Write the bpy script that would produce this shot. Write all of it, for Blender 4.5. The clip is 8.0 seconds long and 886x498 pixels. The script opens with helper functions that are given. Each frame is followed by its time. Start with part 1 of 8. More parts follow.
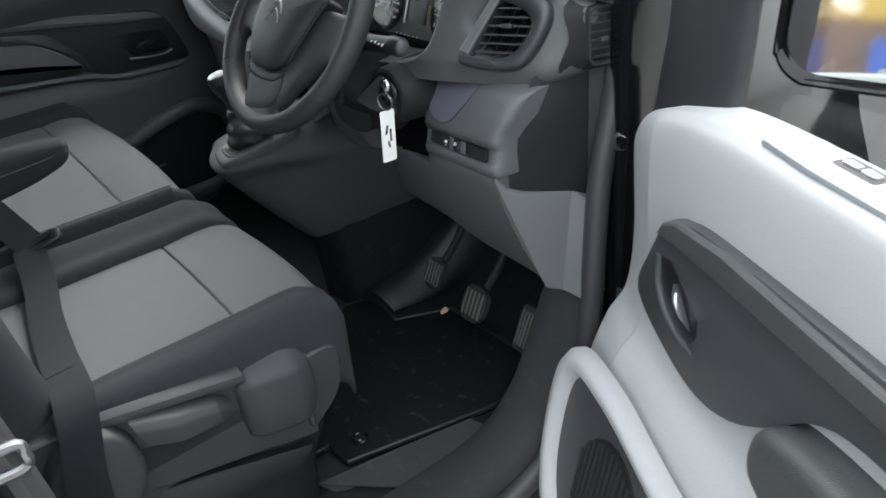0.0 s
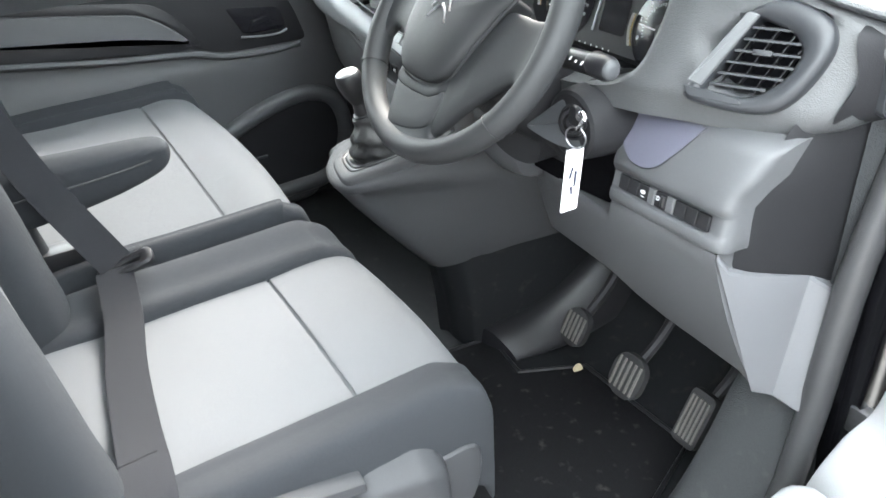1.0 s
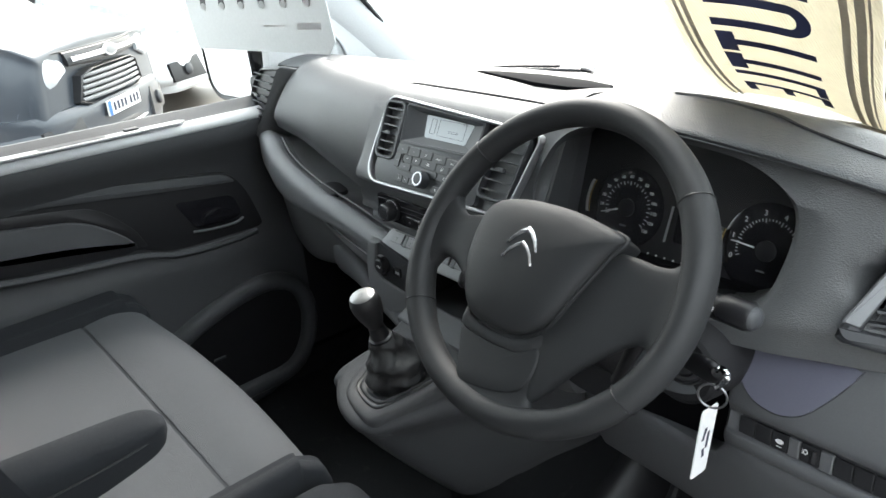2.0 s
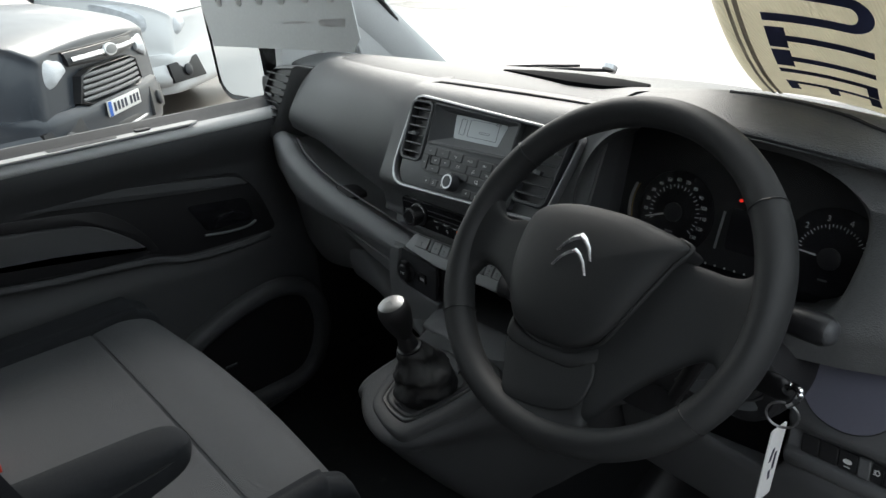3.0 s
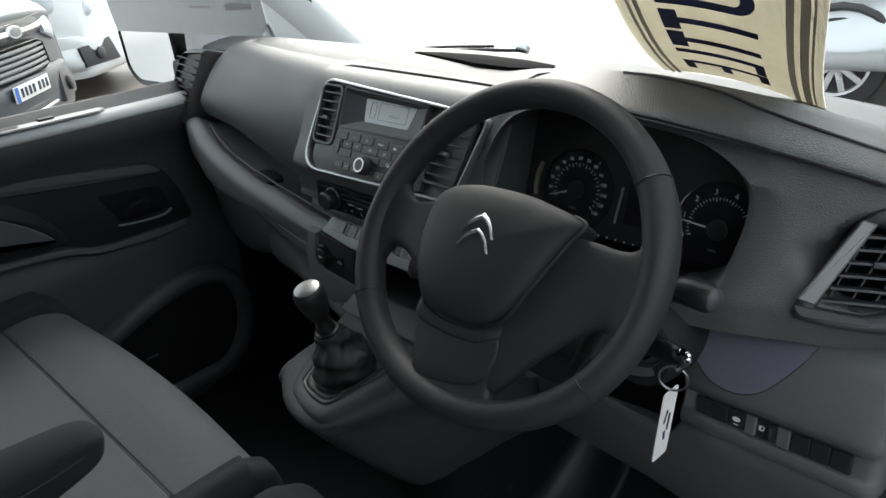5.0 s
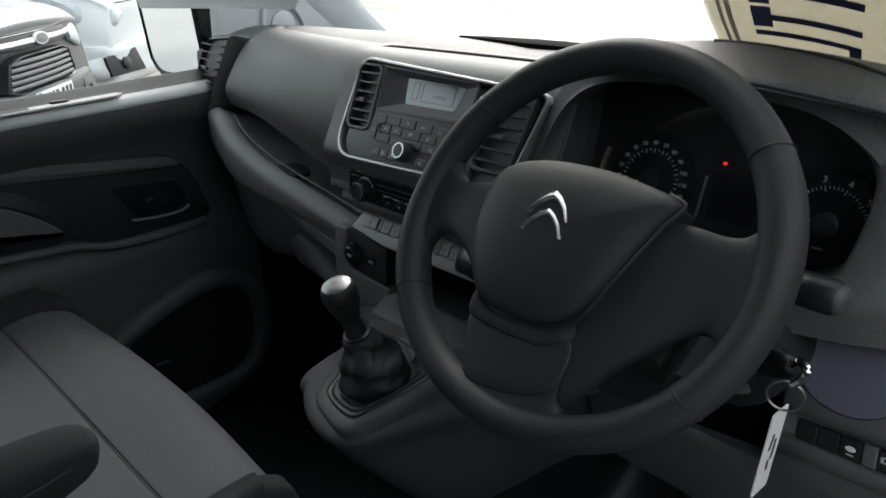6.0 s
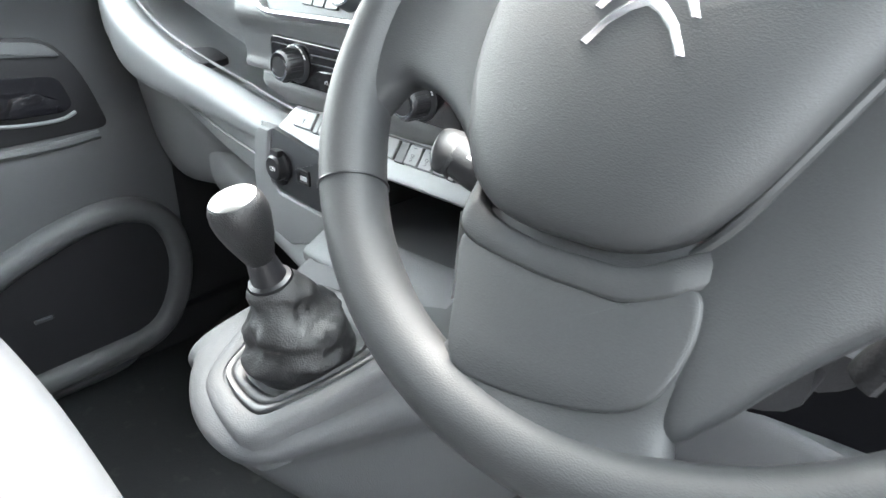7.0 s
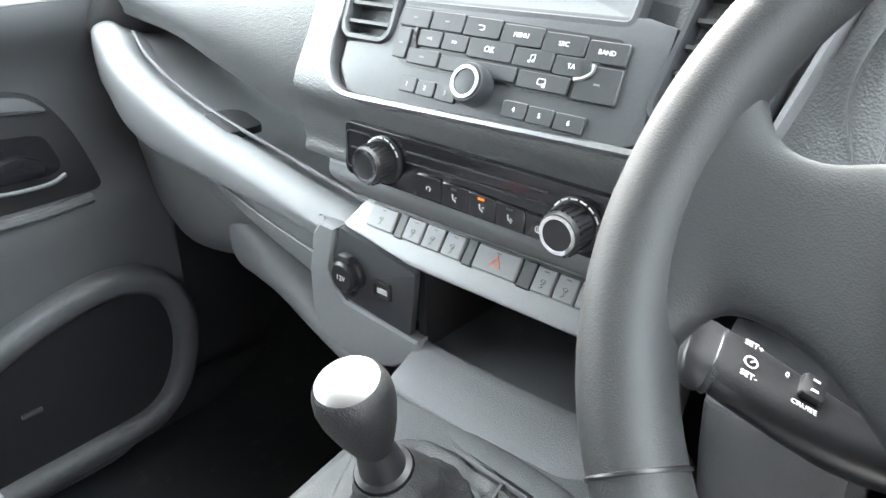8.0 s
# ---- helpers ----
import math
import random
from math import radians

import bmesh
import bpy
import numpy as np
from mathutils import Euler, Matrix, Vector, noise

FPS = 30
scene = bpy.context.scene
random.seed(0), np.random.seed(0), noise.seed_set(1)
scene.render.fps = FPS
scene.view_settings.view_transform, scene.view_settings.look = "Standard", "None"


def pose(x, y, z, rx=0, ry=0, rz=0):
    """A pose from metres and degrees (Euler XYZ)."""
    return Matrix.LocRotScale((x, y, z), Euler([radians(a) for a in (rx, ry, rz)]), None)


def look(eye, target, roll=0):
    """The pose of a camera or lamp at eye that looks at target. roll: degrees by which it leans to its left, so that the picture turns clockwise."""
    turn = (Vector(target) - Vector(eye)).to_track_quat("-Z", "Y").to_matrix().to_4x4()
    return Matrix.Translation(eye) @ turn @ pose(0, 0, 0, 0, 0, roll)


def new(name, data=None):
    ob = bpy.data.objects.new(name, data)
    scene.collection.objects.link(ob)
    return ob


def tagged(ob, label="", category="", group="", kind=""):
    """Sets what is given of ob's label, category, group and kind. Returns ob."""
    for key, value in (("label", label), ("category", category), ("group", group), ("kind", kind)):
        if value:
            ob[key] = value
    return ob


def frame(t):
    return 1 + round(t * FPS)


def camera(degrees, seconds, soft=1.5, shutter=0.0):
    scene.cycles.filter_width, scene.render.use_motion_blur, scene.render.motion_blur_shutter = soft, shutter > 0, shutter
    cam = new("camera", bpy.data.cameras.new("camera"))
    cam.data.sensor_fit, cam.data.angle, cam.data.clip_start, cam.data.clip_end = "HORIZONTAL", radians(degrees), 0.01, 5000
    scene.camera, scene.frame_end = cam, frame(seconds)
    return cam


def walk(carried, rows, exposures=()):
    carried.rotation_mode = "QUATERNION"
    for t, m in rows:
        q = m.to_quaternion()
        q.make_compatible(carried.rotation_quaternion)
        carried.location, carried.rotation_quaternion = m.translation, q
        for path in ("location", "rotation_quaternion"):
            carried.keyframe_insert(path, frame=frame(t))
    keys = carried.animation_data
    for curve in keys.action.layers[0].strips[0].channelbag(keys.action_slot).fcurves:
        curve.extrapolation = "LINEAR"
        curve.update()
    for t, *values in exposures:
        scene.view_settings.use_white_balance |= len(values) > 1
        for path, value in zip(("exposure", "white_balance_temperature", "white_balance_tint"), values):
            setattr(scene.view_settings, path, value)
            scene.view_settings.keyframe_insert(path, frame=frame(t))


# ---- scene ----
cam = camera(60.6, 8.0, shutter=0.12)
PATH = [
    (0, (1.553, -0.503, 1.542), (0.146, 0.5, 0.535), -5.8),
    (0.5, (1.366, -0.518, 1.485), (-0.087, 0.368, 0.433), -4.7),
    (1, (1.233, -0.448, 1.513), (-0.259, 0.39, 0.478), -3.3),
    (1.5, (1.084, -0.452, 1.565), (-0.433, 0.532, 0.711), -2.8),
    (2, (0.919, -0.478, 1.593), (-0.528, 0.663, 0.816), -4.6),
    (2.2, (0.886, -0.478, 1.577), (-0.57, 0.664, 0.819), -4.1),
    (3.3, (0.849, -0.488, 1.585), (-0.574, 0.676, 0.799), -4.7),
    (3.5, (0.855, -0.471, 1.576), (-0.534, 0.723, 0.772), -4.3),
    (4, (0.894, -0.436, 1.571), (-0.411, 0.816, 0.716), -4.4),
    (4.2, (0.905, -0.436, 1.574), (-0.391, 0.822, 0.715), -4.4),
    (5.3, (0.865, -0.484, 1.592), (-0.467, 0.779, 0.799), -4.0),
    (5.5, (0.854, -0.48, 1.584), (-0.514, 0.787, 0.862), -3.6),
    (6, (0.78, -0.438, 1.509), (-0.575, 0.813, 0.735), -3.0),
    (6.2, (0.727, -0.358, 1.455), (-0.616, 0.883, 0.645), -3.1),
    (6.5, (0.646, -0.261, 1.375), (-0.65, 1.013, 0.538), -2.0),
    (6.8, (0.584, -0.229, 1.33), (-0.69, 1.051, 0.471), -0.9),
    (7, (0.548, -0.226, 1.324), (-0.716, 1.055, 0.452), -0.6),
    (7.3, (0.463, -0.218, 1.329), (-0.788, 1.079, 0.461), -0.2),
    (7.5, (0.405, -0.2, 1.342), (-0.826, 1.107, 0.46), -0.8),
    (8, (0.331, -0.18, 1.36), (-0.862, 1.162, 0.478), -0.6),
]
walk(cam, [(t, look(eye, target, roll)) for t, eye, target, roll in PATH], [(0.0, 1.7), (0.5, 2.9), (1.0, 3.5), (1.5, 3.5), (2.0, 1.95), (3.5, 0.53), (4.0, 0.8), (5.5, 0.82), (6.0, 0.5), (6.5, 2.65), (7.0, 4.25), (7.5, 4.45), (8.0, 4.15)])

# ---- world, sun, large lights ----
world = bpy.data.worlds.new("sky")
scene.world = world
world.use_nodes = True
wn, wl = world.node_tree.nodes, world.node_tree.links
sky = wn.new("ShaderNodeTexSky")
sky.sky_type, sky.sun_disc = "NISHITA", False
sky.sun_elevation, sky.sun_rotation = radians(40), radians(-44)
sky.air_density, sky.dust_density, sky.ozone_density = 1.0, 4.0, 1.0
pale = wn.new("ShaderNodeMixRGB")
pale.inputs[0].default_value = 0.55
pale.inputs[2].default_value = (13.8, 14.7, 14.6, 1)
wl.new(sky.outputs[0], pale.inputs[1])
wl.new(pale.outputs[0], wn["Background"].inputs[0])
wn["Background"].inputs[1].default_value = 0.15
sun = new("sun", bpy.data.lights.new("sun", "SUN"))
sun.data.energy, sun.data.angle, sun.data.color = 2.0, radians(28), (1.0, 0.97, 0.93)
sun.matrix_world = look((-5.4, 5.6, 6.5), (0, 0, 0))


# ---- materials ----
def mat(name, color, rough=0.5, metal=0.0, grain=0.0, scale=400.0, vary=0.12, blotch=6.0, spec=0.5, kind="noise", coat=0.0, dirt=0.0):
    m = bpy.data.materials.new(name)
    m.use_nodes = True
    n, l = m.node_tree.nodes, m.node_tree.links
    p = n["Principled BSDF"]
    p.inputs["Metallic"].default_value = metal
    p.inputs["Specular IOR Level"].default_value = spec
    p.inputs["Coat Weight"].default_value = coat
    tc = n.new("ShaderNodeTexCoord")
    big = n.new("ShaderNodeTexNoise")
    big.inputs["Scale"].default_value, big.inputs["Detail"].default_value = blotch, 5
    small = n.new("ShaderNodeTexNoise")
    small.inputs["Scale"].default_value, small.inputs["Detail"].default_value = scale * 0.5, 3
    for t in (big, small):
        l.new(tc.outputs["Object"], t.inputs["Vector"])
    add = n.new("ShaderNodeMath")
    add.operation = "ADD"
    l.new(big.outputs[0], add.inputs[0])
    l.new(small.outputs[0], add.inputs[1])
    ramp = n.new("ShaderNodeMapRange")
    ramp.inputs[1].default_value, ramp.inputs[2].default_value = 0.6, 1.4
    ramp.inputs[3].default_value, ramp.inputs[4].default_value = 1 - vary, 1 + vary
    l.new(add.outputs[0], ramp.inputs[0])
    mul = n.new("ShaderNodeMixRGB")
    mul.blend_type, mul.inputs[0].default_value = "MULTIPLY", 1
    mul.inputs[1].default_value = (*color, 1)
    l.new(ramp.outputs[0], mul.inputs[2])
    out = mul.outputs[0]
    if dirt:
        spots = n.new("ShaderNodeTexNoise")
        spots.inputs["Scale"].default_value, spots.inputs["Detail"].default_value = 38, 8
        l.new(tc.outputs["Object"], spots.inputs["Vector"])
        r2 = n.new("ShaderNodeMapRange")
        r2.inputs[1].default_value, r2.inputs[2].default_value = 0.6, 0.75
        r2.inputs[4].default_value = dirt
        l.new(spots.outputs[0], r2.inputs[0])
        mx = n.new("ShaderNodeMixRGB")
        mx.inputs[2].default_value = (0.24, 0.22, 0.2, 1)
        l.new(r2.outputs[0], mx.inputs[0])
        l.new(out, mx.inputs[1])
        out = mx.outputs[0]
    l.new(out, p.inputs["Base Color"])
    rr = n.new("ShaderNodeMapRange")
    rr.inputs[3].default_value, rr.inputs[4].default_value = max(0.02, rough - 0.07), min(1, rough + 0.07)
    l.new(big.outputs[0], rr.inputs[0])
    l.new(rr.outputs[0], p.inputs["Roughness"])
    if grain:
        if kind == "pebble":
            g = n.new("ShaderNodeTexVoronoi")
            g.inputs["Scale"].default_value = scale
        elif kind == "rib":
            g = n.new("ShaderNodeTexWave")
            g.inputs["Scale"].default_value, g.inputs["Distortion"].default_value = scale, 0.6
            g.bands_direction = "X"
        elif kind == "weave":
            g = n.new("ShaderNodeTexWave")
            g.inputs["Scale"].default_value, g.inputs["Distortion"].default_value = scale, 1.5
            g.bands_direction = "DIAGONAL"
        else:
            g = n.new("ShaderNodeTexNoise")
            g.inputs["Scale"].default_value, g.inputs["Detail"].default_value = scale, 4
        l.new(tc.outputs["Object"], g.inputs["Vector"])
        b = n.new("ShaderNodeBump")
        b.inputs["Strength"].default_value, b.inputs["Distance"].default_value = grain, 0.0012
        l.new(g.outputs[0], b.inputs["Height"])
        l.new(b.outputs[0], p.inputs["Normal"])
    return m


def glow(name, color, strength):
    m = bpy.data.materials.new(name)
    m.use_nodes = True
    p = m.node_tree.nodes["Principled BSDF"]
    p.inputs["Base Color"].default_value = (*color, 1)
    p.inputs["Emission Color"].default_value = (*color, 1)
    p.inputs["Emission Strength"].default_value = strength
    p.inputs["Roughness"].default_value = 0.25
    return m


def glass(name, tint, gloss=0.06):
    m = bpy.data.materials.new(name)
    m.use_nodes = True
    n, l = m.node_tree.nodes, m.node_tree.links
    n.remove(n["Principled BSDF"])
    tr, gl, mx = n.new("ShaderNodeBsdfTransparent"), n.new("ShaderNodeBsdfGlossy"), n.new("ShaderNodeMixShader")
    tr.inputs[0].default_value = (*tint, 1)
    gl.inputs["Roughness"].default_value = 0.02
    lw, pw, sc = n.new("ShaderNodeLayerWeight"), n.new("ShaderNodeMath"), n.new("ShaderNodeMath")
    pw.operation, pw.inputs[1].default_value = "POWER", 4.0
    sc.operation, sc.inputs[1].default_value, sc.inputs[2].default_value = "MULTIPLY_ADD", 0.45, 0.04
    l.new(lw.outputs["Facing"], pw.inputs[0])
    l.new(pw.outputs[0], sc.inputs[0])
    l.new(sc.outputs[0], mx.inputs[0])
    l.new(tr.outputs[0], mx.inputs[1])
    l.new(gl.outputs[0], mx.inputs[2])
    l.new(mx.outputs[0], n["Material Output"].inputs[0])
    return m


M_DARK = mat("dark grained plastic", (0.058, 0.06, 0.063), 0.48, grain=0.36, scale=650, kind="pebble", spec=0.75)
M_DECK = mat("black grained deck plastic", (0.04, 0.043, 0.047), 0.48, grain=0.6, scale=560, kind="pebble", spec=0.75)
M_DARKSMOOTH = mat("dark satin plastic", (0.03, 0.032, 0.036), 0.42, grain=0.1, scale=900)
M_FASCIA = mat("dark silver radio fascia", (0.06, 0.063, 0.068), 0.5, metal=0.15, grain=0.05, scale=900)
M_KEY = mat("dark radio keys", (0.028, 0.03, 0.033), 0.4, grain=0.05, scale=900)
M_KEYMARK = mat("faint grey print", (0.16, 0.165, 0.17), 0.5, vary=0.03)
M_BLACK = mat("black plastic", (0.012, 0.012, 0.014), 0.4, grain=0.15, scale=500)
M_GLOSSBLACK = mat("gloss black plastic", (0.01, 0.01, 0.012), 0.16, grain=0.02, scale=200)
M_GREY = mat("grey grained plastic", (0.095, 0.097, 0.102), 0.56, grain=0.28, scale=900, kind="pebble", vary=0.07)
M_GREYLIGHT = mat("light grey grained plastic", (0.155, 0.159, 0.165), 0.58, grain=0.26, scale=900, kind="pebble", vary=0.07)
M_GREYSMOOTH = mat("grey satin plastic", (0.19, 0.193, 0.2), 0.4, grain=0.06, scale=900, vary=0.05)
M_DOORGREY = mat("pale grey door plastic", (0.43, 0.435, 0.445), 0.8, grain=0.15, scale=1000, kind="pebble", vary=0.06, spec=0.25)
M_CONSOLE = mat("slate grey console plastic", (0.052, 0.053, 0.056), 0.62, grain=0.26, scale=900, kind="pebble", vary=0.07, spec=0.35)
# paler than the lining, so the ledge carries its skylight as colour
M_PALELIT = mat("pale grey plastic, lightened for the skylit ledge", (0.44, 0.445, 0.45), 0.5, grain=0.12, scale=1000, kind="pebble", vary=0.05)
# near-black colour that stands in for deep shade in openings
M_SHADEFILL = mat("near-black fill for shaded recesses", (0.004, 0.004, 0.005), 0.9, spec=0.05)
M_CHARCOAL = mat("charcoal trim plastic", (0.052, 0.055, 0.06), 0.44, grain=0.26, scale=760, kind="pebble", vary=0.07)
M_WHEEL = mat("soft black steering wheel skin", (0.022, 0.023, 0.0245), 0.58, grain=0.12, scale=1300, kind="pebble", spec=0.4)
M_RUBBER = mat("black rubber", (0.014, 0.014, 0.015), 0.7, grain=0.4, scale=300)
M_SEATLIGHT = mat("light grey seat cloth", (0.112, 0.115, 0.122), 0.85, grain=0.5, scale=900, kind="weave", vary=0.06, spec=0.2)
M_SEATDARK = mat("charcoal seat cloth", (0.03, 0.0325, 0.037), 0.88, grain=0.6, scale=800, kind="weave", vary=0.1, spec=0.2)
M_BELT = mat("seat belt webbing", (0.012, 0.013, 0.017), 0.68, grain=0.6, scale=1100, kind="weave", spec=0.25)
M_CARPET = mat("black carpet", (0.009, 0.009, 0.01), 0.95, grain=1.0, scale=700, spec=0.1, dirt=0.14)
M_FLOOR = mat("black floor lining", (0.011, 0.012, 0.0135), 0.55, grain=0.3, scale=300, dirt=0.08, spec=0.3)
M_LEATHER = mat("black leather", (0.014, 0.014, 0.015), 0.5, grain=0.3, scale=700, kind="pebble")
M_CHROME = mat("chrome", (0.85, 0.86, 0.88), 0.07, metal=1.0, vary=0.03)
M_BADGE = mat("bright silver badge", (0.8, 0.81, 0.83), 0.24, metal=1.0, vary=0.03)
M_SATIN = mat("satin silver", (0.55, 0.56, 0.58), 0.3, metal=0.9, vary=0.05, grain=0.05, scale=800)
M_STRIP = mat("dull silver plastic", (0.16, 0.165, 0.17), 0.35, metal=0.4, vary=0.05)
M_STRIP2 = mat("bright silver plastic", (0.36, 0.365, 0.375), 0.34, metal=0.8, vary=0.05)
M_STEEL = mat("worn steel", (0.3, 0.3, 0.31), 0.4, metal=1.0, grain=0.2, scale=300)
M_PAINT = mat("black car paint", (0.005, 0.005, 0.006), 0.16, spec=0.35)
# same trim as the driver's door; the dim side's shade is in this colour
M_SHADELINING = mat("grey door lining plastic, darkened for shade", (0.055, 0.057, 0.061), 0.55, grain=0.3, scale=900, kind="pebble", vary=0.07)
M_SEATTRIM = mat("charcoal seat plastic", (0.03, 0.031, 0.034), 0.5, grain=0.25, scale=900, kind="pebble", vary=0.07, spec=0.35)
M_CAP = mat("brushed silver cap", (0.2, 0.2, 0.2), 0.34, metal=0.9, vary=0.05)
# the sky's pale blue reflection is mixed into this plate's base colour
M_PLATESKY = mat("grey switch plate tinted with sky reflection", (0.26, 0.28, 0.3), 0.4, vary=0.04)
M_BUTTON = mat("pale grey buttons", (0.19, 0.192, 0.198), 0.4, vary=0.04, grain=0.05, scale=900)
M_LID = mat("purple-grey satin plastic", (0.12, 0.12, 0.155), 0.36, vary=0.05, grain=0.05, scale=900)
M_MATTBLACK = mat("matt black grained plastic", (0.016, 0.016, 0.018), 0.6, grain=0.2, scale=700, kind="pebble", spec=0.25)
M_KICK = mat("grey kick trim plastic", (0.125, 0.127, 0.135), 0.5, grain=0.15, scale=900, kind="pebble", vary=0.05)
M_WHITE = mat("white print", (0.75, 0.75, 0.75), 0.6, vary=0.03)
M_TAG = mat("white plastic tag", (0.8, 0.8, 0.8), 0.5, vary=0.04)
M_INK = mat("dark ink", (0.02, 0.025, 0.05), 0.6)
M_BLUEINK = mat("navy print", (0.02, 0.027, 0.085), 0.7)
M_CREAM = mat("cream ribbed cloth", (0.74, 0.7, 0.6), 0.85, grain=0.9, scale=70, kind="rib", vary=0.06)
M_SILL = mat("scuffed dark sill plastic", (0.03, 0.032, 0.034), 0.75, grain=0.5, scale=500, kind="pebble", dirt=0.08, spec=0.25)
M_TAUPE = mat("grey stripe print", (0.27, 0.26, 0.25), 0.8)
M_CARD = mat("silver printed card", (0.68, 0.7, 0.71), 0.4, metal=0.3, vary=0.05)
M_ROOF = mat("pale grey headlining", (0.3, 0.3, 0.295), 0.9, grain=0.6, scale=500, vary=0.05)
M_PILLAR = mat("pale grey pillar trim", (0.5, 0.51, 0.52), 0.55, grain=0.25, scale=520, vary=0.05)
M_GLASS = glass("window glass", (0.93, 0.96, 0.95))
M_LENS = glass("clear lens", (0.9, 0.9, 0.9))
M_SCREEN = mat("grey display", (0.42, 0.46, 0.48), 0.12, vary=0.03)
M_RED = glow("red warning light", (0.8, 0.03, 0.02), 0.5)
M_ORANGE = glow("orange indicator light", (1.0, 0.16, 0.015), 0.07)
M_ORANGE2 = mat("dull gold print", (0.35, 0.24, 0.08), 0.4)
M_REDPLASTIC = mat("red plastic", (0.6, 0.04, 0.02), 0.4)


# ---- mesh helpers ----
def let_through(m, share):
    """Thin cloth that some of the daylight behind it shines through."""
    n, l = m.node_tree.nodes, m.node_tree.links
    p, tr, mx = n["Principled BSDF"], n.new("ShaderNodeBsdfTranslucent"), n.new("ShaderNodeMixShader")
    l.new(p.inputs["Base Color"].links[0].from_socket, tr.inputs[0])
    mx.inputs[0].default_value = share
    l.new(p.outputs[0], mx.inputs[1])
    l.new(tr.outputs[0], mx.inputs[2])
    l.new(mx.outputs[0], n["Material Output"].inputs[0])


for m in (M_CREAM, M_TAUPE, M_BLUEINK):
    let_through(m, 0.5)


def spline(pts, n, closed=False):
    """n points on a smooth curve through pts."""
    pts = [Vector(p) for p in pts]
    k = len(pts)
    spans = k if closed else k - 1
    out = []
    for i in range(n):
        s = i * spans / (n if closed else n - 1)
        j = min(int(s), spans - 1)
        f = s - j
        if closed:
            a, b, c, d = (pts[(j + o) % k] for o in (-1, 0, 1, 2))
        else:
            b, c = pts[j], pts[j + 1]
            a = pts[j - 1] if j else b * 2 - c
            d = pts[j + 2] if j + 2 < k else c * 2 - b
        out.append(0.5 * (2 * b + (c - a) * f + (2 * a - 5 * b + 4 * c - d) * f * f + (3 * b - a - 3 * c + d) * f ** 3))
    return out


def grid(bm, rows, close_u=False, close_v=False, caps=False):
    """Quads over rows of points; caps closes the first and the last row."""
    vs = [[bm.verts.new(p) for p in row] for row in rows]
    m, n = len(vs), len(vs[0])
    for i in range(m if close_v else m - 1):
        for j in range(n if close_u else n - 1):
            bm.faces.new((vs[i][j], vs[i][(j + 1) % n], vs[(i + 1) % m][(j + 1) % n], vs[(i + 1) % m][j]))
    if caps:
        bm.faces.new(vs[0][::-1])
        bm.faces.new(vs[-1])
    return bm


def loft(sections, n=24, m=24, closed=True, caps=True):
    """A smooth skin through sections (each a list of points of one length)."""
    cols = [spline(s, n, closed) for s in sections]
    lines = [spline([c[i] for c in cols], m) for i in range(n)]
    rows = [[lines[i][j] for i in range(n)] for j in range(m)]
    return grid(bmesh.new(), rows, close_u=closed, caps=caps)


def box(lo, hi, bevel=0.0, seg=2, m=None):
    bm = bmesh.new()
    bmesh.ops.create_cube(bm, size=1)
    lo, hi = Vector(lo), Vector(hi)
    for v in bm.verts:
        v.co = Vector(((lo[i] + hi[i]) / 2 + v.co[i] * (hi[i] - lo[i]) for i in range(3)))
    if bevel:
        bmesh.ops.bevel(bm, geom=bm.edges[:], offset=bevel, segments=seg, affect="EDGES", profile=0.6)
    if m is not None:
        bm.transform(m)
    return bm


def prism(outline, depth, m, bevel=0.0, seg=2):
    """An outline (x, y) raised by depth along z, then placed by m; its top edge rounded."""
    bm = bmesh.new()
    lo = [bm.verts.new((x, y, 0)) for x, y in outline]
    hi = [bm.verts.new((x, y, depth)) for x, y in outline]
    bm.faces.new(lo[::-1])
    top = bm.faces.new(hi)
    k = len(lo)
    for i in range(k):
        bm.faces.new((lo[i], lo[(i + 1) % k], hi[(i + 1) % k], hi[i]))
    bmesh.ops.recalc_face_normals(bm, faces=bm.faces[:])
    if bevel:
        bmesh.ops.bevel(bm, geom=list(top.edges), offset=bevel, segments=seg, affect="EDGES", profile=0.6)
    bm.transform(m)
    return bm


def hull(sections, bevel=0.0, seg=2):
    """Straight-sided solid through sections of equal length, its edges rounded."""
    bm = grid(bmesh.new(), sections, close_u=True, caps=True)
    bmesh.ops.recalc_face_normals(bm, faces=bm.faces[:])
    if bevel:
        bmesh.ops.bevel(bm, geom=bm.edges[:], offset=bevel, segments=seg, affect="EDGES", profile=0.6)
    return bm


def rounded(w, h, r, n=5, cx=0.0, cy=0.0):
    """The outline of a rounded rectangle."""
    out = []
    for qx, qy, a in ((1, 1, 0), (-1, 1, 90), (-1, -1, 180), (1, -1, 270)):
        for i in range(n):
            b = radians(a + 90 * i / (n - 1))
            out.append((cx + qx * (w / 2 - r) + r * math.cos(b), cy + qy * (h / 2 - r) + r * math.sin(b)))
    return out


def fillet(corners, n=5):
    """A closed outline through corners (x, y, radius), each rounded off."""
    out, k = [], len(corners)
    for i, (x, y, r) in enumerate(corners):
        p = Vector((x, y))
        a, b = Vector(corners[i - 1][:2]) - p, Vector(corners[(i + 1) % k][:2]) - p
        ra, rb = min(r, a.length * 0.48), min(r, b.length * 0.48)
        s, e = p + a.normalized() * ra, p + b.normalized() * rb
        for j in range(n):
            f = j / (n - 1)
            out.append(tuple(s * (1 - f) ** 2 + p * (2 * f * (1 - f)) + e * f * f))
    return out


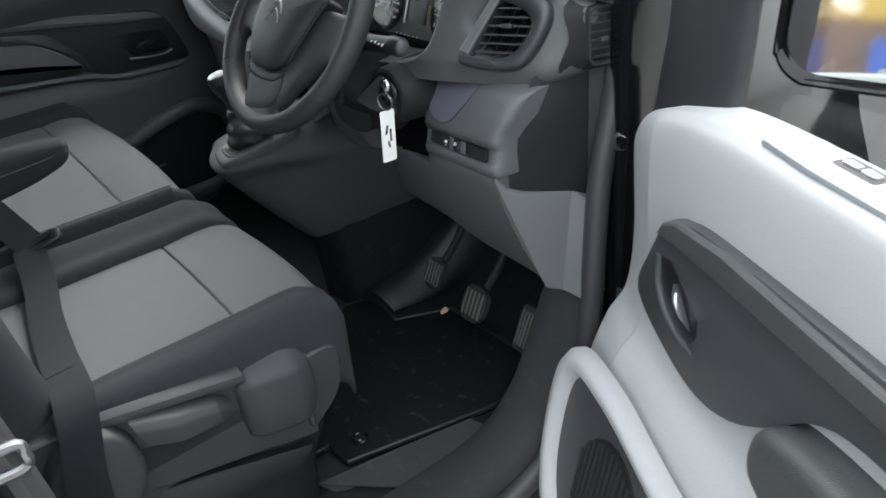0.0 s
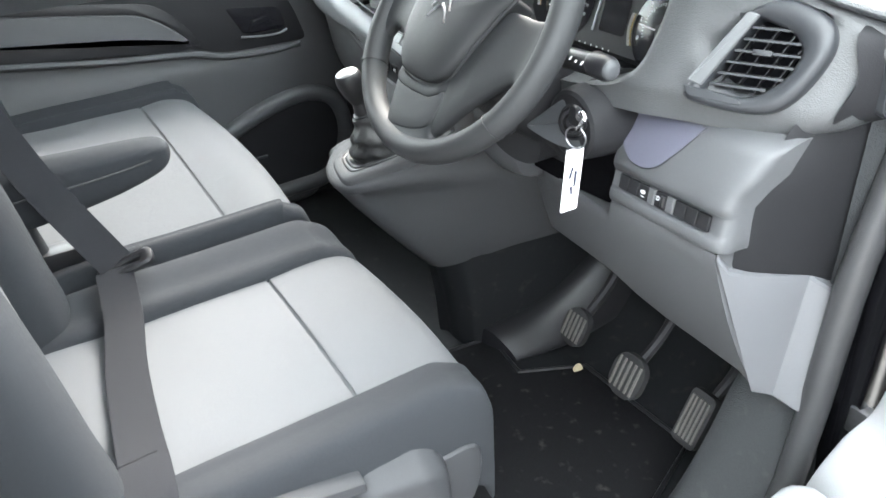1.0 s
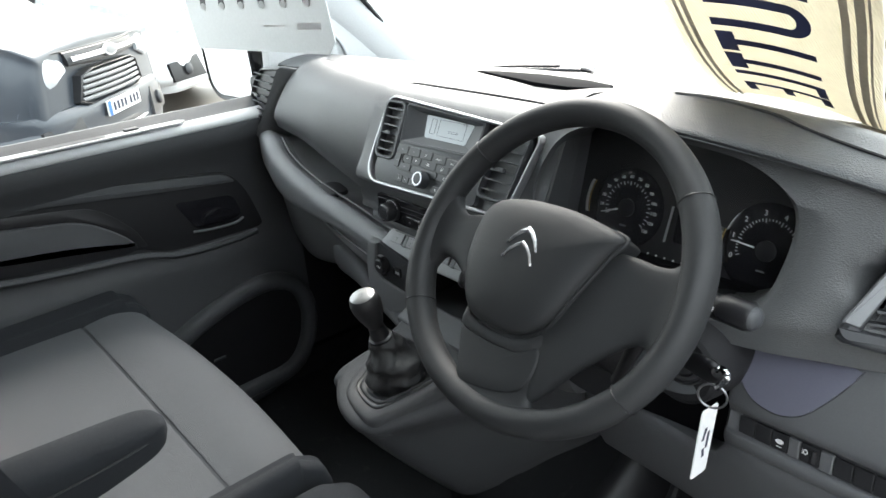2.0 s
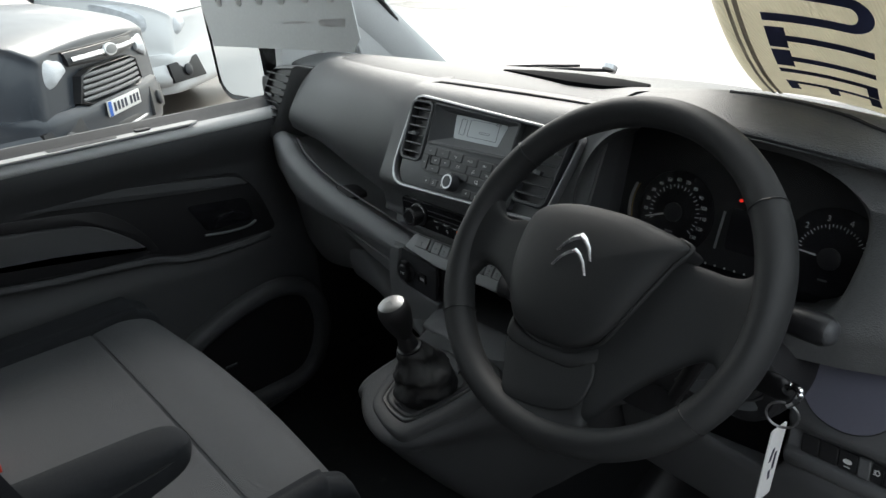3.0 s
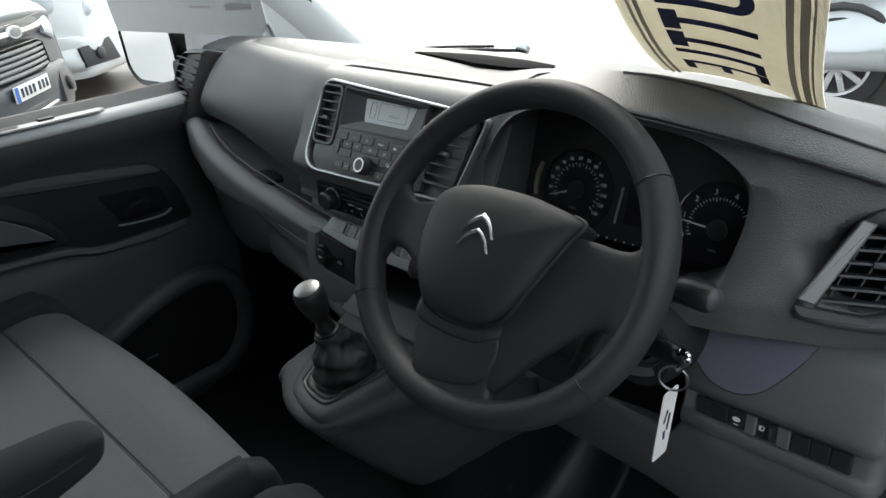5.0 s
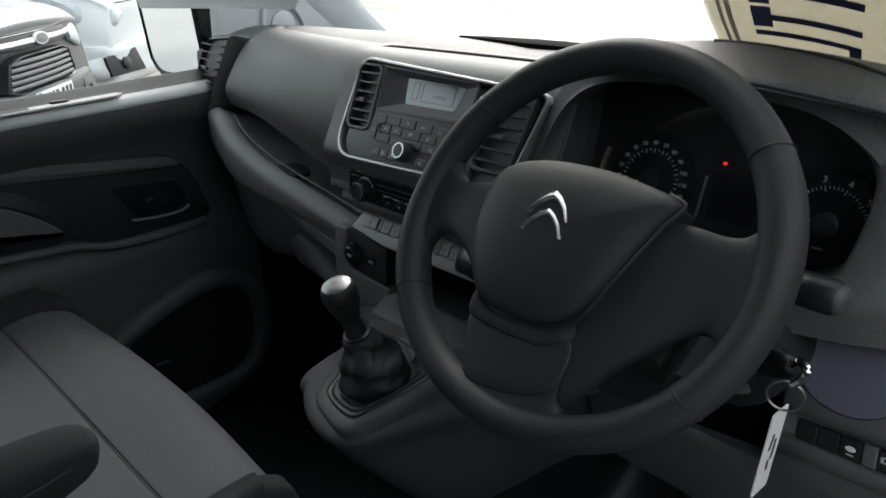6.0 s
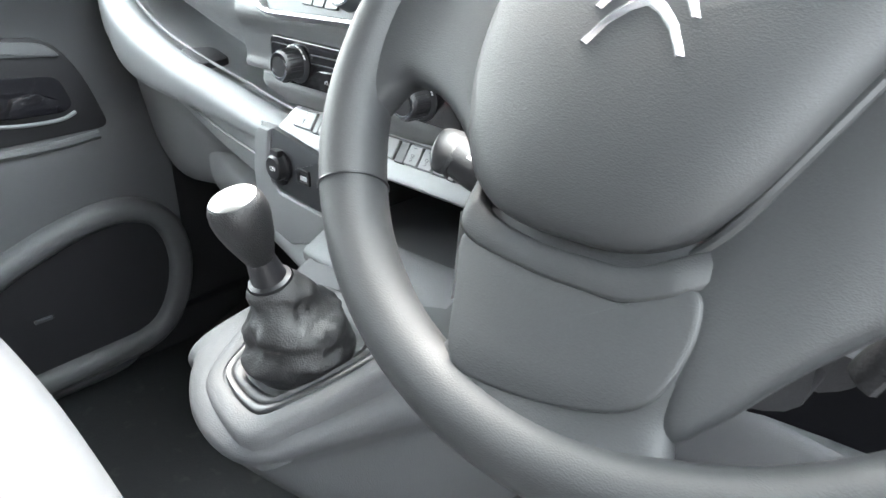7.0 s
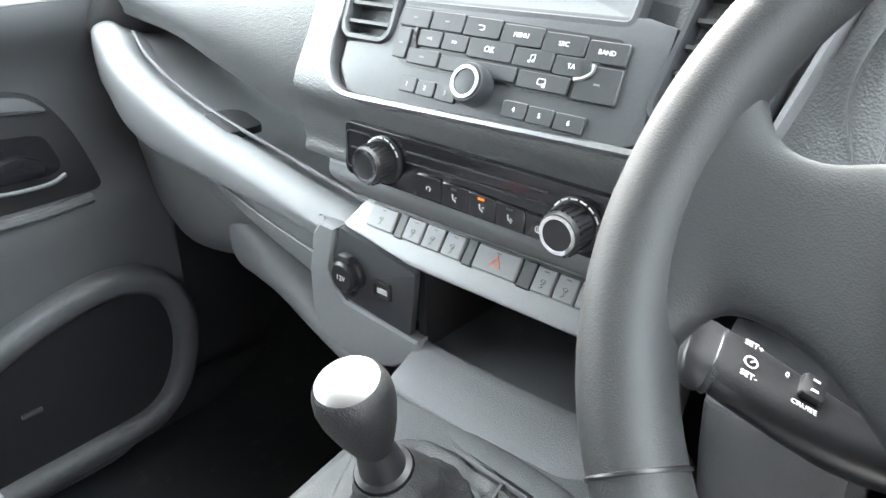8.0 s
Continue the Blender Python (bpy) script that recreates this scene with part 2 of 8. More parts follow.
def inset(outline, d):
    """The outline moved inwards by d."""
    k, out = len(outline), []
    area = sum(outline[i - 1][0] * outline[i][1] - outline[i][0] * outline[i - 1][1] for i in range(k))
    for i in range(k):
        a, b = Vector(outline[i - 1]), Vector(outline[(i + 1) % k])
        t = (b - a).normalized() * (1 if area > 0 else -1)
        out.append((outline[i][0] - t.y * d, outline[i][1] + t.x * d))
    return out


def radial(outline, n, cx, cy):
    """The outline met by n even rays out of a centre, so that two outlines can be joined point by point."""
    out = []
    for i in range(n):
        d = Vector((math.cos(2 * math.pi * i / n), math.sin(2 * math.pi * i / n)))
        best = 0.0
        for k in range(len(outline)):
            p, q = Vector(outline[k - 1]) - Vector((cx, cy)), Vector(outline[k]) - Vector((cx, cy))
            e = q - p
            den = d.x * e.y - d.y * e.x
            if abs(den) > 1e-12:
                t, f = (p.x * e.y - p.y * e.x) / den, (p.x * d.y - p.y * d.x) / den
                if t > 0 and -1e-6 <= f <= 1 + 1e-6:
                    best = max(best, t)
        out.append((cx + d.x * best, cy + d.y * best))
    return out


def oval(a, b, n=28, cx=0.0, cy=0.0):
    return [(cx + a * math.cos(2 * math.pi * i / n), cy + b * math.sin(2 * math.pi * i / n)) for i in range(n)]


def ring(outer, inner, depth, m, bevel=0.0):
    """A frame between two outlines of one length, raised by depth."""
    bm = bmesh.new()
    k = len(outer)
    rows = [[(x, y, z) for x, y in o] for o, z in ((outer, 0), (outer, depth - bevel), ([(a[0] * 0.75 + b[0] * 0.25, a[1] * 0.75 + b[1] * 0.25) for a, b in zip(outer, inner)], depth), ([(a[0] * 0.25 + b[0] * 0.75, a[1] * 0.25 + b[1] * 0.75) for a, b in zip(outer, inner)], depth), (inner, depth - bevel), (inner, 0))]
    grid(bm, rows, close_u=True, close_v=True)
    bmesh.ops.recalc_face_normals(bm, faces=bm.faces[:])
    bm.transform(m)
    return bm


def lathe(profile, m, n=28):
    """A profile of (radius, height) turned round z."""
    rows = [[(r * math.cos(2 * math.pi * i / n), r * math.sin(2 * math.pi * i / n), h) for i in range(n)] for r, h in profile]
    bm = grid(bmesh.new(), rows, close_u=True, caps=True)
    bmesh.ops.recalc_face_normals(bm, faces=bm.faces[:])
    bm.transform(m)
    return bm


def tube(pts, r, n=10, smooth=0, closed=False, flat=1.0):
    """A round bar along pts."""
    pts = spline(pts, smooth, closed) if smooth else [Vector(p) for p in pts]
    rows, k = [], len(pts)
    up = Vector((0.13, 0.21, 0.97))
    for i, p in enumerate(pts):
        a, b = (pts[(i - 1) % k], pts[(i + 1) % k]) if closed else (pts[max(i - 1, 0)], pts[min(i + 1, k - 1)])
        d = (b - a).normalized()
        s = d.cross(up).normalized()
        t = s.cross(d)
        rows.append([p + s * (r * math.cos(2 * math.pi * j / n)) + t * (r * flat * math.sin(2 * math.pi * j / n)) for j in range(n)])
    bm = grid(bmesh.new(), rows, close_u=True, close_v=closed, caps=not closed)
    bmesh.ops.recalc_face_normals(bm, faces=bm.faces[:])
    return bm


def join(*bms):
    out = bmesh.new()
    for b in bms:
        me = bpy.data.meshes.new("x")
        b.to_mesh(me)
        out.from_mesh(me)
        bpy.data.meshes.remove(me)
        b.free()
    return out


def facing(o, u, v):
    """A frame at o whose x is u, y is v and z looks out of the face."""
    u, v = Vector(u).normalized(), Vector(v).normalized()
    w = u.cross(v).normalized()
    v = w.cross(u)
    return Matrix(((u.x, v.x, w.x, o[0]), (u.y, v.y, w.y, o[1]), (u.z, v.z, w.z, o[2]), (0, 0, 0, 1)))


def at(u, v, w=0.0):
    return Matrix.Translation((u, v, w))


def obj(name, bm, material, smooth=True, sharp=35):
    bmesh.ops.recalc_face_normals(bm, faces=bm.faces[:])
    me = bpy.data.meshes.new(name)
    bm.to_mesh(me)
    bm.free()
    me.materials.append(material)
    if smooth:
        me.polygons.foreach_set("use_smooth", [True] * len(me.polygons))
        me.set_sharp_from_angle(angle=radians(sharp))
    return new(name, me)


def part(name, bm, material, parent, label="", sharp=35):
    ob = obj(name, bm, material, sharp=sharp)
    ob.parent = parent
    ob.matrix_parent_inverse = Matrix.Translation(parent.location).inverted() if parent.parent is None and parent.data is None else Matrix()
    return tagged(ob, label)


def thing(name, where, label, category, group="", kind=""):
    ob = new(name)
    ob.location = where
    ob.empty_display_size = 0.05
    return tagged(ob, label, category, group, kind)


def structure(name, bm, material, label="", sharp=35):
    return tagged(obj(name, bm, material, sharp=sharp), label, "", "", "structure")


def write(text, size, m, material, parent, name="lettering", label="", squeeze=1.0):
    """Raised flat lettering in the plane of m, centred."""
    cu = bpy.data.curves.new("text", "FONT")
    cu.body, cu.size, cu.align_x, cu.align_y, cu.extrude, cu.resolution_u = text, size, "CENTER", "CENTER", 0.0002, 2
    tmp = new("text", cu)
    me = bpy.data.meshes.new_from_object(tmp.evaluated_get(bpy.context.evaluated_depsgraph_get()))
    bpy.data.objects.remove(tmp)
    bpy.data.curves.remove(cu)
    bm = bmesh.new()
    bm.from_mesh(me)
    bpy.data.meshes.remove(me)
    bm.transform(m @ Matrix.Diagonal((squeeze, 1, 1, 1)))
    return part(name, bm, material, parent, label)


# ---- the setting: yard and cab shell ----
def sheet():
    bm = bmesh.new()
    steps = [-400, -150, -60, -25, -12, -6, -3, -1, 1, 3, 6, 12, 25, 60, 150, 400]
    grid(bm, [[(x, y, 0) for x in steps] for y in steps])
    return bm


M_YARD = mat("pale worn concrete", (0.31, 0.3, 0.29), 0.42, grain=0.5, scale=60, vary=0.22, blotch=0.7, dirt=0.3)
structure("ground", sheet(), M_YARD, "pale worn concrete yard with damp stains")

CAB = 0.5
# floor pan with the toe board rising ahead of the pedals
prof = [(-1.0, CAB - 0.012), (0.38, CAB - 0.012), (0.5, CAB + 0.03), (0.64, CAB + 0.2), (0.72, CAB + 0.45)]
rows = [[(x, y, z) for x in (-0.86, -0.4, 0.1, 0.5, 0.86)] for y, z in prof] + [[(x, y + 0.02, z - 0.05) for x in (-0.86, -0.4, 0.1, 0.5, 0.86)] for y, z in prof[::-1]]
structure("floor", grid(bmesh.new(), rows, close_v=True), M_FLOOR, "black moulded cab floor lining, dusty and scuffed")
structure("wall_bulkhead", box((-0.9, -0.98, CAB), (0.9, -0.94, 1.95), 0.01), M_CHARCOAL, "plain grey steel bulkhead behind the seats")
structure("ceiling", loft([[(x, -0.98, 1.9), (x, -0.4, 1.93), (x, 0.08, 1.87), (x, 0.1, 1.91), (x, -0.4, 1.97), (x, -0.98, 1.94)] for x in (-0.8, -0.4, 0, 0.4, 0.8)], 30, 12, caps=True), M_ROOF, "pale grey cloth headlining")

structure("wall_firewall", box((-0.86, 0.78, CAB - 0.05), (0.86, 0.84, 1.22), 0.01), M_BLACK, "black firewall behind the dashboard")
structure("wall_left_cowl", box((-0.84, 0.36, CAB - 0.05), (-0.77, 0.82, 1.22), 0.01), M_BLACK)
structure("wall_right_cowl", box((0.83, 0.4, CAB - 0.05), (0.885, 0.82, 1.24), 0.01), M_BLACK)
structure("wall_left_sill", box((-0.86, -0.98, CAB - 0.2), (-0.75, 0.82, CAB + 0.06), 0.01), M_BLACK)
# windscreen: glass between base and header
WS = [(-0.78, 0.80, 1.255), (-0.45, 0.95, 1.28), (0.0, 1.0, 1.285), (0.45, 0.95, 1.28), (0.8, 0.80, 1.255)]
WT = [(-0.68, 0.1, 1.86), (-0.36, 0.17, 1.88), (0.0, 0.19, 1.885), (0.36, 0.17, 1.88), (0.68, 0.1, 1.86)]
ws_rows = []
for k in range(7):
    f = k / 6
    ws_rows.append([Vector(a).lerp(Vector(b), f) + Vector((0, 0.035, 0.05)) * (4 * f * (1 - f)) for a, b in zip(spline(WS, 17), spline(WT, 17))])
pane = structure("windscreen", grid(bmesh.new(), ws_rows), M_GLASS, "clear raked windscreen glass")
pane.visible_shadow = False

structure("trim_windscreen_edge", join(tube([r[0] for r in ws_rows], 0.007, 8), tube([r[-1] for r in ws_rows], 0.007, 8)), M_BLACK, "black windscreen edge band")


def pillar(side, name, material):
    a = [(side * 0.79, 0.84, 1.2), (side * 0.78, 0.5, 1.52), (side * 0.70, 0.1, 1.86)]
    sec = []
    for i, p in enumerate(a):
        p = Vector(p)
        w = 0.045
        sec.append([p + Vector((-side * 0.02, 0.04, 0.04)), p + Vector((-side * 0.035, -0.02, -0.01)), p + Vector((side * 0.0, -0.06, -0.05)), p + Vector((side * 0.07, -0.05, -0.03)), p + Vector((side * 0.08, 0.03, 0.04))])
    return structure(name, loft(sec, 20, 14), material)


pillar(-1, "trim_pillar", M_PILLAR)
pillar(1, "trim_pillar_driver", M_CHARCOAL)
structure("trim_roof", join(box((-0.86, -0.98, 1.84), (-0.72, 0.12, 1.96), 0.03), box((0.72, -0.98, 1.84), (0.86, 0.12, 1.96), 0.03)), M_ROOF)
# left quarter: fixed pane and the pillar behind the door
structure("wall_left_pillar", box((-0.86, -0.98, CAB), (-0.78, -0.62, 1.9), 0.02), M_CHARCOAL)
# driver's side: door jamb ahead of the door, sill, and the pillar behind
jamb = loft([[(0.83, 0.37, z), (0.845, 0.335, z), (0.875, 0.33, z), (0.885, 0.36, z), (0.885, 0.62, z), (0.83, 0.62, z)] for z in (0.42, 0.75, 1.1, 1.3)], 24, 8)
structure("wall_door_jamb", jamb, M_PAINT, "glossy black painted door jamb")
M_SEAL = mat("grey-black sponge rubber", (0.045, 0.045, 0.047), 0.42, grain=0.3, scale=700, vary=0.1)
structure("trim_door_seal", tube([(0.80, -0.55, 0.47), (0.845, -0.2, 0.458), (0.85, 0.1, 0.495), (0.846, 0.2, 0.55), (0.842, 0.275, 0.66), (0.841, 0.297, 0.793), (0.84, 0.305, 0.9), (0.839, 0.317, 1.024), (0.837, 0.352, 1.17), (0.824, 0.365, 1.32), (0.80, 0.33, 1.5), (0.76, 0.1, 1.82)], 0.019, 12, 70), M_SEAL, "grey-black rubber door seal")
structure("sill", loft([[(0.70, y, CAB - 0.02), (0.715, y, CAB + h), (0.80, y, CAB + h + 0.01), (0.835, y, CAB + h - 0.03), (0.88, y, CAB - 0.09), (0.88, y, CAB - 0.2), (0.7, y, CAB - 0.2)] for y, h in ((-0.95, 0.01), (-0.1, 0.01), (0.1, 0.015), (0.2, 0.07), (0.27, 0.18), (0.32, 0.28), (0.4, 0.3))], 28, 24), M_SILL, "black grained plastic door sill, scuffed")
structure("wall_rear_pillar", loft([[(0.80, -0.70 + o, z), (0.815, -0.60 + o, z), (0.87, -0.585 + o, z), (0.89, -0.63 + o, z), (0.89, -0.98, z), (0.8, -0.98, z)] for z, o in ((0.35, 0.03), (0.8, 0.03), (1.2, 0.0), (1.95, -0.05))], 24, 8), M_PAINT, "glossy black painted pillar behind the driver's door")
structure("trim_rear_seal", tube([(0.80, -0.6, 0.46), (0.82, -0.53, 0.6), (0.822, -0.535, 0.9), (0.822, -0.565, 1.2), (0.81, -0.60, 1.5), (0.78, -0.63, 1.83)], 0.02, 10, 40), M_SEAL, "dark grey door seal on the rear pillar")
# the van's own black front wing and bonnet, ahead of the door
structure("wall_wing", loft([[(0.95, y, zt - 0.12), (0.93, y, zt - 0.03), (0.84, y, zt), (0.3, y, zt + 0.04), (-0.3, y, zt + 0.04), (-0.84, y, zt), (-0.93, y, zt - 0.03), (-0.95, y, zt - 0.12), (-0.95, y, 0.4), (0.95, y, 0.4)] for y, zt in ((0.86, 1.2), (1.05, 1.16), (1.3, 1.06), (1.5, 0.93), (1.62, 0.72))], 60, 20), M_PAINT, "glossy black bonnet and front wings")
structure("wall_cowl", hull([[(0.83, 0.385, 0.4), (0.944, 0.44, 0.4), (0.944, 0.92, 0.4), (0.83, 0.92, 0.4)], [(0.83, 0.385, 1.1), (0.944, 0.44, 1.1), (0.944, 0.94, 1.1), (0.83, 0.94, 1.1)], [(0.825, 0.39, 1.26), (0.9, 0.44, 1.26), (0.9, 0.9, 1.22), (0.82, 0.9, 1.22)], [(0.8, 0.35, 1.5), (0.86, 0.38, 1.5), (0.85, 0.56, 1.5), (0.79, 0.58, 1.5)], [(0.74, 0.08, 1.88), (0.79, 0.08, 1.88), (0.78, 0.15, 1.9), (0.73, 0.15, 1.9)]], 0.012), M_PAINT, "black painted pillar beside the windscreen")
structure("trim_step", loft([[(0.60, -0.14, CAB - 0.02), (0.605, -0.135, CAB + 0.012), (0.66, 0.13, CAB + 0.014), (0.672, 0.155, CAB + 0.012), (0.72, 0.165, CAB + 0.01), (0.80, 0.13, CAB + 0.0), (0.83, 0.0, CAB - 0.03), (0.8, -0.2, CAB - 0.03)], [(0.62, -0.13, CAB - 0.03), (0.63, -0.11, CAB - 0.012), (0.68, 0.1, CAB - 0.015), (0.69, 0.12, CAB - 0.015), (0.73, 0.13, CAB - 0.015), (0.79, 0.1, CAB - 0.02), (0.81, 0.0, CAB - 0.04), (0.79, -0.18, CAB - 0.04)]], 40, 8), M_SILL, "black moulded step beside the mat")


# ---- dashboard ----
def loft_fine(sections):
    """Sections joined straight, each profile kept as drawn with its corners only slightly softened."""
    soft = []
    for s in sections:
        r = [Vector(p) for p in s]
        k = len(r)
        row = []
        for i in range(k):
            p, a, b = r[i], r[i - 1], r[(i + 1) % k]
            row += [p.lerp(a, 0.25), p.lerp((a + b) / 2, 0.14), p.lerp(b, 0.25)]
        soft.append(row)
    return grid(bmesh.new(), soft, close_u=True, caps=True)


dash = thing("dashboard", (0, 0.4, 1.0), "black and grey van dashboard with air vents, radio and instruments", "dashboard")

# upper deck: x, windscreen base, middle height, crest, lip
DECK = [(-0.80, 0.80, 1.24, 1.30, 0.40, 1.33), (-0.6, 0.89, 1.24, 1.305, 0.375, 1.34), (-0.4, 0.94, 1.24, 1.305, 0.36, 1.345), (-0.2, 0.97, 1.24, 1.30, 0.365, 1.346), (0.0, 0.98, 1.24, 1.30, 0.36, 1.346),
        (0.18, 0.97, 1.235, 1.295, 0.335, 1.351), (0.30, 0.96, 1.23, 1.298, 0.24, 1.378), (0.43, 0.94, 1.23, 1.298, 0.215, 1.388), (0.56, 0.91, 1.225, 1.288, 0.226, 1.374), (0.63, 0.885, 1.22, 1.278, 0.244, 1.358), (0.70, 0.86, 1.215, 1.268, 0.266, 1.34), (0.77, 0.82, 1.208, 1.257, 0.292, 1.321), (0.84, 0.78, 1.2, 1.245, 0.33, 1.302)]
sec = [[(x, yw, zw), (x, (yw + yc) / 2, zm), (x, yc + 0.13, zc - 0.004), (x, yc + 0.06, zc + 0.003), (x, yc, zc - 0.006), (x, yc + 0.004, zc - 0.018), (x, yc + 0.06, zc - 0.032), (x, yw, zw - 0.08)] for x, yw, zw, zm, yc, zc in DECK]
part("deck", loft(sec, 44, 80), M_DECK, dash, "black grained deck under the windscreen")
slot = [(-0.142, 0.018), (-0.036, -0.006), (0.045, -0.028), (0.116, -0.031), (0.172, 0.0), (0.15, 0.04), (0.087, 0.06), (-0.017, 0.068), (-0.1, 0.044)]
# the outlet's dark depth is painted on as a near-black plate
part("demister_slot", prism(slot, 0.012, facing((0.02, 0.435, 1.3415), (1, 0, 0.0), (0, 1, -0.1)), 0.003), M_SHADEFILL, dash, "long black demister outlet")
part("deck_seam", tube([(0.40, 0.3, 1.3935), (0.453, 0.298, 1.3925), (0.525, 0.297, 1.3845), (0.561, 0.288, 1.3775), (0.595, 0.284, 1.3705), (0.65, 0.294, 1.3555), (0.69, 0.303, 1.3445), (0.75, 0.32, 1.328), (0.8, 0.335, 1.314)], 0.0022, 6, 30), M_BLACK, dash)




# padded panel ahead of the passenger: x, face, lower edge, lean of its end
sec = []
for x, y0, zb, k in ((-0.668, 0.325, 1.208, 0.5), (-0.66, 0.308, 1.202, 0.5), (-0.63, 0.296, 1.202, 0.46), (-0.5, 0.28, 1.196, 0.25), (-0.4, 0.268, 1.179, 0.1), (-0.3, 0.26, 1.158, 0.0), (-0.2, 0.252, 1.14, 0.0), (-0.168, 0.254, 1.134, 0.0)):
    prof = [(y0 + 0.13, 1.334), (y0 + 0.075, 1.346), (y0 + 0.03, 1.322), (y0 + 0.003, 1.272), (y0 - 0.006, (1.272 + zb) / 2), (y0 + 0.002, zb + 0.014), (y0 + 0.02, zb), (y0 + 0.12, zb + 0.005), (y0 + 0.18, 1.26)]
    sec.append([(x + k * max(0, z - 1.2), y, z) for y, z in prof])
part("airbag_panel", loft(sec, 44, 40), M_DARK, dash, "smooth black padded panel before the passenger")

# middle pod round the radio
def pod_y(z):
    return 0.2065 + (z - 1.235) * 0.5


sec = []
for x, o in ((-0.176, 0.02), (-0.166, 0.003), (-0.15, 0.0), (0.04, -0.002), (0.235, -0.002), (0.262, 0.004)):
    sec.append([(x, 0.43, 1.315), (x, 0.38 + o, 1.342), (x, 0.335 + o, 1.3485), (x, 0.3 + o, 1.3495), (x, 0.278 + o, 1.343)] + [(x, pod_y(z) + 0.007 + o, z) for z in (1.325, 1.29, 1.25)] + [(x, 0.2005 + o, 1.212), (x, 0.206 + o, 1.19), (x, 0.209 + o, 1.165), (x, 0.214 + o, 1.148), (x, 0.30, 1.14), (x, 0.42, 1.2)])
part("middle_pod", loft(sec, 56, 24), M_DARK, dash, "black grained surround of the radio")

POD = facing((0.038, 0.2065, 1.235), (1, 0, 0), (0, 0.447, 0.894))
bezel_out = fillet([(-0.157, 0.122, 0.026), (0.2, 0.104, 0.018), (0.17, -0.021, 0.024), (-0.168, -0.029, 0.045)], 8)
bezel_in = inset(bezel_out, 0.005)
part("vent_bed", prism(bezel_in, 0.003, POD @ at(0, 0, -0.012)), M_BLACK, dash)
radio = part("radio", prism([(-0.104, -0.024), (0.094, -0.02), (0.104, 0.1), (-0.105, 0.112)], 0.012, POD @ at(0, 0, -0.016)), M_DARKSMOOTH, dash, "dark satin radio panel")
part("key_plate", prism([(-0.146, -0.004), (-0.132, -0.022), (-0.104, -0.0245), (0.096, -0.0195), (0.106, -0.014), (0.108, 0.052), (0.09, 0.056), (-0.098, 0.052), (-0.104, 0.02), (-0.146, 0.014)], 0.01, POD @ at(0, 0, -0.004), 0.0025), M_FASCIA, radio, "dark silver fascia behind the radio keys")
part("trim_strip", ring(bezel_out, bezel_in, 0.016, POD @ at(0, 0, -0.008), 0.002), M_STRIP2, radio, "bright silver frame round the radio")
part("pod_gap", tube([(-0.178, 0.245, 1.19), (-0.182, 0.246, 1.23), (-0.187, 0.268, 1.29), (-0.18, 0.29, 1.325), (-0.165, 0.305, 1.342), (-0.14, 0.318, 1.349), (-0.1, 0.322, 1.3505), (0.1, 0.322, 1.3505), (0.24, 0.316, 1.35)], 0.0028, 8, 40), M_BLACK, dash)


def vent(name, m, w, h, n, parent, verticals=0, slant=0.0, rnd=0.008):
    """An air outlet: dark backing, frame, slats, upright blades."""
    def sl(o):
        return [(x + slant * y, y) for x, y in o]
    back = part(name, prism(sl(rounded(w, h, rnd)), 0.003, m), M_BLACK, parent, "black slatted air vent")
    part("frame", ring(sl(rounded(w + 0.01, h + 0.01, rnd + 0.005)), sl(rounded(w - 0.002, h - 0.002, rnd)), 0.018, m, 0.003), M_DARKSMOOTH, back)
    for i in range(n):
        y = -h / 2 + (i + 0.7) * h / (n + 0.4)
        c = slant * y
        part("slat", box((c - w / 2 + 0.002, y - 0.0012, 0.004), (c + w / 2 - 0.002, y + 0.0012, 0.016), m=m @ at(0, 0) @ Matrix.Shear("XY", 4, (0, 0))), M_DARKSMOOTH, back)
    for i in range(verticals):
        x = -w / 2 + (i + 0.5) * w / verticals
        part("blade", box((x - 0.0008, -h / 2 + 0.004, 0.003), (x + 0.0008, h / 2 - 0.004, 0.008), m=m), M_BLACK, back)
    part("tab", box((-0.006, -0.002, 0.014), (0.006, 0.004, 0.021), 0.001, m=m @ at(0, -h * 0.08)), M_CHARCOAL, back)
    return back


vent("air_vent", POD @ at(-0.1295, 0.064, -0.0095), 0.045, 0.088, 6, dash, slant=-0.04)
vent("air_vent", POD @ at(0.142, 0.05, -0.0095), 0.056, 0.094, 6, dash, slant=0.14)

# radio fascia: a funnel down to the display, and the keys
outer = fillet([(-0.101, 0.1095, 0.004), (0.082, 0.1025, 0.004), (0.079, 0.052, 0.004), (-0.096, 0.049, 0.004)], 4)
inner = fillet([(-0.056, 0.1, 0.003), (0.054, 0.0975, 0.003), (0.044, 0.066, 0.003), (-0.05, 0.0655, 0.003)], 4)
part("display_frame", grid(bmesh.new(), [[POD @ Vector((x, y, w)) for x, y in o] for o, w in ((inset(outer, -0.003), -0.004), (inset(outer, -0.003), 0.006), (outer, 0.0065), (inset(outer, 0.003), 0.0045), (inner, -0.0025), (inner, -0.004))], close_u=True), M_FASCIA, radio, "sloping dark frame of the display")
part("display", prism(inset(inner, -0.001), 0.0025, POD @ at(0, 0, -0.0045)), M_SCREEN, radio, "pale grey liquid crystal display")
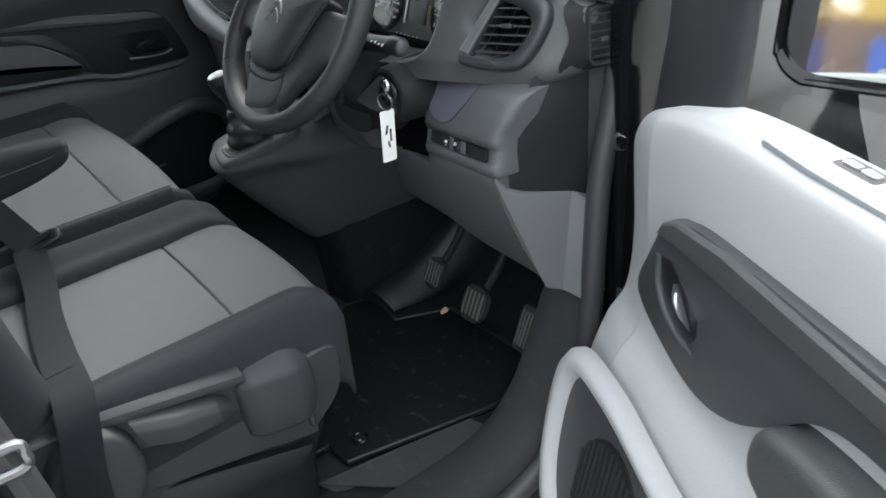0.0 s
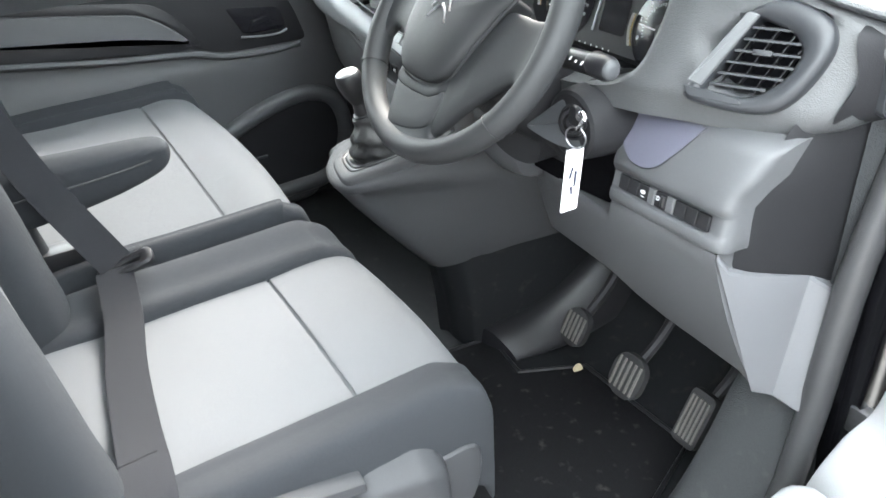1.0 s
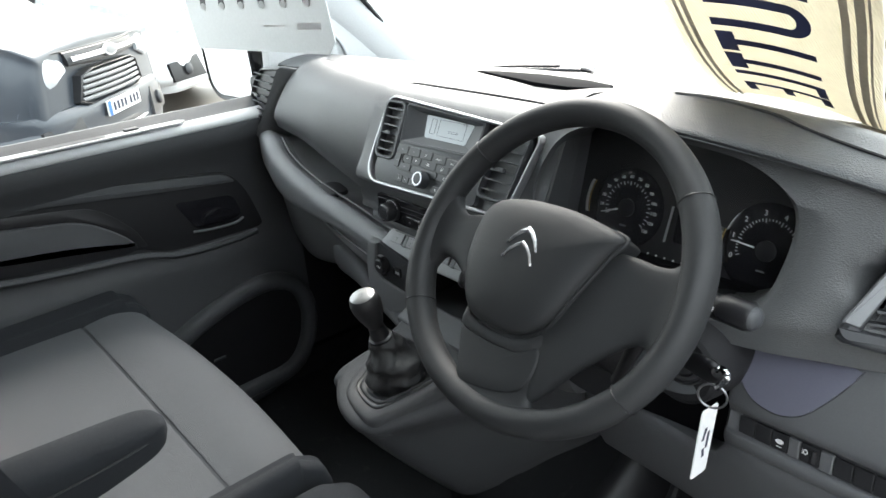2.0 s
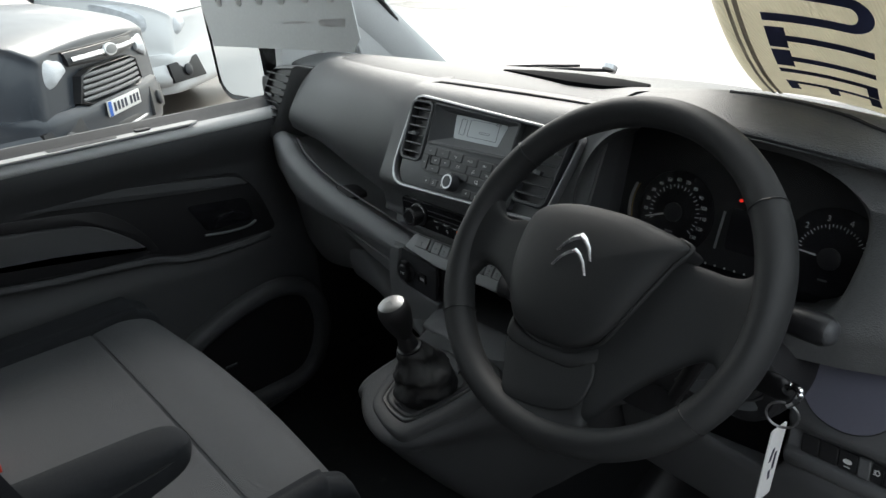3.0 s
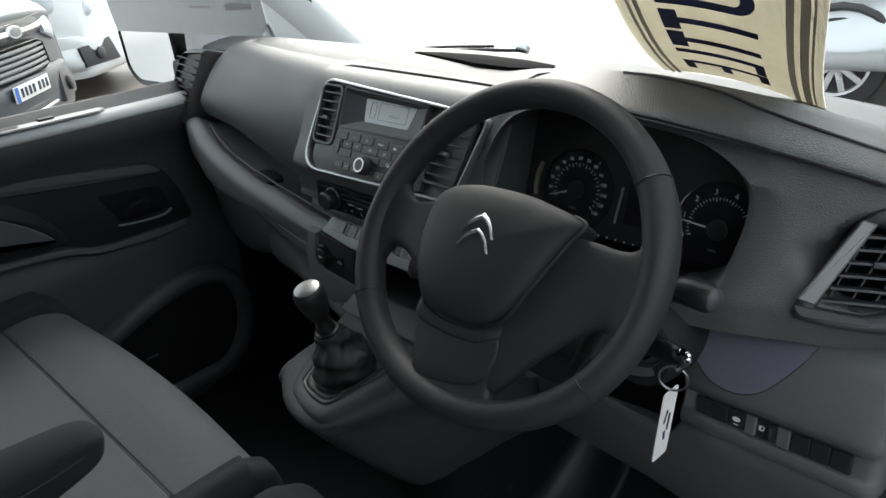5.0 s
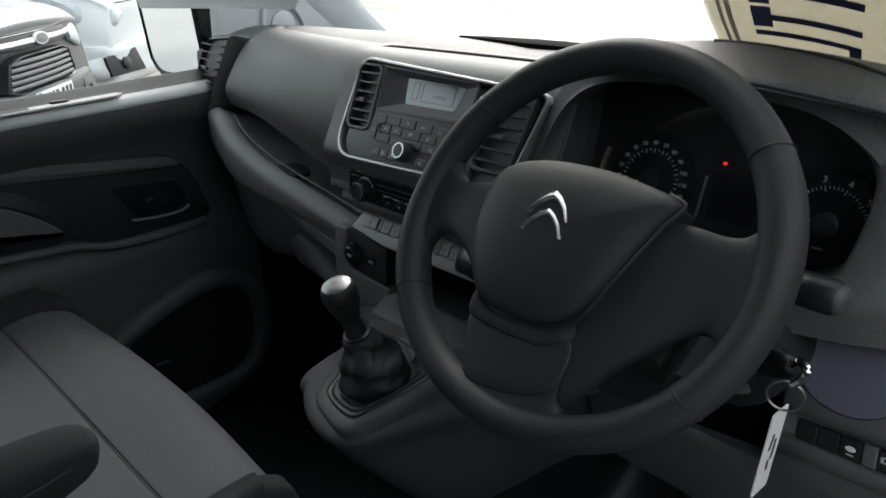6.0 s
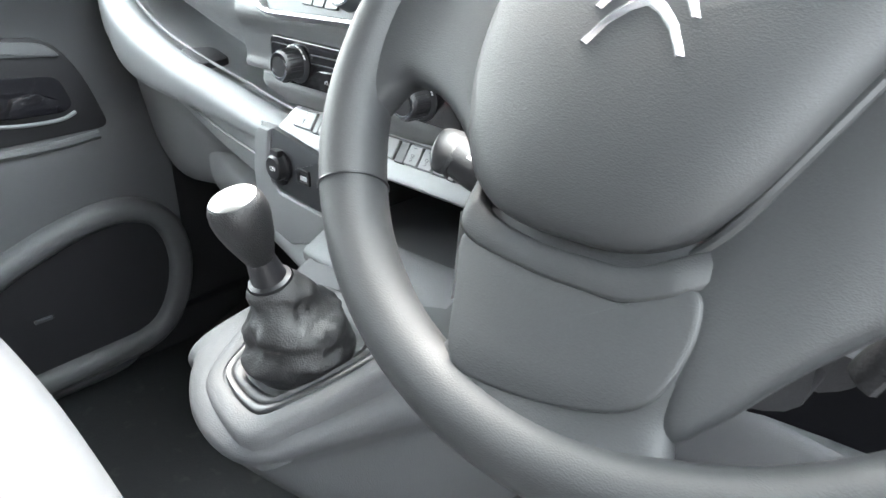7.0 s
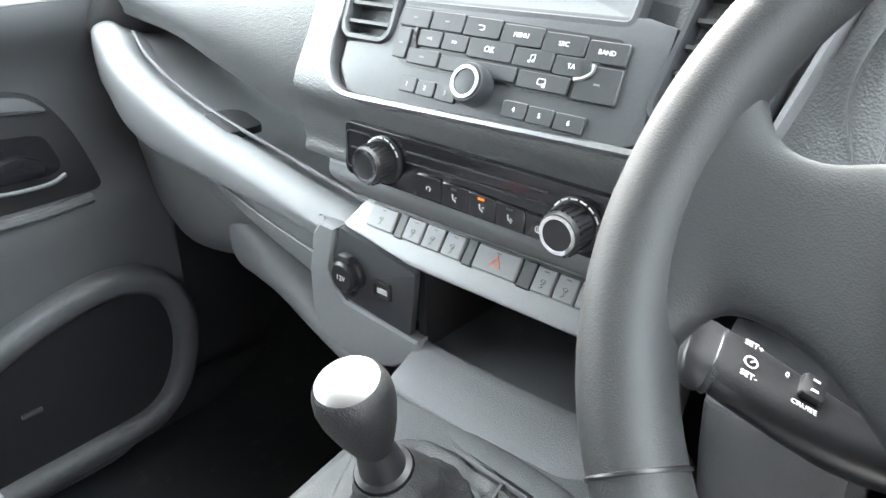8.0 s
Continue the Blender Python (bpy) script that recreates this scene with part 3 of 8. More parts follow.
for cx, cy, w, h in ((-0.036, 0.084, 0.012, 0.024), (0.008, 0.084, 0.062, 0.026), (0.012, 0.08, 0.022, 0.003), (0.036, 0.096, 0.01, 0.003)):
    part("display_bar", ring(rounded(w, h, 0.001, 3, cx, cy), rounded(w - 0.0012, max(h - 0.0012, 0.0003), 0.0004, 3, cx, cy), 0.0004, POD @ at(0, 0, -0.002)), M_CHARCOAL, radio)
RADIO_BUTTONS = [(-0.0815, 0.0375, 0.027, 0.0135, ""), (-0.0525, 0.0375, 0.029, 0.0135, ""), (-0.0225, 0.037, 0.03, 0.0135, "ret"), (0.0095, 0.0355, 0.032, 0.0135, "MENU"), (0.0415, 0.034, 0.031, 0.0135, "SRC"), (0.0715, 0.0325, 0.028, 0.014, "BAND"),
                 (-0.0885, 0.019, 0.013, 0.022, ""), (-0.064, 0.0245, 0.021, 0.012, "<<"), (-0.0415, 0.0245, 0.022, 0.012, ">>"), (-0.0115, 0.0235, 0.037, 0.0135, "OK"), (0.0225, 0.0225, 0.03, 0.0125, "note"), (0.051, 0.0215, 0.026, 0.0125, "TA"),
                 (-0.066, 0.0115, 0.029, 0.0115, ""), (-0.018, 0.0105, 0.064, 0.0105, ""), (0.034, 0.0095, 0.038, 0.0115, "phone"), (0.071, 0.0135, 0.03, 0.022, ""),
                 (-0.0725, -0.0085, 0.0165, 0.0115, "1"), (-0.0555, -0.009, 0.0165, 0.0115, "2"), (-0.037, -0.0095, 0.0185, 0.0115, "3"), (0.02, -0.0105, 0.019, 0.0115, "4"), (0.0395, -0.011, 0.0195, 0.0115, "5"), (0.0605, -0.0115, 0.0215, 0.0115, "6")]
part("key_recess", prism(fillet([(-0.0965, 0.0455, 0.006), (0.082, 0.0415, 0.008), (0.0865, 0.022, 0.01), (0.072, 0.0015, 0.012), (0.01, 0.003, 0.002), (-0.084, 0.004, 0.006), (-0.0965, 0.012, 0.006)]), 0.0006, POD @ at(0, 0, 0.006)), M_BLACK, radio)
part("corner_light", tube([POD @ Vector(p) for p in ((-0.0775, 0.032, 0.0075), (-0.0785, 0.024, 0.0075), (-0.0735, 0.017, 0.0075))], 0.0013, 6, 8), M_BLACK, radio)
part("corner_light", tube([POD @ Vector(p) for p in ((0.0665, 0.0245, 0.009), (0.066, 0.0195, 0.009), (0.0605, 0.0155, 0.009), (0.0555, 0.0145, 0.009))], 0.0013, 6, 10), M_SATIN, radio, "bright curved accent")
for cx, cy, w, h, s in RADIO_BUTTONS:
    k = part("button", prism(rounded(w - 0.0007, h - 0.0007, 0.0016, 4), 0.003, POD @ at(cx, cy, 0.0055), 0.0006, 1), M_KEY, radio)
    up = POD @ at(cx, cy, 0.0087)
    if s == "ret":
        part("symbol", tube([up @ Vector(p) for p in ((-0.003, 0.0012, 0), (0.0018, 0.0012, 0), (0.0024, -0.0004, 0), (0.0015, -0.0016, 0), (-0.001, -0.0016, 0))], 0.0003, 5), M_WHITE, radio)
    elif s == "note":
        part("symbol", join(tube([up @ Vector(p) for p in ((-0.0012, -0.002, 0), (-0.0012, 0.002, 0), (0.0018, 0.0026, 0), (0.0018, -0.0014, 0))], 0.0003, 5), prism(oval(0.001, 0.0008, 8, -0.0019, -0.002), 0.0003, up), prism(oval(0.001, 0.0008, 8, 0.0011, -0.0014), 0.0003, up)), M_WHITE, radio)
    elif s == "phone":
        part("symbol", join(ring(rounded(0.006, 0.004, 0.0008, 3), rounded(0.005, 0.003, 0.0005, 3), 0.0003, up), box((0.001, -0.0034, 0), (0.0032, -0.001, 0.0003), m=up)), M_WHITE, radio)
    elif s:
        write(s, 0.0042 if len(s) > 2 else (0.006 if s == "OK" else 0.0045), up, M_WHITE, radio)
    else:
        part("symbol", box((-0.002, -0.0006, 0), (0.002, 0.0006, 0.0003), m=POD @ at(cx, cy, 0.0085)), M_KEYMARK, radio)
KN = POD @ at(-0.0145, -0.001, 0.005)
part("knob", lathe([(0.0135, 0), (0.0135, 0.012), (0.0125, 0.0145), (0.0105, 0.015)], KN), M_DARKSMOOTH, radio, "round black volume knob")
part("knob_ring", lathe([(0.0108, 0.0145), (0.0108, 0.0158), (0.0086, 0.0158), (0.0086, 0.0145)], KN), M_SATIN, radio)

# heater controls
HEAT = facing((0.035, 0.203, 1.168), (1, 0, 0), (0, 0.02, 1))
heater = part("heater_panel", prism(fillet([(-0.14, 0.0235, 0.006), (0.118, 0.0195, 0.006), (0.12, -0.0245, 0.008), (-0.06, -0.0205, 0.01), (-0.142, -0.0195, 0.008)]), 0.006, HEAT, 0.0015), M_GLOSSBLACK, dash, "black heater control panel with two knobs")
for cx, cy in ((-0.0965, 0.001), (0.0725, -0.0035)):
    m = HEAT @ at(cx, cy, 0.005)
    part("collar", lathe([(0.0185, 0), (0.0185, 0.003), (0.0165, 0.0045)], m), M_BLACK, heater)
    part("knob", lathe([(0.0155, 0.003), (0.015, 0.006), (0.0145, 0.02), (0.0132, 0.0225)], m), M_BLACK, heater, "black rotary knob with a chrome ring")
    part("knob_ring", lathe([(0.0128, 0.0212), (0.0128, 0.0235), (0.0102, 0.0235), (0.0102, 0.0212)], m), M_CHROME, heater)
    for i in range(24):
        part("knurl", box((-0.0006, 0.0142, 0.0065), (0.0006, 0.0156, 0.0195), m=m @ Matrix.Rotation(i * math.pi / 12, 4, "Z")), M_BLACK, heater)
    for a in (-62, -40, -18, 4, 26, 48, 70):
        part("mark", box((-0.0024, 0.0172, 0.0043), (0.0024, 0.0182, 0.0048), m=m @ Matrix.Rotation(radians(a), 4, "Z")), M_WHITE if a < 60 else M_CHROME, heater)
part("rib", box((-0.074, 0.0115, 0.006), (0.05, 0.0127, 0.0068), m=HEAT), M_DARKSMOOTH, heater)
part("rib", box((-0.074, 0.0035, 0.006), (0.05, 0.0045, 0.0068), m=HEAT), M_DARKSMOOTH, heater)
part("rib", box((-0.134, 0.003, 0.006), (-0.116, 0.004, 0.0066), m=HEAT), M_DARKSMOOTH, heater)
part("rib", ring(rounded(0.03, 0.03, 0.004, 4, -0.124, 0.002), rounded(0.0286, 0.0286, 0.0035, 4, -0.124, 0.002), 0.0068, HEAT), M_DARKSMOOTH, heater)
for i in range(5):
    cx, cy = -0.0505 + i * 0.0243, -0.0095 - i * 0.0009
    k = part("button", prism(rounded(0.0236, 0.017, 0.001, 3), 0.0025, HEAT @ at(cx, cy, 0.0055), 0.0006, 1), M_GLOSSBLACK, heater)
    up = HEAT @ at(cx, cy - 0.001, 0.0083)
    if i == 0:
        sym = tube([up @ Vector(p) for p in ((-0.002, -0.001, 0), (-0.0016, 0.0014, 0), (0.0008, 0.002, 0), (0.002, 0.0004, 0), (0.0008, -0.0014, 0))], 0.00035, 5)
    elif i == 4:
        sym = join(ring(rounded(0.0062, 0.0046, 0.001, 3), rounded(0.0054, 0.0038, 0.0008, 3), 0.0003, up), *[tube([up @ Vector((x, -0.0014, 0)), up @ Vector((x, 0.0014, 0))], 0.0003, 5) for x in (-0.0014, 0, 0.0014)])
    else:
        sym = join(prism(oval(0.0008, 0.0008, 8, -0.0012, 0.0022), 0.0003, up), tube([up @ Vector(p) for p in ((-0.0012, 0.0012, 0), (-0.0008, -0.001, 0), (0.001, -0.0012, 0), (0.0014, -0.0026, 0))], 0.0005, 5), tube([up @ Vector((0.0026, 0.001 - 0.002 * (i == 3), 0)), up @ Vector((0.0006, 0.0006, 0))], 0.0003, 5))
    part("symbol", sym, M_WHITE, heater)
    if i in (1, 2, 3, 4):
        part("button_light", box((-0.0026, -0.0008, 0), (0.0026, 0.0008, 0.0005), m=HEAT @ at(cx, cy + 0.0058, 0.0082)), M_ORANGE if i == 2 else M_DARKSMOOTH, heater, "glowing orange indicator light" if i == 2 else "")

# grey centre stack below: band, switch row, socket panel, open cubby
sec = []
for x, o in ((-0.148, 0.012), (-0.14, 0.002), (-0.12, 0.0), (0.04, -0.002), (0.15, 0.0), (0.165, 0.006), (0.171, 0.03)):
    sec.append([(x, 0.30, 1.156), (x, 0.218 + o, 1.152), (x, 0.2065 + o, 1.144), (x, 0.2085 + o, 1.134), (x, 0.225 + o, 1.119), (x, 0.24 + o, 1.108), (x, 0.28, 1.10), (x, 0.31, 1.11)])
part("band", loft(sec, 36, 16), M_GREYLIGHT, dash, "grey grained plastic band")
ROW = facing((0.0, 0.222, 1.088), (1, 0, 0), (0, 0.6, 0.8))
switches = part("switch_panel", prism(fillet([(-0.122, 0.03, 0.014), (0.163, 0.0265, 0.006), (0.168, -0.018, 0.006), (-0.145, -0.0155, 0.012)], 6), 0.008, ROW @ at(0, 0, -0.004), 0.003), M_GREYSMOOTH, dash, "grey switch strip")
part("slot", prism(fillet([(-0.1135, 0.0245, 0.002), (0.159, 0.0215, 0.002), (0.162, -0.0005, 0.002), (-0.111, 0.003, 0.002)]), 0.0006, ROW @ at(0, 0, 0.004)), M_BLACK, switches)
x = -0.111
for w, k in ((0.032, "key"), (0.0095, "gap"), (0.0205, "key"), (0.0205, "key"), (0.0205, "key"), (0.0105, "gap"), (0.041, "hazard"), (0.0125, "gap"), (0.018, "key"), (0.018, "key"), (0.018, "key"), (0.0085, "gap"), (0.033, "key")):
    m = ROW @ at(x + w / 2, 0.0122 - 0.011 * (x + 0.11), 0.0035)
    if k == "gap":
        part("divider", prism(rounded(w - 0.0006, 0.0215, 0.001, 3), 0.0035, m, 0.001, 1), M_DARKSMOOTH, switches)
    else:
        part("button", prism(rounded(w - 0.0009, 0.0195, 0.0015, 3), 0.005, m, 0.001, 1), M_BUTTON, switches)
        part("button_mark", box((-0.002, 0.0062, 0.005), (0.002, 0.007, 0.0053), m=m), M_DARKSMOOTH, switches)
        if k == "hazard":
            part("triangle", ring([(0.0062 * math.cos(a), 0.0062 * math.sin(a) - 0.001) for a in (math.pi / 2, math.pi * 7 / 6, math.pi * 11 / 6)], [(0.0034 * math.cos(a), 0.0034 * math.sin(a) - 0.001) for a in (math.pi / 2, math.pi * 7 / 6, math.pi * 11 / 6)], 0.0006, m @ at(0, 0, 0.005)), mat("faded red print", (0.55, 0.16, 0.12), 0.5), switches, "red warning triangle")
        else:
            up = m @ at(0, -0.003, 0.0052)
            part("symbol", join(tube([up @ Vector(p) for p in ((-0.0016, -0.003, 0), (0.0012, -0.0018, 0), (-0.001, -0.0004, 0), (0.0014, 0.001, 0))], 0.00035, 5), ring(oval(0.0022, 0.0014, 10, 0, 0.0024), oval(0.0016, 0.0009, 10, 0, 0.0024), 0.0003, up)), M_DARKSMOOTH, switches)
    x += w + 0.0006

SOCK = facing((-0.101, 0.2105, 1.045), (1, 0, 0), (0, 0.0, 1))
sockets = part("socket_panel", prism(fillet([(-0.03, 0.046, 0.004), (-0.0425, 0.0, 0.02), (-0.034, -0.0235, 0.014), (0.052, -0.0335, 0.004), (0.0605, 0.03, 0.003)]), 0.006, SOCK, 0.003), M_DARKSMOOTH, dash, "dark grey panel with power socket")
m = SOCK @ at(-0.0155, 0.006, 0.006)
part("power_socket", lathe([(0.0165, 0), (0.0165, 0.004), (0.0145, 0.006), (0.0145, 0.012), (0.012, 0.014)], m), M_BLACK, sockets, "round black capped power socket")
part("socket_tab", box((-0.0075, 0.012, 0.002), (0.0075, 0.02, 0.011), 0.003, m=m), M_BLACK, sockets)
write("12V", 0.007, m @ at(0, 0, 0.0142), M_WHITE, sockets)
part("lower_trim", prism([(-0.155, 1.089), (-0.166, 1.076), (-0.1755, 1.035), (-0.1755, 0.99), (-0.162, 0.968), (-0.115, 0.957), (-0.07, 0.972), (-0.038, 0.996), (-0.04, 1.0115), (-0.066, 1.0135), (-0.128, 1.018), (-0.139, 1.028), (-0.1455, 1.046), (-0.1345, 1.088)], 0.014, facing((0, 0.2165, 0), (1, 0, 0), (0, 0, 1)), 0.0055, 3), M_GREYLIGHT, dash, "grey grained frame round the socket panel")
part("socket_hinge", box((-0.006, -0.02, 0), (0.006, -0.013, 0.008), 0.002, m=m), M_BLACK, sockets)
m = SOCK @ at(0.0215, 0.002, 0.006)
part("usb_port", ring(rounded(0.022, 0.017, 0.002, 4), rounded(0.015, 0.010, 0.001, 4), 0.003, m, 0.0005), M_BLACK, sockets)
part("usb_tongue", box((-0.006, -0.004, -0.001), (0.006, 0.0005, 0.0012), m=m), M_PALELIT, sockets)
# black walls give the cubby its inner shadow by colour
part("cubby", join(box((-0.04, 0.22, 0.985), (0.15, 0.40, 0.992)), box((-0.04, 0.39, 0.985), (0.15, 0.40, 1.08)), box((-0.048, 0.215, 0.985), (-0.04, 0.40, 1.08)), box((0.146, 0.222, 0.985), (0.154, 0.40, 1.08)), box((-0.04, 0.22, 1.072), (0.15, 0.40, 1.078))), M_MATTBLACK, dash, "open storage cubby, its inner shadow painted black")
# side cheeks of the stack
part("cheek", loft([[(-0.176, 0.24, z), (-0.172, 0.222, z), (-0.155, 0.217, z), (-0.14, 0.22, z), (-0.14, 0.42, z), (-0.176, 0.42, z)] for z in (0.985, 1.01, 1.05, 1.085)], 24, 8), M_GREYLIGHT, dash)
part("cheek", loft([[(0.152 + o, 0.206, z), (0.156 + o, 0.2, z), (0.17 + o, 0.1975, z), (0.176 + o, 0.202, z), (0.178 + o, 0.42, z), (0.154 + o, 0.42, z)] for z, o in ((0.985, -0.008), (1.01, -0.003), (1.05, 0.002), (1.082, 0.006))], 24, 8), M_GREYLIGHT, dash, "light grey cheek of the centre stack")
# near-black box in place of the shade beside the stack
part("gap", box((0.172, 0.24, 0.95), (0.21, 0.26, 1.12)), M_SHADEFILL, dash)
sec = []
for x, o in ((0.199, 0.02), (0.2015, 0.004), (0.207, 0.0), (0.24, 0.0), (0.27, 0.003), (0.285, 0.012), (0.29, 0.04)):
    sec.append([(x, 0.26, 1.118), (x, 0.225 + o, 1.112), (x, 0.208 + o, 1.095), (x, 0.2 + o, 1.0765), (x, 0.2025 + o, 1.0745), (x, 0.1985 + o, 1.0725), (x, 0.204 + o, 1.03), (x, 0.217 + o, 0.98), (x, 0.24 + o, 0.94), (x, 0.3, 0.93)])
part("column_side_panel", loft_fine(sec), M_GREY, dash, "grey panel between centre stack and column", sharp=40)

# passenger side: tray, grey rim, lower panel with the open shelf
TR = [(-0.74, 0.3, 1.19, 0.075), (-0.66, 0.262, 1.193, 0.085), (-0.6, 0.241, 1.19, 0.088), (-0.555, 0.23, 1.168, 0.085), (-0.5, 0.223, 1.151, 0.078), (-0.44, 0.221, 1.134, 0.066), (-0.37, 0.22, 1.119, 0.054), (-0.28, 0.22, 1.104, 0.044), (-0.19, 0.216, 1.091, 0.034), (-0.14, 0.214, 1.087, 0.03)]
sec = []
for x, y, z, d in TR:
    sec.append([(x, y + 0.045, z - 0.006), (x, y + 0.03, z + 0.003), (x, y + 0.014, z + 0.001), (x, y + 0.002, z - 0.01), (x, y, z - d * 0.5), (x, y + 0.004, z - d * 0.85), (x, y + 0.02, z - d), (x, y + 0.06, z - d), (x, y + 0.08, z - 0.03)])
part("tray_rim", loft(sec, 36, 50), M_GREYLIGHT, dash, "grey rounded rim of the passenger's tray")
sec = [[(x, y + 0.03, z - 0.012), (x, y + 0.14, z - 0.02), (x, y + 0.16, z + 0.05), (x, y + 0.17, z + 0.05), (x, y + 0.17, z - 0.035), (x, y + 0.03, z - 0.03)] for x, y, z, d in TR[1:]]
part("tray", loft(sec, 36, 24), M_GREYLIGHT, dash, "grey open tray")
part("tray_lip", tube([(x + 0.01, y + 0.044, z + 0.0025) for x, y, z, d in TR[2:]], 0.0022, 8, 30), M_GREY, dash)
part("tray_tab", prism(fillet([(-0.03, -0.01, 0.012), (0.03, -0.012, 0.006), (0.034, 0.03, 0.01), (-0.012, 0.03, 0.014)]), 0.009, facing((-0.38, 0.262, 1.117), (1, -0.05, -0.2), (0, 1, 0.1)), 0.003), M_MATTBLACK, dash, "black moulded catch in the tray")
# band under the rim, then the open shelf
sec = []
for x, y, z, g in ((-0.62, 0.285, 1.108, 1.095), (-0.5, 0.268, 1.1, 1.065), (-0.4, 0.262, 1.086, 1.036), (-0.3, 0.25, 1.078, 1.016), (-0.178, 0.24, 1.072, 0.994)):
    sec.append([(x, y - 0.012, z), (x, y - 0.012, z * 0.5 + g * 0.5), (x, y - 0.006, g + 0.006), (x, y + 0.004, g), (x, y + 0.05, g + 0.002), (x, y + 0.05, z)])
part("under_band", loft(sec, 30, 24), M_GREYLIGHT, dash, "grey band under the tray rim")
part("crease", tube([(-0.5, 0.2515, 1.082), (-0.4, 0.246, 1.062), (-0.3, 0.2345, 1.048), (-0.18, 0.224, 1.036)], 0.0016, 6, 20), M_DARKSMOOTH, dash)
sec = []
for x, y, z, lo in ((-0.72, 0.325, 1.12, 0.86), (-0.62, 0.295, 1.12, 0.86), (-0.54, 0.29, 1.11, 0.87), (-0.49, 0.292, 1.09, 0.88), (-0.45, 0.3, 1.06, 0.885), (-0.42, 0.32, 1.04, 0.89)):
    sec.append([(x, y + 0.02, z), (x, y, z - 0.06), (x, y + 0.006, (z + lo) / 2), (x, y + 0.03, lo + 0.03), (x, y + 0.10, lo), (x, y + 0.3, lo - 0.03), (x, y + 0.3, z)])
part("lower_panel", loft(sec, 40, 24), M_GREYLIGHT, dash, "grey lower panel on the passenger's side")
part("shelf", join(box((-0.46, 0.34, 0.91), (-0.178, 0.6, 0.92), 0.003), box((-0.46, 0.55, 0.91), (-0.178, 0.6, 1.1), 0.003), box((-0.46, 0.33, 0.91), (-0.45, 0.6, 1.06), 0.003)), M_BLACK, dash, "dark open shelf")
sec = []
for x, y, z, h in ((-0.47, 0.306, 0.975, 0.09), (-0.42, 0.3, 0.96, 0.075), (-0.36, 0.29, 0.945, 0.06), (-0.28, 0.275, 0.922, 0.045), (-0.2, 0.262, 0.905, 0.038), (-0.165, 0.256, 0.898, 0.036)):
    sec.append([(x, y + 0.05, z), (x, y + 0.02, z + 0.002), (x, y + 0.002, z - 0.008), (x, y, z - h * 0.6), (x, y + 0.02, z - h), (x, y + 0.06, z - h)])
part("shelf_edge", loft(sec, 30, 24), M_GREYLIGHT, dash, "grey rounded edge of the open shelf")

# passenger's end vent
EV = facing((-0.692, 0.306, 1.258), (1, -0.1, 0), (0, 0.3, 0.95))
back = part("air_vent", prism(fillet([(-0.03, 0.068, 0.02), (0.072, 0.076, 0.006), (0.018, -0.05, 0.012), (-0.055, -0.045, 0.03), (-0.062, 0.01, 0.03)]), 0.003, EV), M_BLACK, dash, "black slatted air vent")
for i in range(7):
    y = -0.034 + i * 0.0155
    part("slat", box((-0.058 + 0.1 * max(0, y), y - 0.0012, 0.004), (0.028 + 0.44 * y, y + 0.0012, 0.014), m=EV), M_DARKSMOOTH, back)
part("tab", box((-0.022, 0.008, 0.012), (0.0, 0.014, 0.019), 0.001, m=EV), M_CHARCOAL, back)
pod_o = fillet([(-0.035, 0.078, 0.03), (0.088, 0.088, 0.008), (0.024, -0.062, 0.01), (0.008, -0.088, 0.012), (-0.066, -0.068, 0.02), (-0.074, 0.0, 0.05)], 7)
pod_i = fillet([(-0.03, 0.068, 0.02), (0.074, 0.078, 0.006), (0.018, -0.052, 0.012), (0.006, -0.056, 0.012), (-0.055, -0.047, 0.03), (-0.062, 0.01, 0.03)], 7)
part("vent_pod", grid(bmesh.new(), [[EV @ Vector((x, y, w)) for x, y in o] for o, w in ((pod_o, -0.16), (pod_o, -0.004), (inset(pod_o, 0.002), 0.004), (inset(pod_o, 0.006), 0.009), (pod_i, 0.012), (pod_i, -0.002))], close_u=True), M_DARK, dash, "black surround of the end vent", sharp=50)

# instrument panel ahead of the driver: skin round an opening
def skin_y(x, z):
    return 0.2 + 0.52 * max(0.0, z - 1.2) * 0.75 + 0.55 * max(0.0, x - 0.6) ** 1.3 - 0.03 * max(0, 1 - abs(x - 0.43) / 0.2) + 0.07 * min(1.0, max(0.0, 3.0 * (1 - ((x - 0.715 + 0.35 * (1.254 - z)) / 0.054) ** 2 - ((z - 1.256) / 0.046) ** 2)))


hole = [(0.243, 1.25), (0.248, 1.30), (0.275, 1.335), (0.32, 1.352), (0.4, 1.358), (0.47, 1.354), (0.527, 1.345), (0.568, 1.322), (0.584, 1.295), (0.583, 1.25), (0.570, 1.211), (0.525, 1.186), (0.43, 1.178), (0.3, 1.188)]
edge = [(0.229, 1.24), (0.233, 1.30), (0.255, 1.352), (0.32, 1.376), (0.41, 1.382), (0.50, 1.375), (0.60, 1.352), (0.72, 1.318), (0.82, 1.284), (0.815, 1.23), (0.79, 1.178), (0.64, 1.166), (0.45, 1.158), (0.28, 1.168)]
hs, es = spline([(a, 0, b) for a, b in hole], 96, True), spline([(a, 0, b) for a, b in edge], 96, True)
rows = []
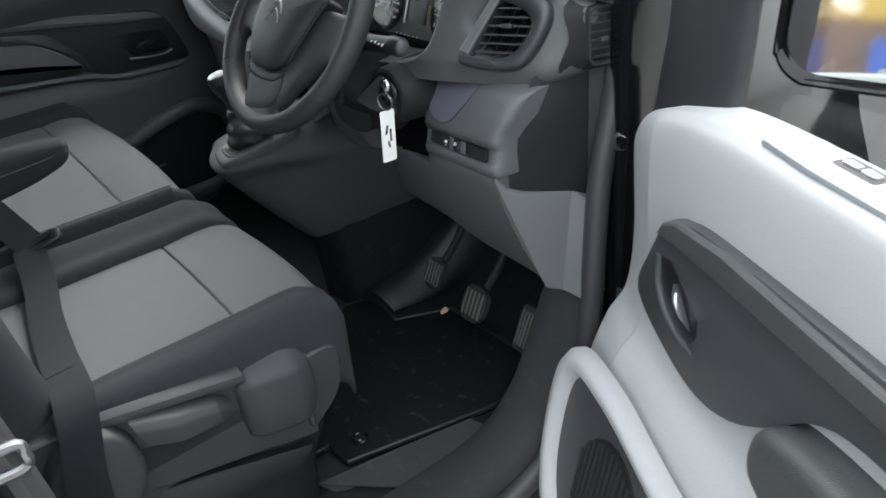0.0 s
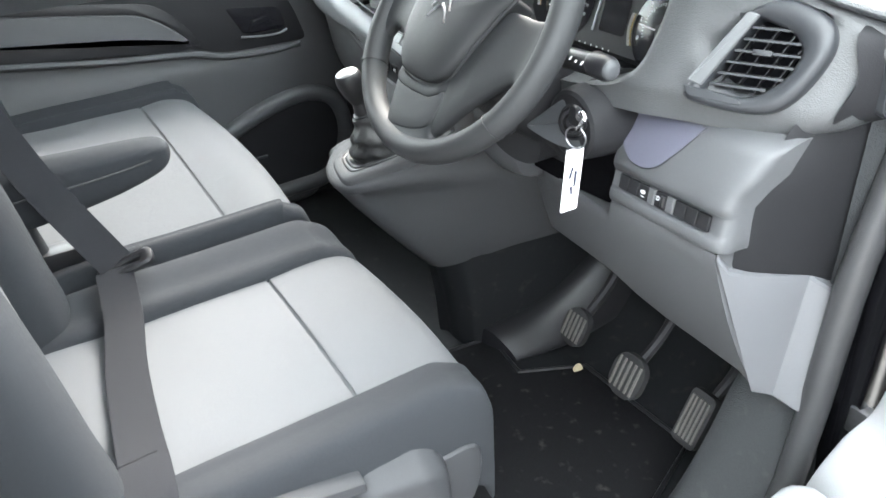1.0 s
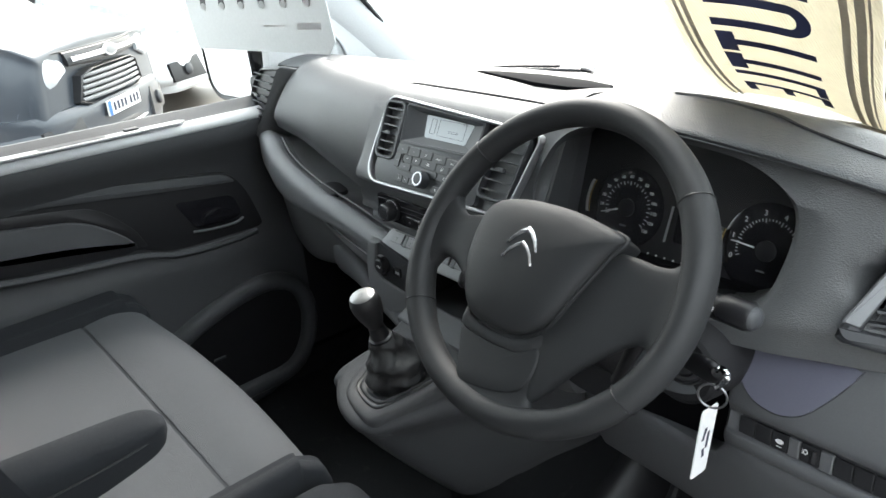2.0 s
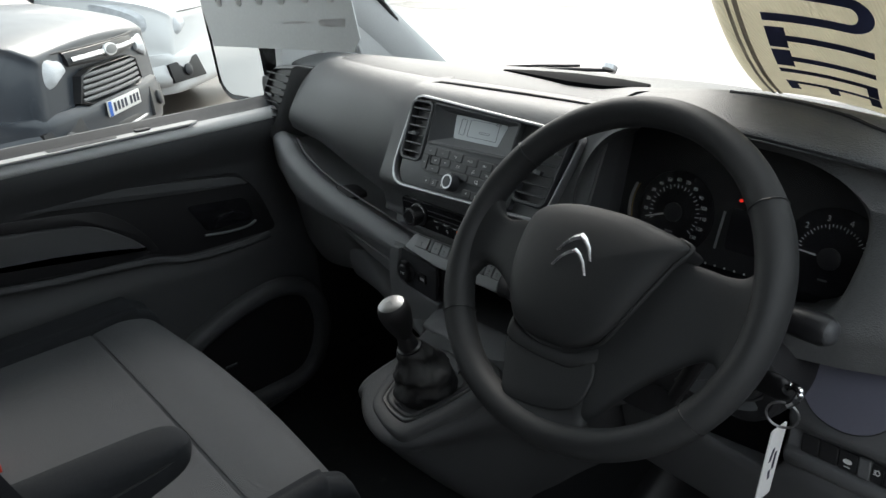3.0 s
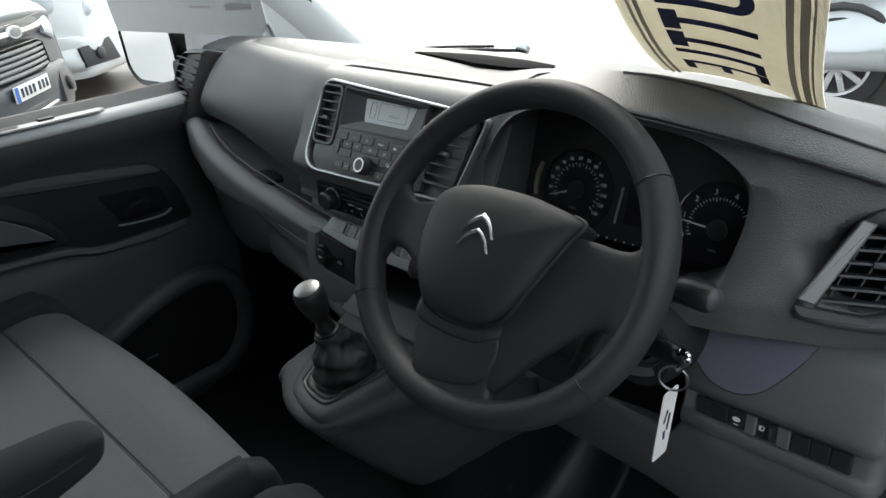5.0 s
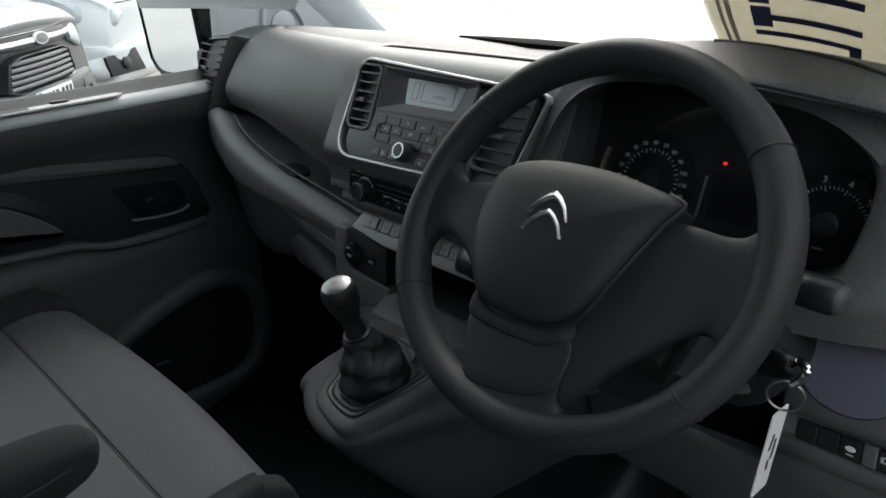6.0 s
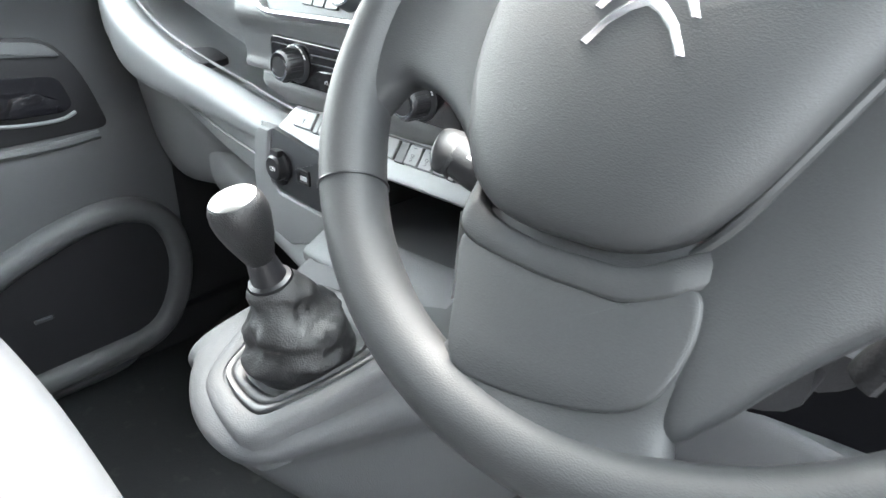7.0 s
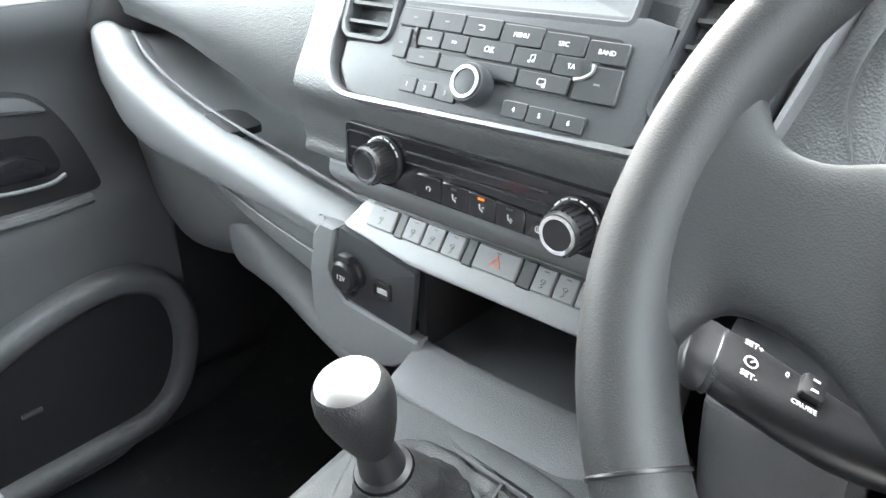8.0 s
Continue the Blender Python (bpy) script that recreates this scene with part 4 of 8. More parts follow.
for f, out, turn in ((0.0, 0.1, 0), (0.0, 0.02, 0), (0.02, 0.004, 0), (0.06, -0.002, 0), (0.2, 0, 0), (0.28, 0, 0), (0.34, 0, 0), (0.38, 0, 0), (0.42, 0, 0), (0.46, 0, 0), (0.5, 0, 0), (0.54, 0, 0), (0.58, 0, 0), (0.62, 0, 0), (0.66, 0, 0), (0.7, 0, 0), (0.74, 0, 0), (0.78, 0, 0), (0.82, 0, 0.0), (0.86, 0, 0.001), (0.9, 0, 0.003), (0.94, 0, 0.008), (0.975, 0, 0.016), (1.0, 0.004, 0.028), (1.01, 0.02, 0.05), (1.0, 0.05, 0.09)):
    row = []
    for a, b in zip(hs, es):
        x, z = a.x + (b.x - a.x) * f, a.z + (b.z - a.z) * f
        row.append((x, skin_y(x, z) + out + turn * min(1.0, max(0.0, (b.x - 0.74) / 0.06)), z))
    rows.append(row)
part("instrument_surround", grid(bmesh.new(), rows, close_u=True), M_DARK, dash, "black grained surround of the instruments", sharp=60)
CL = facing((0.45, 0.297, 1.25), (1, 0, 0), (0, 0.3, 1))
cluster = part("instrument_cluster", prism(rounded(0.42, 0.26, 0.06, 6, -0.03, 0.0), 0.004, CL), M_BLACK, dash, "black instrument cluster with two dials")


def dial(cx, cy, r, labels, start, sweep, needle, small, size, arc):
    """A round gauge: figures outside, graduations inside them, a short pointer and a bright arc beside it."""
    m = CL @ at(cx, cy, 0.004)
    part("dial", lathe([(r + 0.012, 0), (r + 0.012, 0.002), (r + 0.01, 0.003)], m), M_GLOSSBLACK, cluster)
    n = len(labels)
    for i in range((n - 1) * small + 1):
        a = radians(start - sweep * i / ((n - 1) * small))
        long = 0.005 if i % small == 0 else 0.003
        part("mark", box((-0.0004, r - 0.006 - long, 0.004), (0.0004, r - 0.006, 0.0043), m=m @ Matrix.Rotation(a - math.pi / 2, 4, "Z")), M_WHITE, cluster)
    for i, s in enumerate(labels):
        a = radians(start - sweep * i / (n - 1))
        if s:
            write(s, size, m @ at(r * math.cos(a), r * math.sin(a), 0.0043), M_WHITE, cluster, "figure")
    part("needle", hull([[(-0.001, 0.014, 0.005), (0.001, 0.014, 0.005), (0.001, 0.014, 0.0065), (-0.001, 0.014, 0.0065)], [(-0.0005, r, 0.005), (0.0005, r, 0.005), (0.0005, r, 0.006), (-0.0005, r, 0.006)]]), M_WHITE, cluster, "white pointer").matrix_basis = m @ Matrix.Rotation(radians(needle) - math.pi / 2, 4, "Z")
    part("hub", lathe([(0.012, 0.004), (0.012, 0.007), (0.01, 0.008)], m), M_BLACK, cluster)
    part("legend", box((-0.005, -0.001, 0.004), (0.005, 0.001, 0.0043), m=m @ at(-0.002, -0.024)), M_KEYMARK, cluster)
    ra, a0, a1 = arc
    for w, material in ((0.0022, M_SATIN), (0.0007, M_ORANGE2)):
        pts = [(ra * math.cos(radians(a0 + (a1 - a0) * i / 12)) + (0.004 if w < 0.001 else 0), ra * math.sin(radians(a0 + (a1 - a0) * i / 12)), 0.006) for i in range(13)]
        part("arc", tube(pts, w, 6), material, cluster, "bright silver arc").matrix_basis = m


dial(-0.106, -0.012, 0.0405, ["", "10", "20", "30", "40", "50", "60", "70", "80", "90", "100", "110", "120", "130"], 203, 240, 199, 2, 0.0062, (0.064, 156, 196))
dial(0.087, -0.02, 0.043, ["0", "1", "2", "3", "4", "5", "6"], 200, 192, 176, 5, 0.009, (0.058, 166, 208))
part("bar", box((-0.0012, -0.023, 0.004), (0.0012, 0.023, 0.006), m=CL @ at(-0.043, -0.0195) @ Matrix.Rotation(radians(-4), 4, "Z")), M_SATIN, cluster)
part("message_display", prism(rounded(0.05, 0.05, 0.004), 0.001, CL @ at(-0.008, -0.015, 0.004)), M_GLOSSBLACK, cluster)
for cx, cy in ((-0.025, 0.0195), (0.006, 0.018)):
    part("warning_light", prism(oval(0.0026, 0.002, 12), 0.0005, CL @ at(cx, cy, 0.0045)), M_RED, cluster, "red glowing warning light")
for i in range(6):
    part("warning_light", prism(oval(0.0014, 0.0014, 8), 0.0005, CL @ at(-0.064 + i * 0.0125, -0.0625, 0.0045)), M_WHITE, cluster)
part("lens", grid(bmesh.new(), [[CL @ Vector((x, y, 0.02 + 0.008 * (1 - (y / 0.12) ** 2))) for x in (-0.2, -0.1, 0, 0.13)] for y in (-0.08, -0.03, 0.02, 0.07, 0.12)]), M_LENS, cluster).visible_shadow = False

# driver's outer vent
RV = facing((0.7398, 0.2515, 1.2527), (0.93, 0.36, 0.03), (-0.05, 0.4, 1))
vent_o = fillet([(-0.104, -0.052, 0.012), (-0.044, 0.052, 0.02), (-0.008, 0.066, 0.03), (0.04, 0.046, 0.02), (0.05, 0.016, 0.03), (0.026, -0.036, 0.03), (-0.002, -0.06, 0.03), (-0.06, -0.06, 0.03)], 7)
vent_i = fillet([(-0.078, -0.04, 0.004), (-0.036, 0.042, 0.004), (0.002, 0.03, 0.012), (0.018, 0.012, 0.014), (0.008, -0.016, 0.014), (-0.016, -0.039, 0.012), (-0.036, -0.044, 0.006)], 7)
vo, vi = radial(vent_o, 72, -0.03, 0.0), radial(vent_i, 72, -0.03, 0.0)
rows = []
for f, w in ((0.0, -0.03), (0.0, -0.008), (0.05, -0.001), (0.14, 0.0035), (0.4, 0.0055), (0.7, 0.0035), (0.9, 0.0), (1.0, -0.005), (1.0, -0.034)):
    rows.append([RV @ Vector((a[0] + (b[0] - a[0]) * f, a[1] + (b[1] - a[1]) * f, w)) for a, b in zip(vo, vi)])
part("vent_surround", grid(bmesh.new(), rows, close_u=True), M_DARKSMOOTH, dash, "smooth black surround of the outer vent", sharp=50)
bk = part("air_vent", prism(vi, 0.003, RV @ at(0, 0, -0.033)), M_SHADEFILL, dash, "black slatted air vent with a silver strip")
part("silver_strip", prism(fillet([(-0.095, -0.033, 0.002), (-0.046, 0.046, 0.003), (-0.033, 0.043, 0.002), (-0.079, -0.037, 0.002)], 4), 0.006, RV @ at(0, 0, 0.0015), 0.0015, 1), M_STRIP, bk, "satin silver strip")
part("corner_cap", prism(fillet([(-0.098, -0.038, 0.003), (-0.074, -0.041, 0.003), (-0.036, -0.0455, 0.004), (-0.03, -0.053, 0.006), (-0.092, -0.05, 0.006)], 4), 0.003, RV @ at(0, 0, 0.003), 0.001, 1), M_DARKSMOOTH, bk)
for i in range(6):
    y = -0.033 + i * 0.0127
    right = 0.0175 - 0.42 * abs(y - 0.006) if y > -0.03 else -0.012
    part("slat", hull([[(-0.075 + 0.51 * (y + 0.037), y - 0.0012, -0.004), (-0.075 + 0.51 * (y + 0.037), y + 0.0012, -0.004), (-0.075 + 0.51 * (y + 0.037), y + 0.003, -0.014), (-0.075 + 0.51 * (y + 0.037), y + 0.001, -0.014)], [(right, y - 0.0012, -0.004), (right, y + 0.0012, -0.004), (right, y + 0.003, -0.014), (right, y + 0.001, -0.014)]]), M_DARKSMOOTH, bk).matrix_basis = RV
for x in (-0.052, -0.032, -0.012, 0.004):
    part("blade", box((-0.0007, -0.04, -0.03), (0.0007, 0.04, -0.019), m=RV @ at(x, 0.0) @ Matrix.Rotation(radians(-25), 4, "Z")), M_BLACK, bk)
part("tab", box((-0.011, -0.003, -0.005), (0.009, 0.003, 0.002), 0.001, m=RV @ at(-0.022, 0.005)), M_DARKSMOOTH, bk)

# lower driver's panel: purple-grey lid, switch strip, knee panel
def nose(x):
    """How far ahead the nose of the switch block lies, and how much it rises towards the door."""
    return 0.198 - 0.13 * (x - 0.566), 0.1 * (x - 0.65)


sec = []
for x, back in ((0.548, 0.03), (0.5495, 0.006), (0.5545, 0.0), (0.6, 0.0), (0.65, 0.0), (0.7, 0.0), (0.735, 0.0), (0.75, 0.0015), (0.758, 0.006), (0.7615, 0.012), (0.763, 0.02)):
    y, r = nose(x)
    y += back
    in_slot = 0.006 if 0.557 < x < 0.745 else 0.0
    flare = 0.022 * max(0.0, (x - 0.72) / 0.05)
    sec.append([(x + flare * 0.9, y + 0.085, 1.176), (x + flare * 0.9, y + 0.05, 1.172), (x + flare * 0.9, y + 0.03, 1.156 + r), (x + flare * 0.5, y + 0.011, 1.126 + r), (x, y + 0.002, 1.105 + r), (x, y - 0.0015, 1.093 + r), (x, y + 0.0015, 1.084 + r), (x, y + 0.004 + in_slot, 1.081 + r), (x, y - 0.001 + in_slot, 1.058 + r), (x, y - 0.0035, 1.055 + r), (x, y - 0.005, 1.047 + r), (x, y - 0.003, 1.0375 + r), (x, y + 0.012, 1.0365 + r), (x, y + 0.09, 1.04)])
part("knee_block", loft_fine(sec), M_GREY, dash, "grey grained panel with the switch recess", sharp=50)
KNEE = [(0.262, 0.292, 0.95, 0.32, 0.842), (0.3, 0.285, 0.957, 0.302, 0.834), (0.33, 0.268, 0.963, 0.302, 0.832), (0.4, 0.25, 0.971, 0.299, 0.831), (0.47, 0.232, 0.98, 0.295, 0.829), (0.53, 0.2165, 0.989, 0.289, 0.823), (0.553, 0.198, 1.026, 0.288, 0.821), (0.6, 0.191, 1.031, 0.285, 0.819), (0.67, 0.183, 1.038, 0.276, 0.825), (0.735, 0.174, 1.0445, 0.262, 0.834), (0.755, 0.1715, 1.0465, 0.256, 0.829)]
cols = []
for x, yt, zt, yb, zb in KNEE:
    xb = x + 0.026 * max(0.0, (x - 0.7) / 0.055)
    front = [(x + (xb - x) * f, yt + (yb - yt) * (0.55 * f + 0.45 * f * f), zt + (zb - zt) * f) for f in (0.0, 0.03, 0.15, 0.3, 0.45, 0.6, 0.75, 0.9, 0.97, 1.0)]
    cols.append([(x, yt + 0.1, zt - 0.006), (x, yt + 0.012, zt + 0.0005), (x, yt + 0.004, zt)] + front[1:] + [(xb, yb + 0.006, zb - 0.002), (xb, yb + 0.08, zb + 0.01), (x, yt + 0.13, zt - 0.06)])
part("knee_panel", grid(bmesh.new(), cols, close_u=True, caps=True), M_GREY, dash, "grey knee panel below the steering column", sharp=50)
def on_block(x, z, proud):
    """A point on the sloping top of the switch block."""
    y, r = nose(x)
    prof = [(1.093 + r, -0.0015), (1.105 + r, 0.002), (1.126 + r, 0.011), (1.156 + r, 0.03), (1.17, 0.05), (1.2, 0.08)]
    for (a, b), (c, d) in zip(prof, prof[1:]):
        if z <= c:
            return (x, y + b + (d - b) * (z - a) / (c - a) - proud, z - proud * 0.3)


brim = spline([(0.5515, 0, 1.172), (0.5525, 0, 1.15), (0.555, 0, 1.13), (0.564, 0, 1.111), (0.582, 0, 1.0995), (0.61, 0, 1.0975), (0.636, 0, 1.108), (0.656, 0, 1.13), (0.67, 0, 1.15), (0.684, 0, 1.172)], 40)
rows = []
for f, proud in ((0.0, -0.004), (0.0, 0.001), (0.03, 0.0035), (0.2, 0.004), (0.4, 0.004), (0.6, 0.004), (0.8, 0.004), (1.0, 0.004)):
    rows.append([on_block(p.x + (0.6175 - p.x) * f * (0.15 if p.z < 1.16 else 0.0), p.z + (1.174 - p.z) * f, proud) for p in brim])
part("lid", grid(bmesh.new(), rows), M_LID, dash, "smooth purple-grey lid", sharp=50)
part("lid_edge", tube([on_block(p.x, p.z, 0.0005) for p in brim], 0.0013, 6, 40), M_DARKSMOOTH, dash)
SWR = facing((0.652, 0.1905, 1.069), (0.171, -0.0222, 0.017), (0, 0.22, 1))
u = -0.0845
for w, k in ((0.0203, "blank"), (0.0203, "blank"), (0.0203, "lit"), (0.0128, "gap"), (0.0222, "roller"), (0.0142, "gap"), (0.0203, "blank"), (0.0203, "blank"), (0.0203, "blank")):
    m = SWR @ at(u + w / 2, 0)
    if k != "gap":
        sw = part("blank", prism(rounded(w - 0.0012, 0.0195, 0.001, 3), 0.0035, m, 0.0008, 1), M_MATTBLACK, dash, "black blanking plate")
        if k == "lit":
            part("symbol", join(prism(oval(0.0048, 0.0026, 12), 0.0004, m @ at(0, 0.0, 0.0035)), box((-0.003, -0.0062, 0.0035), (0.003, -0.0052, 0.0039), m=m)), M_WHITE, sw)
        if k == "roller":
            part("roller", tube([m @ Vector((0.0045, -0.0065, 0.003)), m @ Vector((0.0045, 0.0065, 0.003))], 0.0035, 10), M_BLACK, sw, "ribbed thumb roller")
            part("symbol", ring(oval(0.0026, 0.003, 12, -0.0045, 0.0015), oval(0.0017, 0.002, 12, -0.0045, 0.0015), 0.0004, m @ at(0, 0, 0.0035)), M_WHITE, sw)
            part("symbol", join(*[box((-0.0085, y, 0.0035), (-0.0068, y + 0.0007, 0.0039), m=m) for y in (-0.001, 0.001, 0.003)]), M_WHITE, sw)
    else:
        part("divider", prism(rounded(w - 0.0006, 0.0205, 0.001, 3), 0.0045, m, 0.0012, 1), M_GREY, dash)
    u += w
part("side_panel", hull([[(0.757, 0.2, 0.985), (0.786, 0.28, 0.98), (0.806, 0.335, 0.972), (0.80, 0.40, 0.972), (0.75, 0.36, 0.975)], [(0.757, 0.2, 1.05), (0.787, 0.28, 1.05), (0.806, 0.335, 1.05), (0.80, 0.40, 1.05), (0.75, 0.35, 1.05)], [(0.76, 0.205, 1.12), (0.788, 0.28, 1.12), (0.806, 0.335, 1.12), (0.80, 0.40, 1.12), (0.75, 0.35, 1.12)], [(0.766, 0.25, 1.19), (0.787, 0.29, 1.19), (0.806, 0.335, 1.19), (0.80, 0.40, 1.19), (0.75, 0.35, 1.19)]], 0.004), M_MATTBLACK, dash, "black grained end panel of the dashboard")
part("end_strip", hull([[(0.808, 0.322, z), (0.826, 0.346, z), (0.82, 0.40, z), (0.80, 0.40, z)] for z in (0.972, 1.21)], 0.003), M_SILL, dash, "black textured strip beside the door seal")
# near-black backing, shade behind the column put in as colour
part("column_shade_back", box((0.3, 0.262, 0.965), (0.556, 0.30, 1.19)), M_SHADEFILL, dash)
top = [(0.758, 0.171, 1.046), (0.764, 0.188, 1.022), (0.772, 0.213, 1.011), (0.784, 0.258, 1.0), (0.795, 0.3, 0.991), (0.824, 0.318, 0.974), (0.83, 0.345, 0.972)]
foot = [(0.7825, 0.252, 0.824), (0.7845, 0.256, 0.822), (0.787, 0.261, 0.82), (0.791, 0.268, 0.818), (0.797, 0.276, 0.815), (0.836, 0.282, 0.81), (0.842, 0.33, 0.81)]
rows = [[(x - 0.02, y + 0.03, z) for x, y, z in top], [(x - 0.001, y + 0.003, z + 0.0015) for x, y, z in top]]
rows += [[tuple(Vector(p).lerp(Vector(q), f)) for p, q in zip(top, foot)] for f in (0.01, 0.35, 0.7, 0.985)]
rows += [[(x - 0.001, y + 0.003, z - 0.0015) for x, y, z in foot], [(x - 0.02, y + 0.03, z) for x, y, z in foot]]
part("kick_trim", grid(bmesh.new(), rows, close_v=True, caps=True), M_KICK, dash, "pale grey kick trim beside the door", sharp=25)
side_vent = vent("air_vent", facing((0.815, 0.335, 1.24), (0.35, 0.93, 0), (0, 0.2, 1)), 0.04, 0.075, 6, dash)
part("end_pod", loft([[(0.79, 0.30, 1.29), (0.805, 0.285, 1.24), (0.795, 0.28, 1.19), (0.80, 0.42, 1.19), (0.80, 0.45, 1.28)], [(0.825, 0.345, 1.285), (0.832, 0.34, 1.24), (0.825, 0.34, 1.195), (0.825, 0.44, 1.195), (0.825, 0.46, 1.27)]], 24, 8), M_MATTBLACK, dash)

# solid near-black block where only shade lies under the column
part("column_shade_block", hull([[(0.386, 0.256, 0.96), (0.54, 0.248, 0.96), (0.54, 0.27, 0.96), (0.386, 0.27, 0.96)], [(0.386, 0.246, 1.03), (0.546, 0.238, 1.03), (0.546, 0.27, 1.03), (0.386, 0.27, 1.03)], [(0.386, 0.246, 1.17), (0.546, 0.24, 1.17), (0.546, 0.27, 1.17), (0.386, 0.27, 1.17)]], 0.004), M_SHADEFILL, dash, "black block that paints the shade under the steering column")


# ---- steering wheel, column, stalks, key ----
WH = facing((0.401, 0.0612, 1.2509), (1, 0, 0), (0, 0.581, 0.814))
wheel = thing("steering_wheel", (0.401, 0.0612, 1.2509), "black grained three-spoke steering wheel with a chrome chevron badge", "steering wheel")


def rim_centre(a):
    """The middle of the rim at an angle: round above, slightly flat below."""
    return Vector((0.1806 * math.cos(a), (0.179 if math.sin(a) > 0 else 0.1638) * math.sin(a), 0))


def rim_ring(a, grow=0.0):
    c, d = rim_centre(a), Vector((math.cos(a), math.sin(a), 0))
    fat = 1 + 0.10 * math.exp(-((math.degrees(a) % 180 - 25) / 20) ** 2) + grow
    return [WH @ (c + d * (0.0158 * fat * math.cos(b)) + Vector((0, 0, 0.0182 * fat * math.sin(b)))) for b in (2 * math.pi * j / 20 for j in range(20))]


part("rim", grid(bmesh.new(), [rim_ring(2 * math.pi * i / 112) for i in range(112)], close_u=True, close_v=True), M_WHEEL, wheel, "thick black grained rim")
for a in (37, 143, 213, 327):
    part("seam", tube(rim_ring(radians(a), 0.012), 0.0009, 5, closed=True), M_BLACK, wheel)


def cushion_shape(outline, m, heights, n=64):
    """A domed pad over an outline: rings that shrink inwards, each at its height."""
    o = spline([(x, y, 0) for x, y in outline], n, True)
    c = sum((Vector(p) for p in o), Vector()) / n
    rx, ry = max(abs(p.x - c.x) for p in o), max(abs(p.y - c.y) for p in o)
    rows = []
    for s, h in heights:
        row = []
        for p in o:
            d = p - c
            a = math.atan2(d.y / ry, d.x / rx)
            e = Vector((rx * math.cos(a), ry * math.sin(a), 0)) * 0.9
            row.append(m @ (c + d.lerp(e, max(0, 1 - s)) * s + Vector((0, 0, h))))
        rows.append(row)
    return grid(bmesh.new(), rows, close_u=True, caps=True)


full = [(-0.018, 0.066), (0.03, 0.066), (0.06, 0.062), (0.085, 0.0575), (0.0975, 0.0515), (0.094, 0.043), (0.086, 0.031), (0.073, 0.002), (0.058, -0.034), (0.041, -0.06), (0.018, -0.0755), (-0.012, -0.079), (-0.04, -0.078), (-0.06, -0.07), (-0.077, -0.05), (-0.088, -0.024), (-0.092, 0.0), (-0.092, 0.025), (-0.087, 0.043), (-0.073, 0.055), (-0.05, 0.062)]
part("airbag_cover", cushion_shape(full, WH @ at(0, 0), [(0.98, -0.02), (0.985, 0.010), (1.0, 0.0135), (0.992, 0.0175), (0.965, 0.021), (0.9, 0.0245), (0.75, 0.029), (0.5, 0.0325), (0.2, 0.034), (0.02, 0.034)], 96), M_WHEEL, wheel, "black padded airbag cover", sharp=50)


def bar_section(along, lo, hi, top, base, swap):
    """A soft-edged cross-section of a spoke, from lo to hi across."""
    c, h = (lo + hi) / 2, (hi - lo) / 2
    out = []
    for i in range(20):
        a = 2 * math.pi * i / 20
        k, w = math.cos(a), math.sin(a)
        k = math.copysign(abs(k) ** 0.55, k)
        w = math.copysign(abs(w) ** 0.7, w)
        across, z = c + h * k, (top + base) / 2 + (top - base) / 2 * w
        out.append(WH @ Vector((across, along, z) if swap else (along, across, z)))
    return out


def spoke(rows, swap):
    return loft([bar_section(a, lo, hi, top, base, swap) for a, lo, hi, top, base in rows], 40, 36)


for side, rows in ((1, ((0.03, -0.115, 0.03, 0.004), (0.05, -0.135, 0.036, 0.008), (0.065, -0.122, 0.038, 0.0088), (0.078, -0.103, 0.04, 0.0095), (0.09, -0.087, 0.041, 0.0098), (0.112, -0.062, 0.041, 0.008), (0.133, -0.043, 0.04, 0.006), (0.15, -0.038, 0.044, 0.006), (0.162, -0.052, 0.06, 0.008), (0.171, -0.076, 0.082, 0.010))),
                   (-1, ((0.03, -0.08, 0.03, 0.004), (0.07, -0.07, 0.036, 0.0085), (0.09, -0.049, 0.036, 0.0095), (0.112, -0.034, 0.034, 0.008), (0.133, -0.027, 0.03, 0.006), (0.15, -0.031, 0.036, 0.006), (0.162, -0.056, 0.056, 0.008), (0.171, -0.078, 0.078, 0.010)))):
    part("spoke", spoke([(side * u, lo, hi, top, -0.016) for u, lo, hi, top in rows], False), M_WHEEL, wheel, "black moulded spoke", sharp=70)
part("lower_spoke", spoke([(v, -h, h, top, -0.016) for v, h, top in ((-0.05, 0.06, 0.004), (-0.075, 0.065, 0.007), (-0.095, 0.066, 0.009), (-0.115, 0.059, 0.009), (-0.13, 0.054, 0.008), (-0.142, 0.058, 0.008), (-0.15, 0.068, 0.009), (-0.155, 0.082, 0.010))], True), M_WHEEL, wheel, "black moulded lower spoke", sharp=70)
part("lower_bezel", cushion_shape([(-0.064, -0.09), (-0.03, -0.094), (0.02, -0.094), (0.044, -0.08), (0.051, -0.1), (0.042, -0.127), (0.012, -0.1405), (-0.03, -0.147), (-0.046, -0.142), (-0.055, -0.12)], WH, [(1.0, 0.002), (1.0, 0.0078), (0.985, 0.0088), (0.95, 0.0094), (0.5, 0.0099), (0.02, 0.01)], 60), M_WHEEL, wheel, "smooth black lower spoke cover", sharp=50)


part("cover_lip", tube([WH @ Vector((x, y, w)) for x, y, w in ((0.083, 0.0575, 0.011), (0.098, 0.053, 0.0125), (0.0965, 0.045, 0.013), (0.088, 0.032, 0.013), (0.075, 0.003, 0.013), (0.063, -0.024, 0.0125), (0.054, -0.043, 0.0105), (0.045, -0.058, 0.007), (0.033, -0.07, 0.002), (0.02, -0.076, -0.006))], 0.0026, 8, 40), M_WHEEL, wheel)


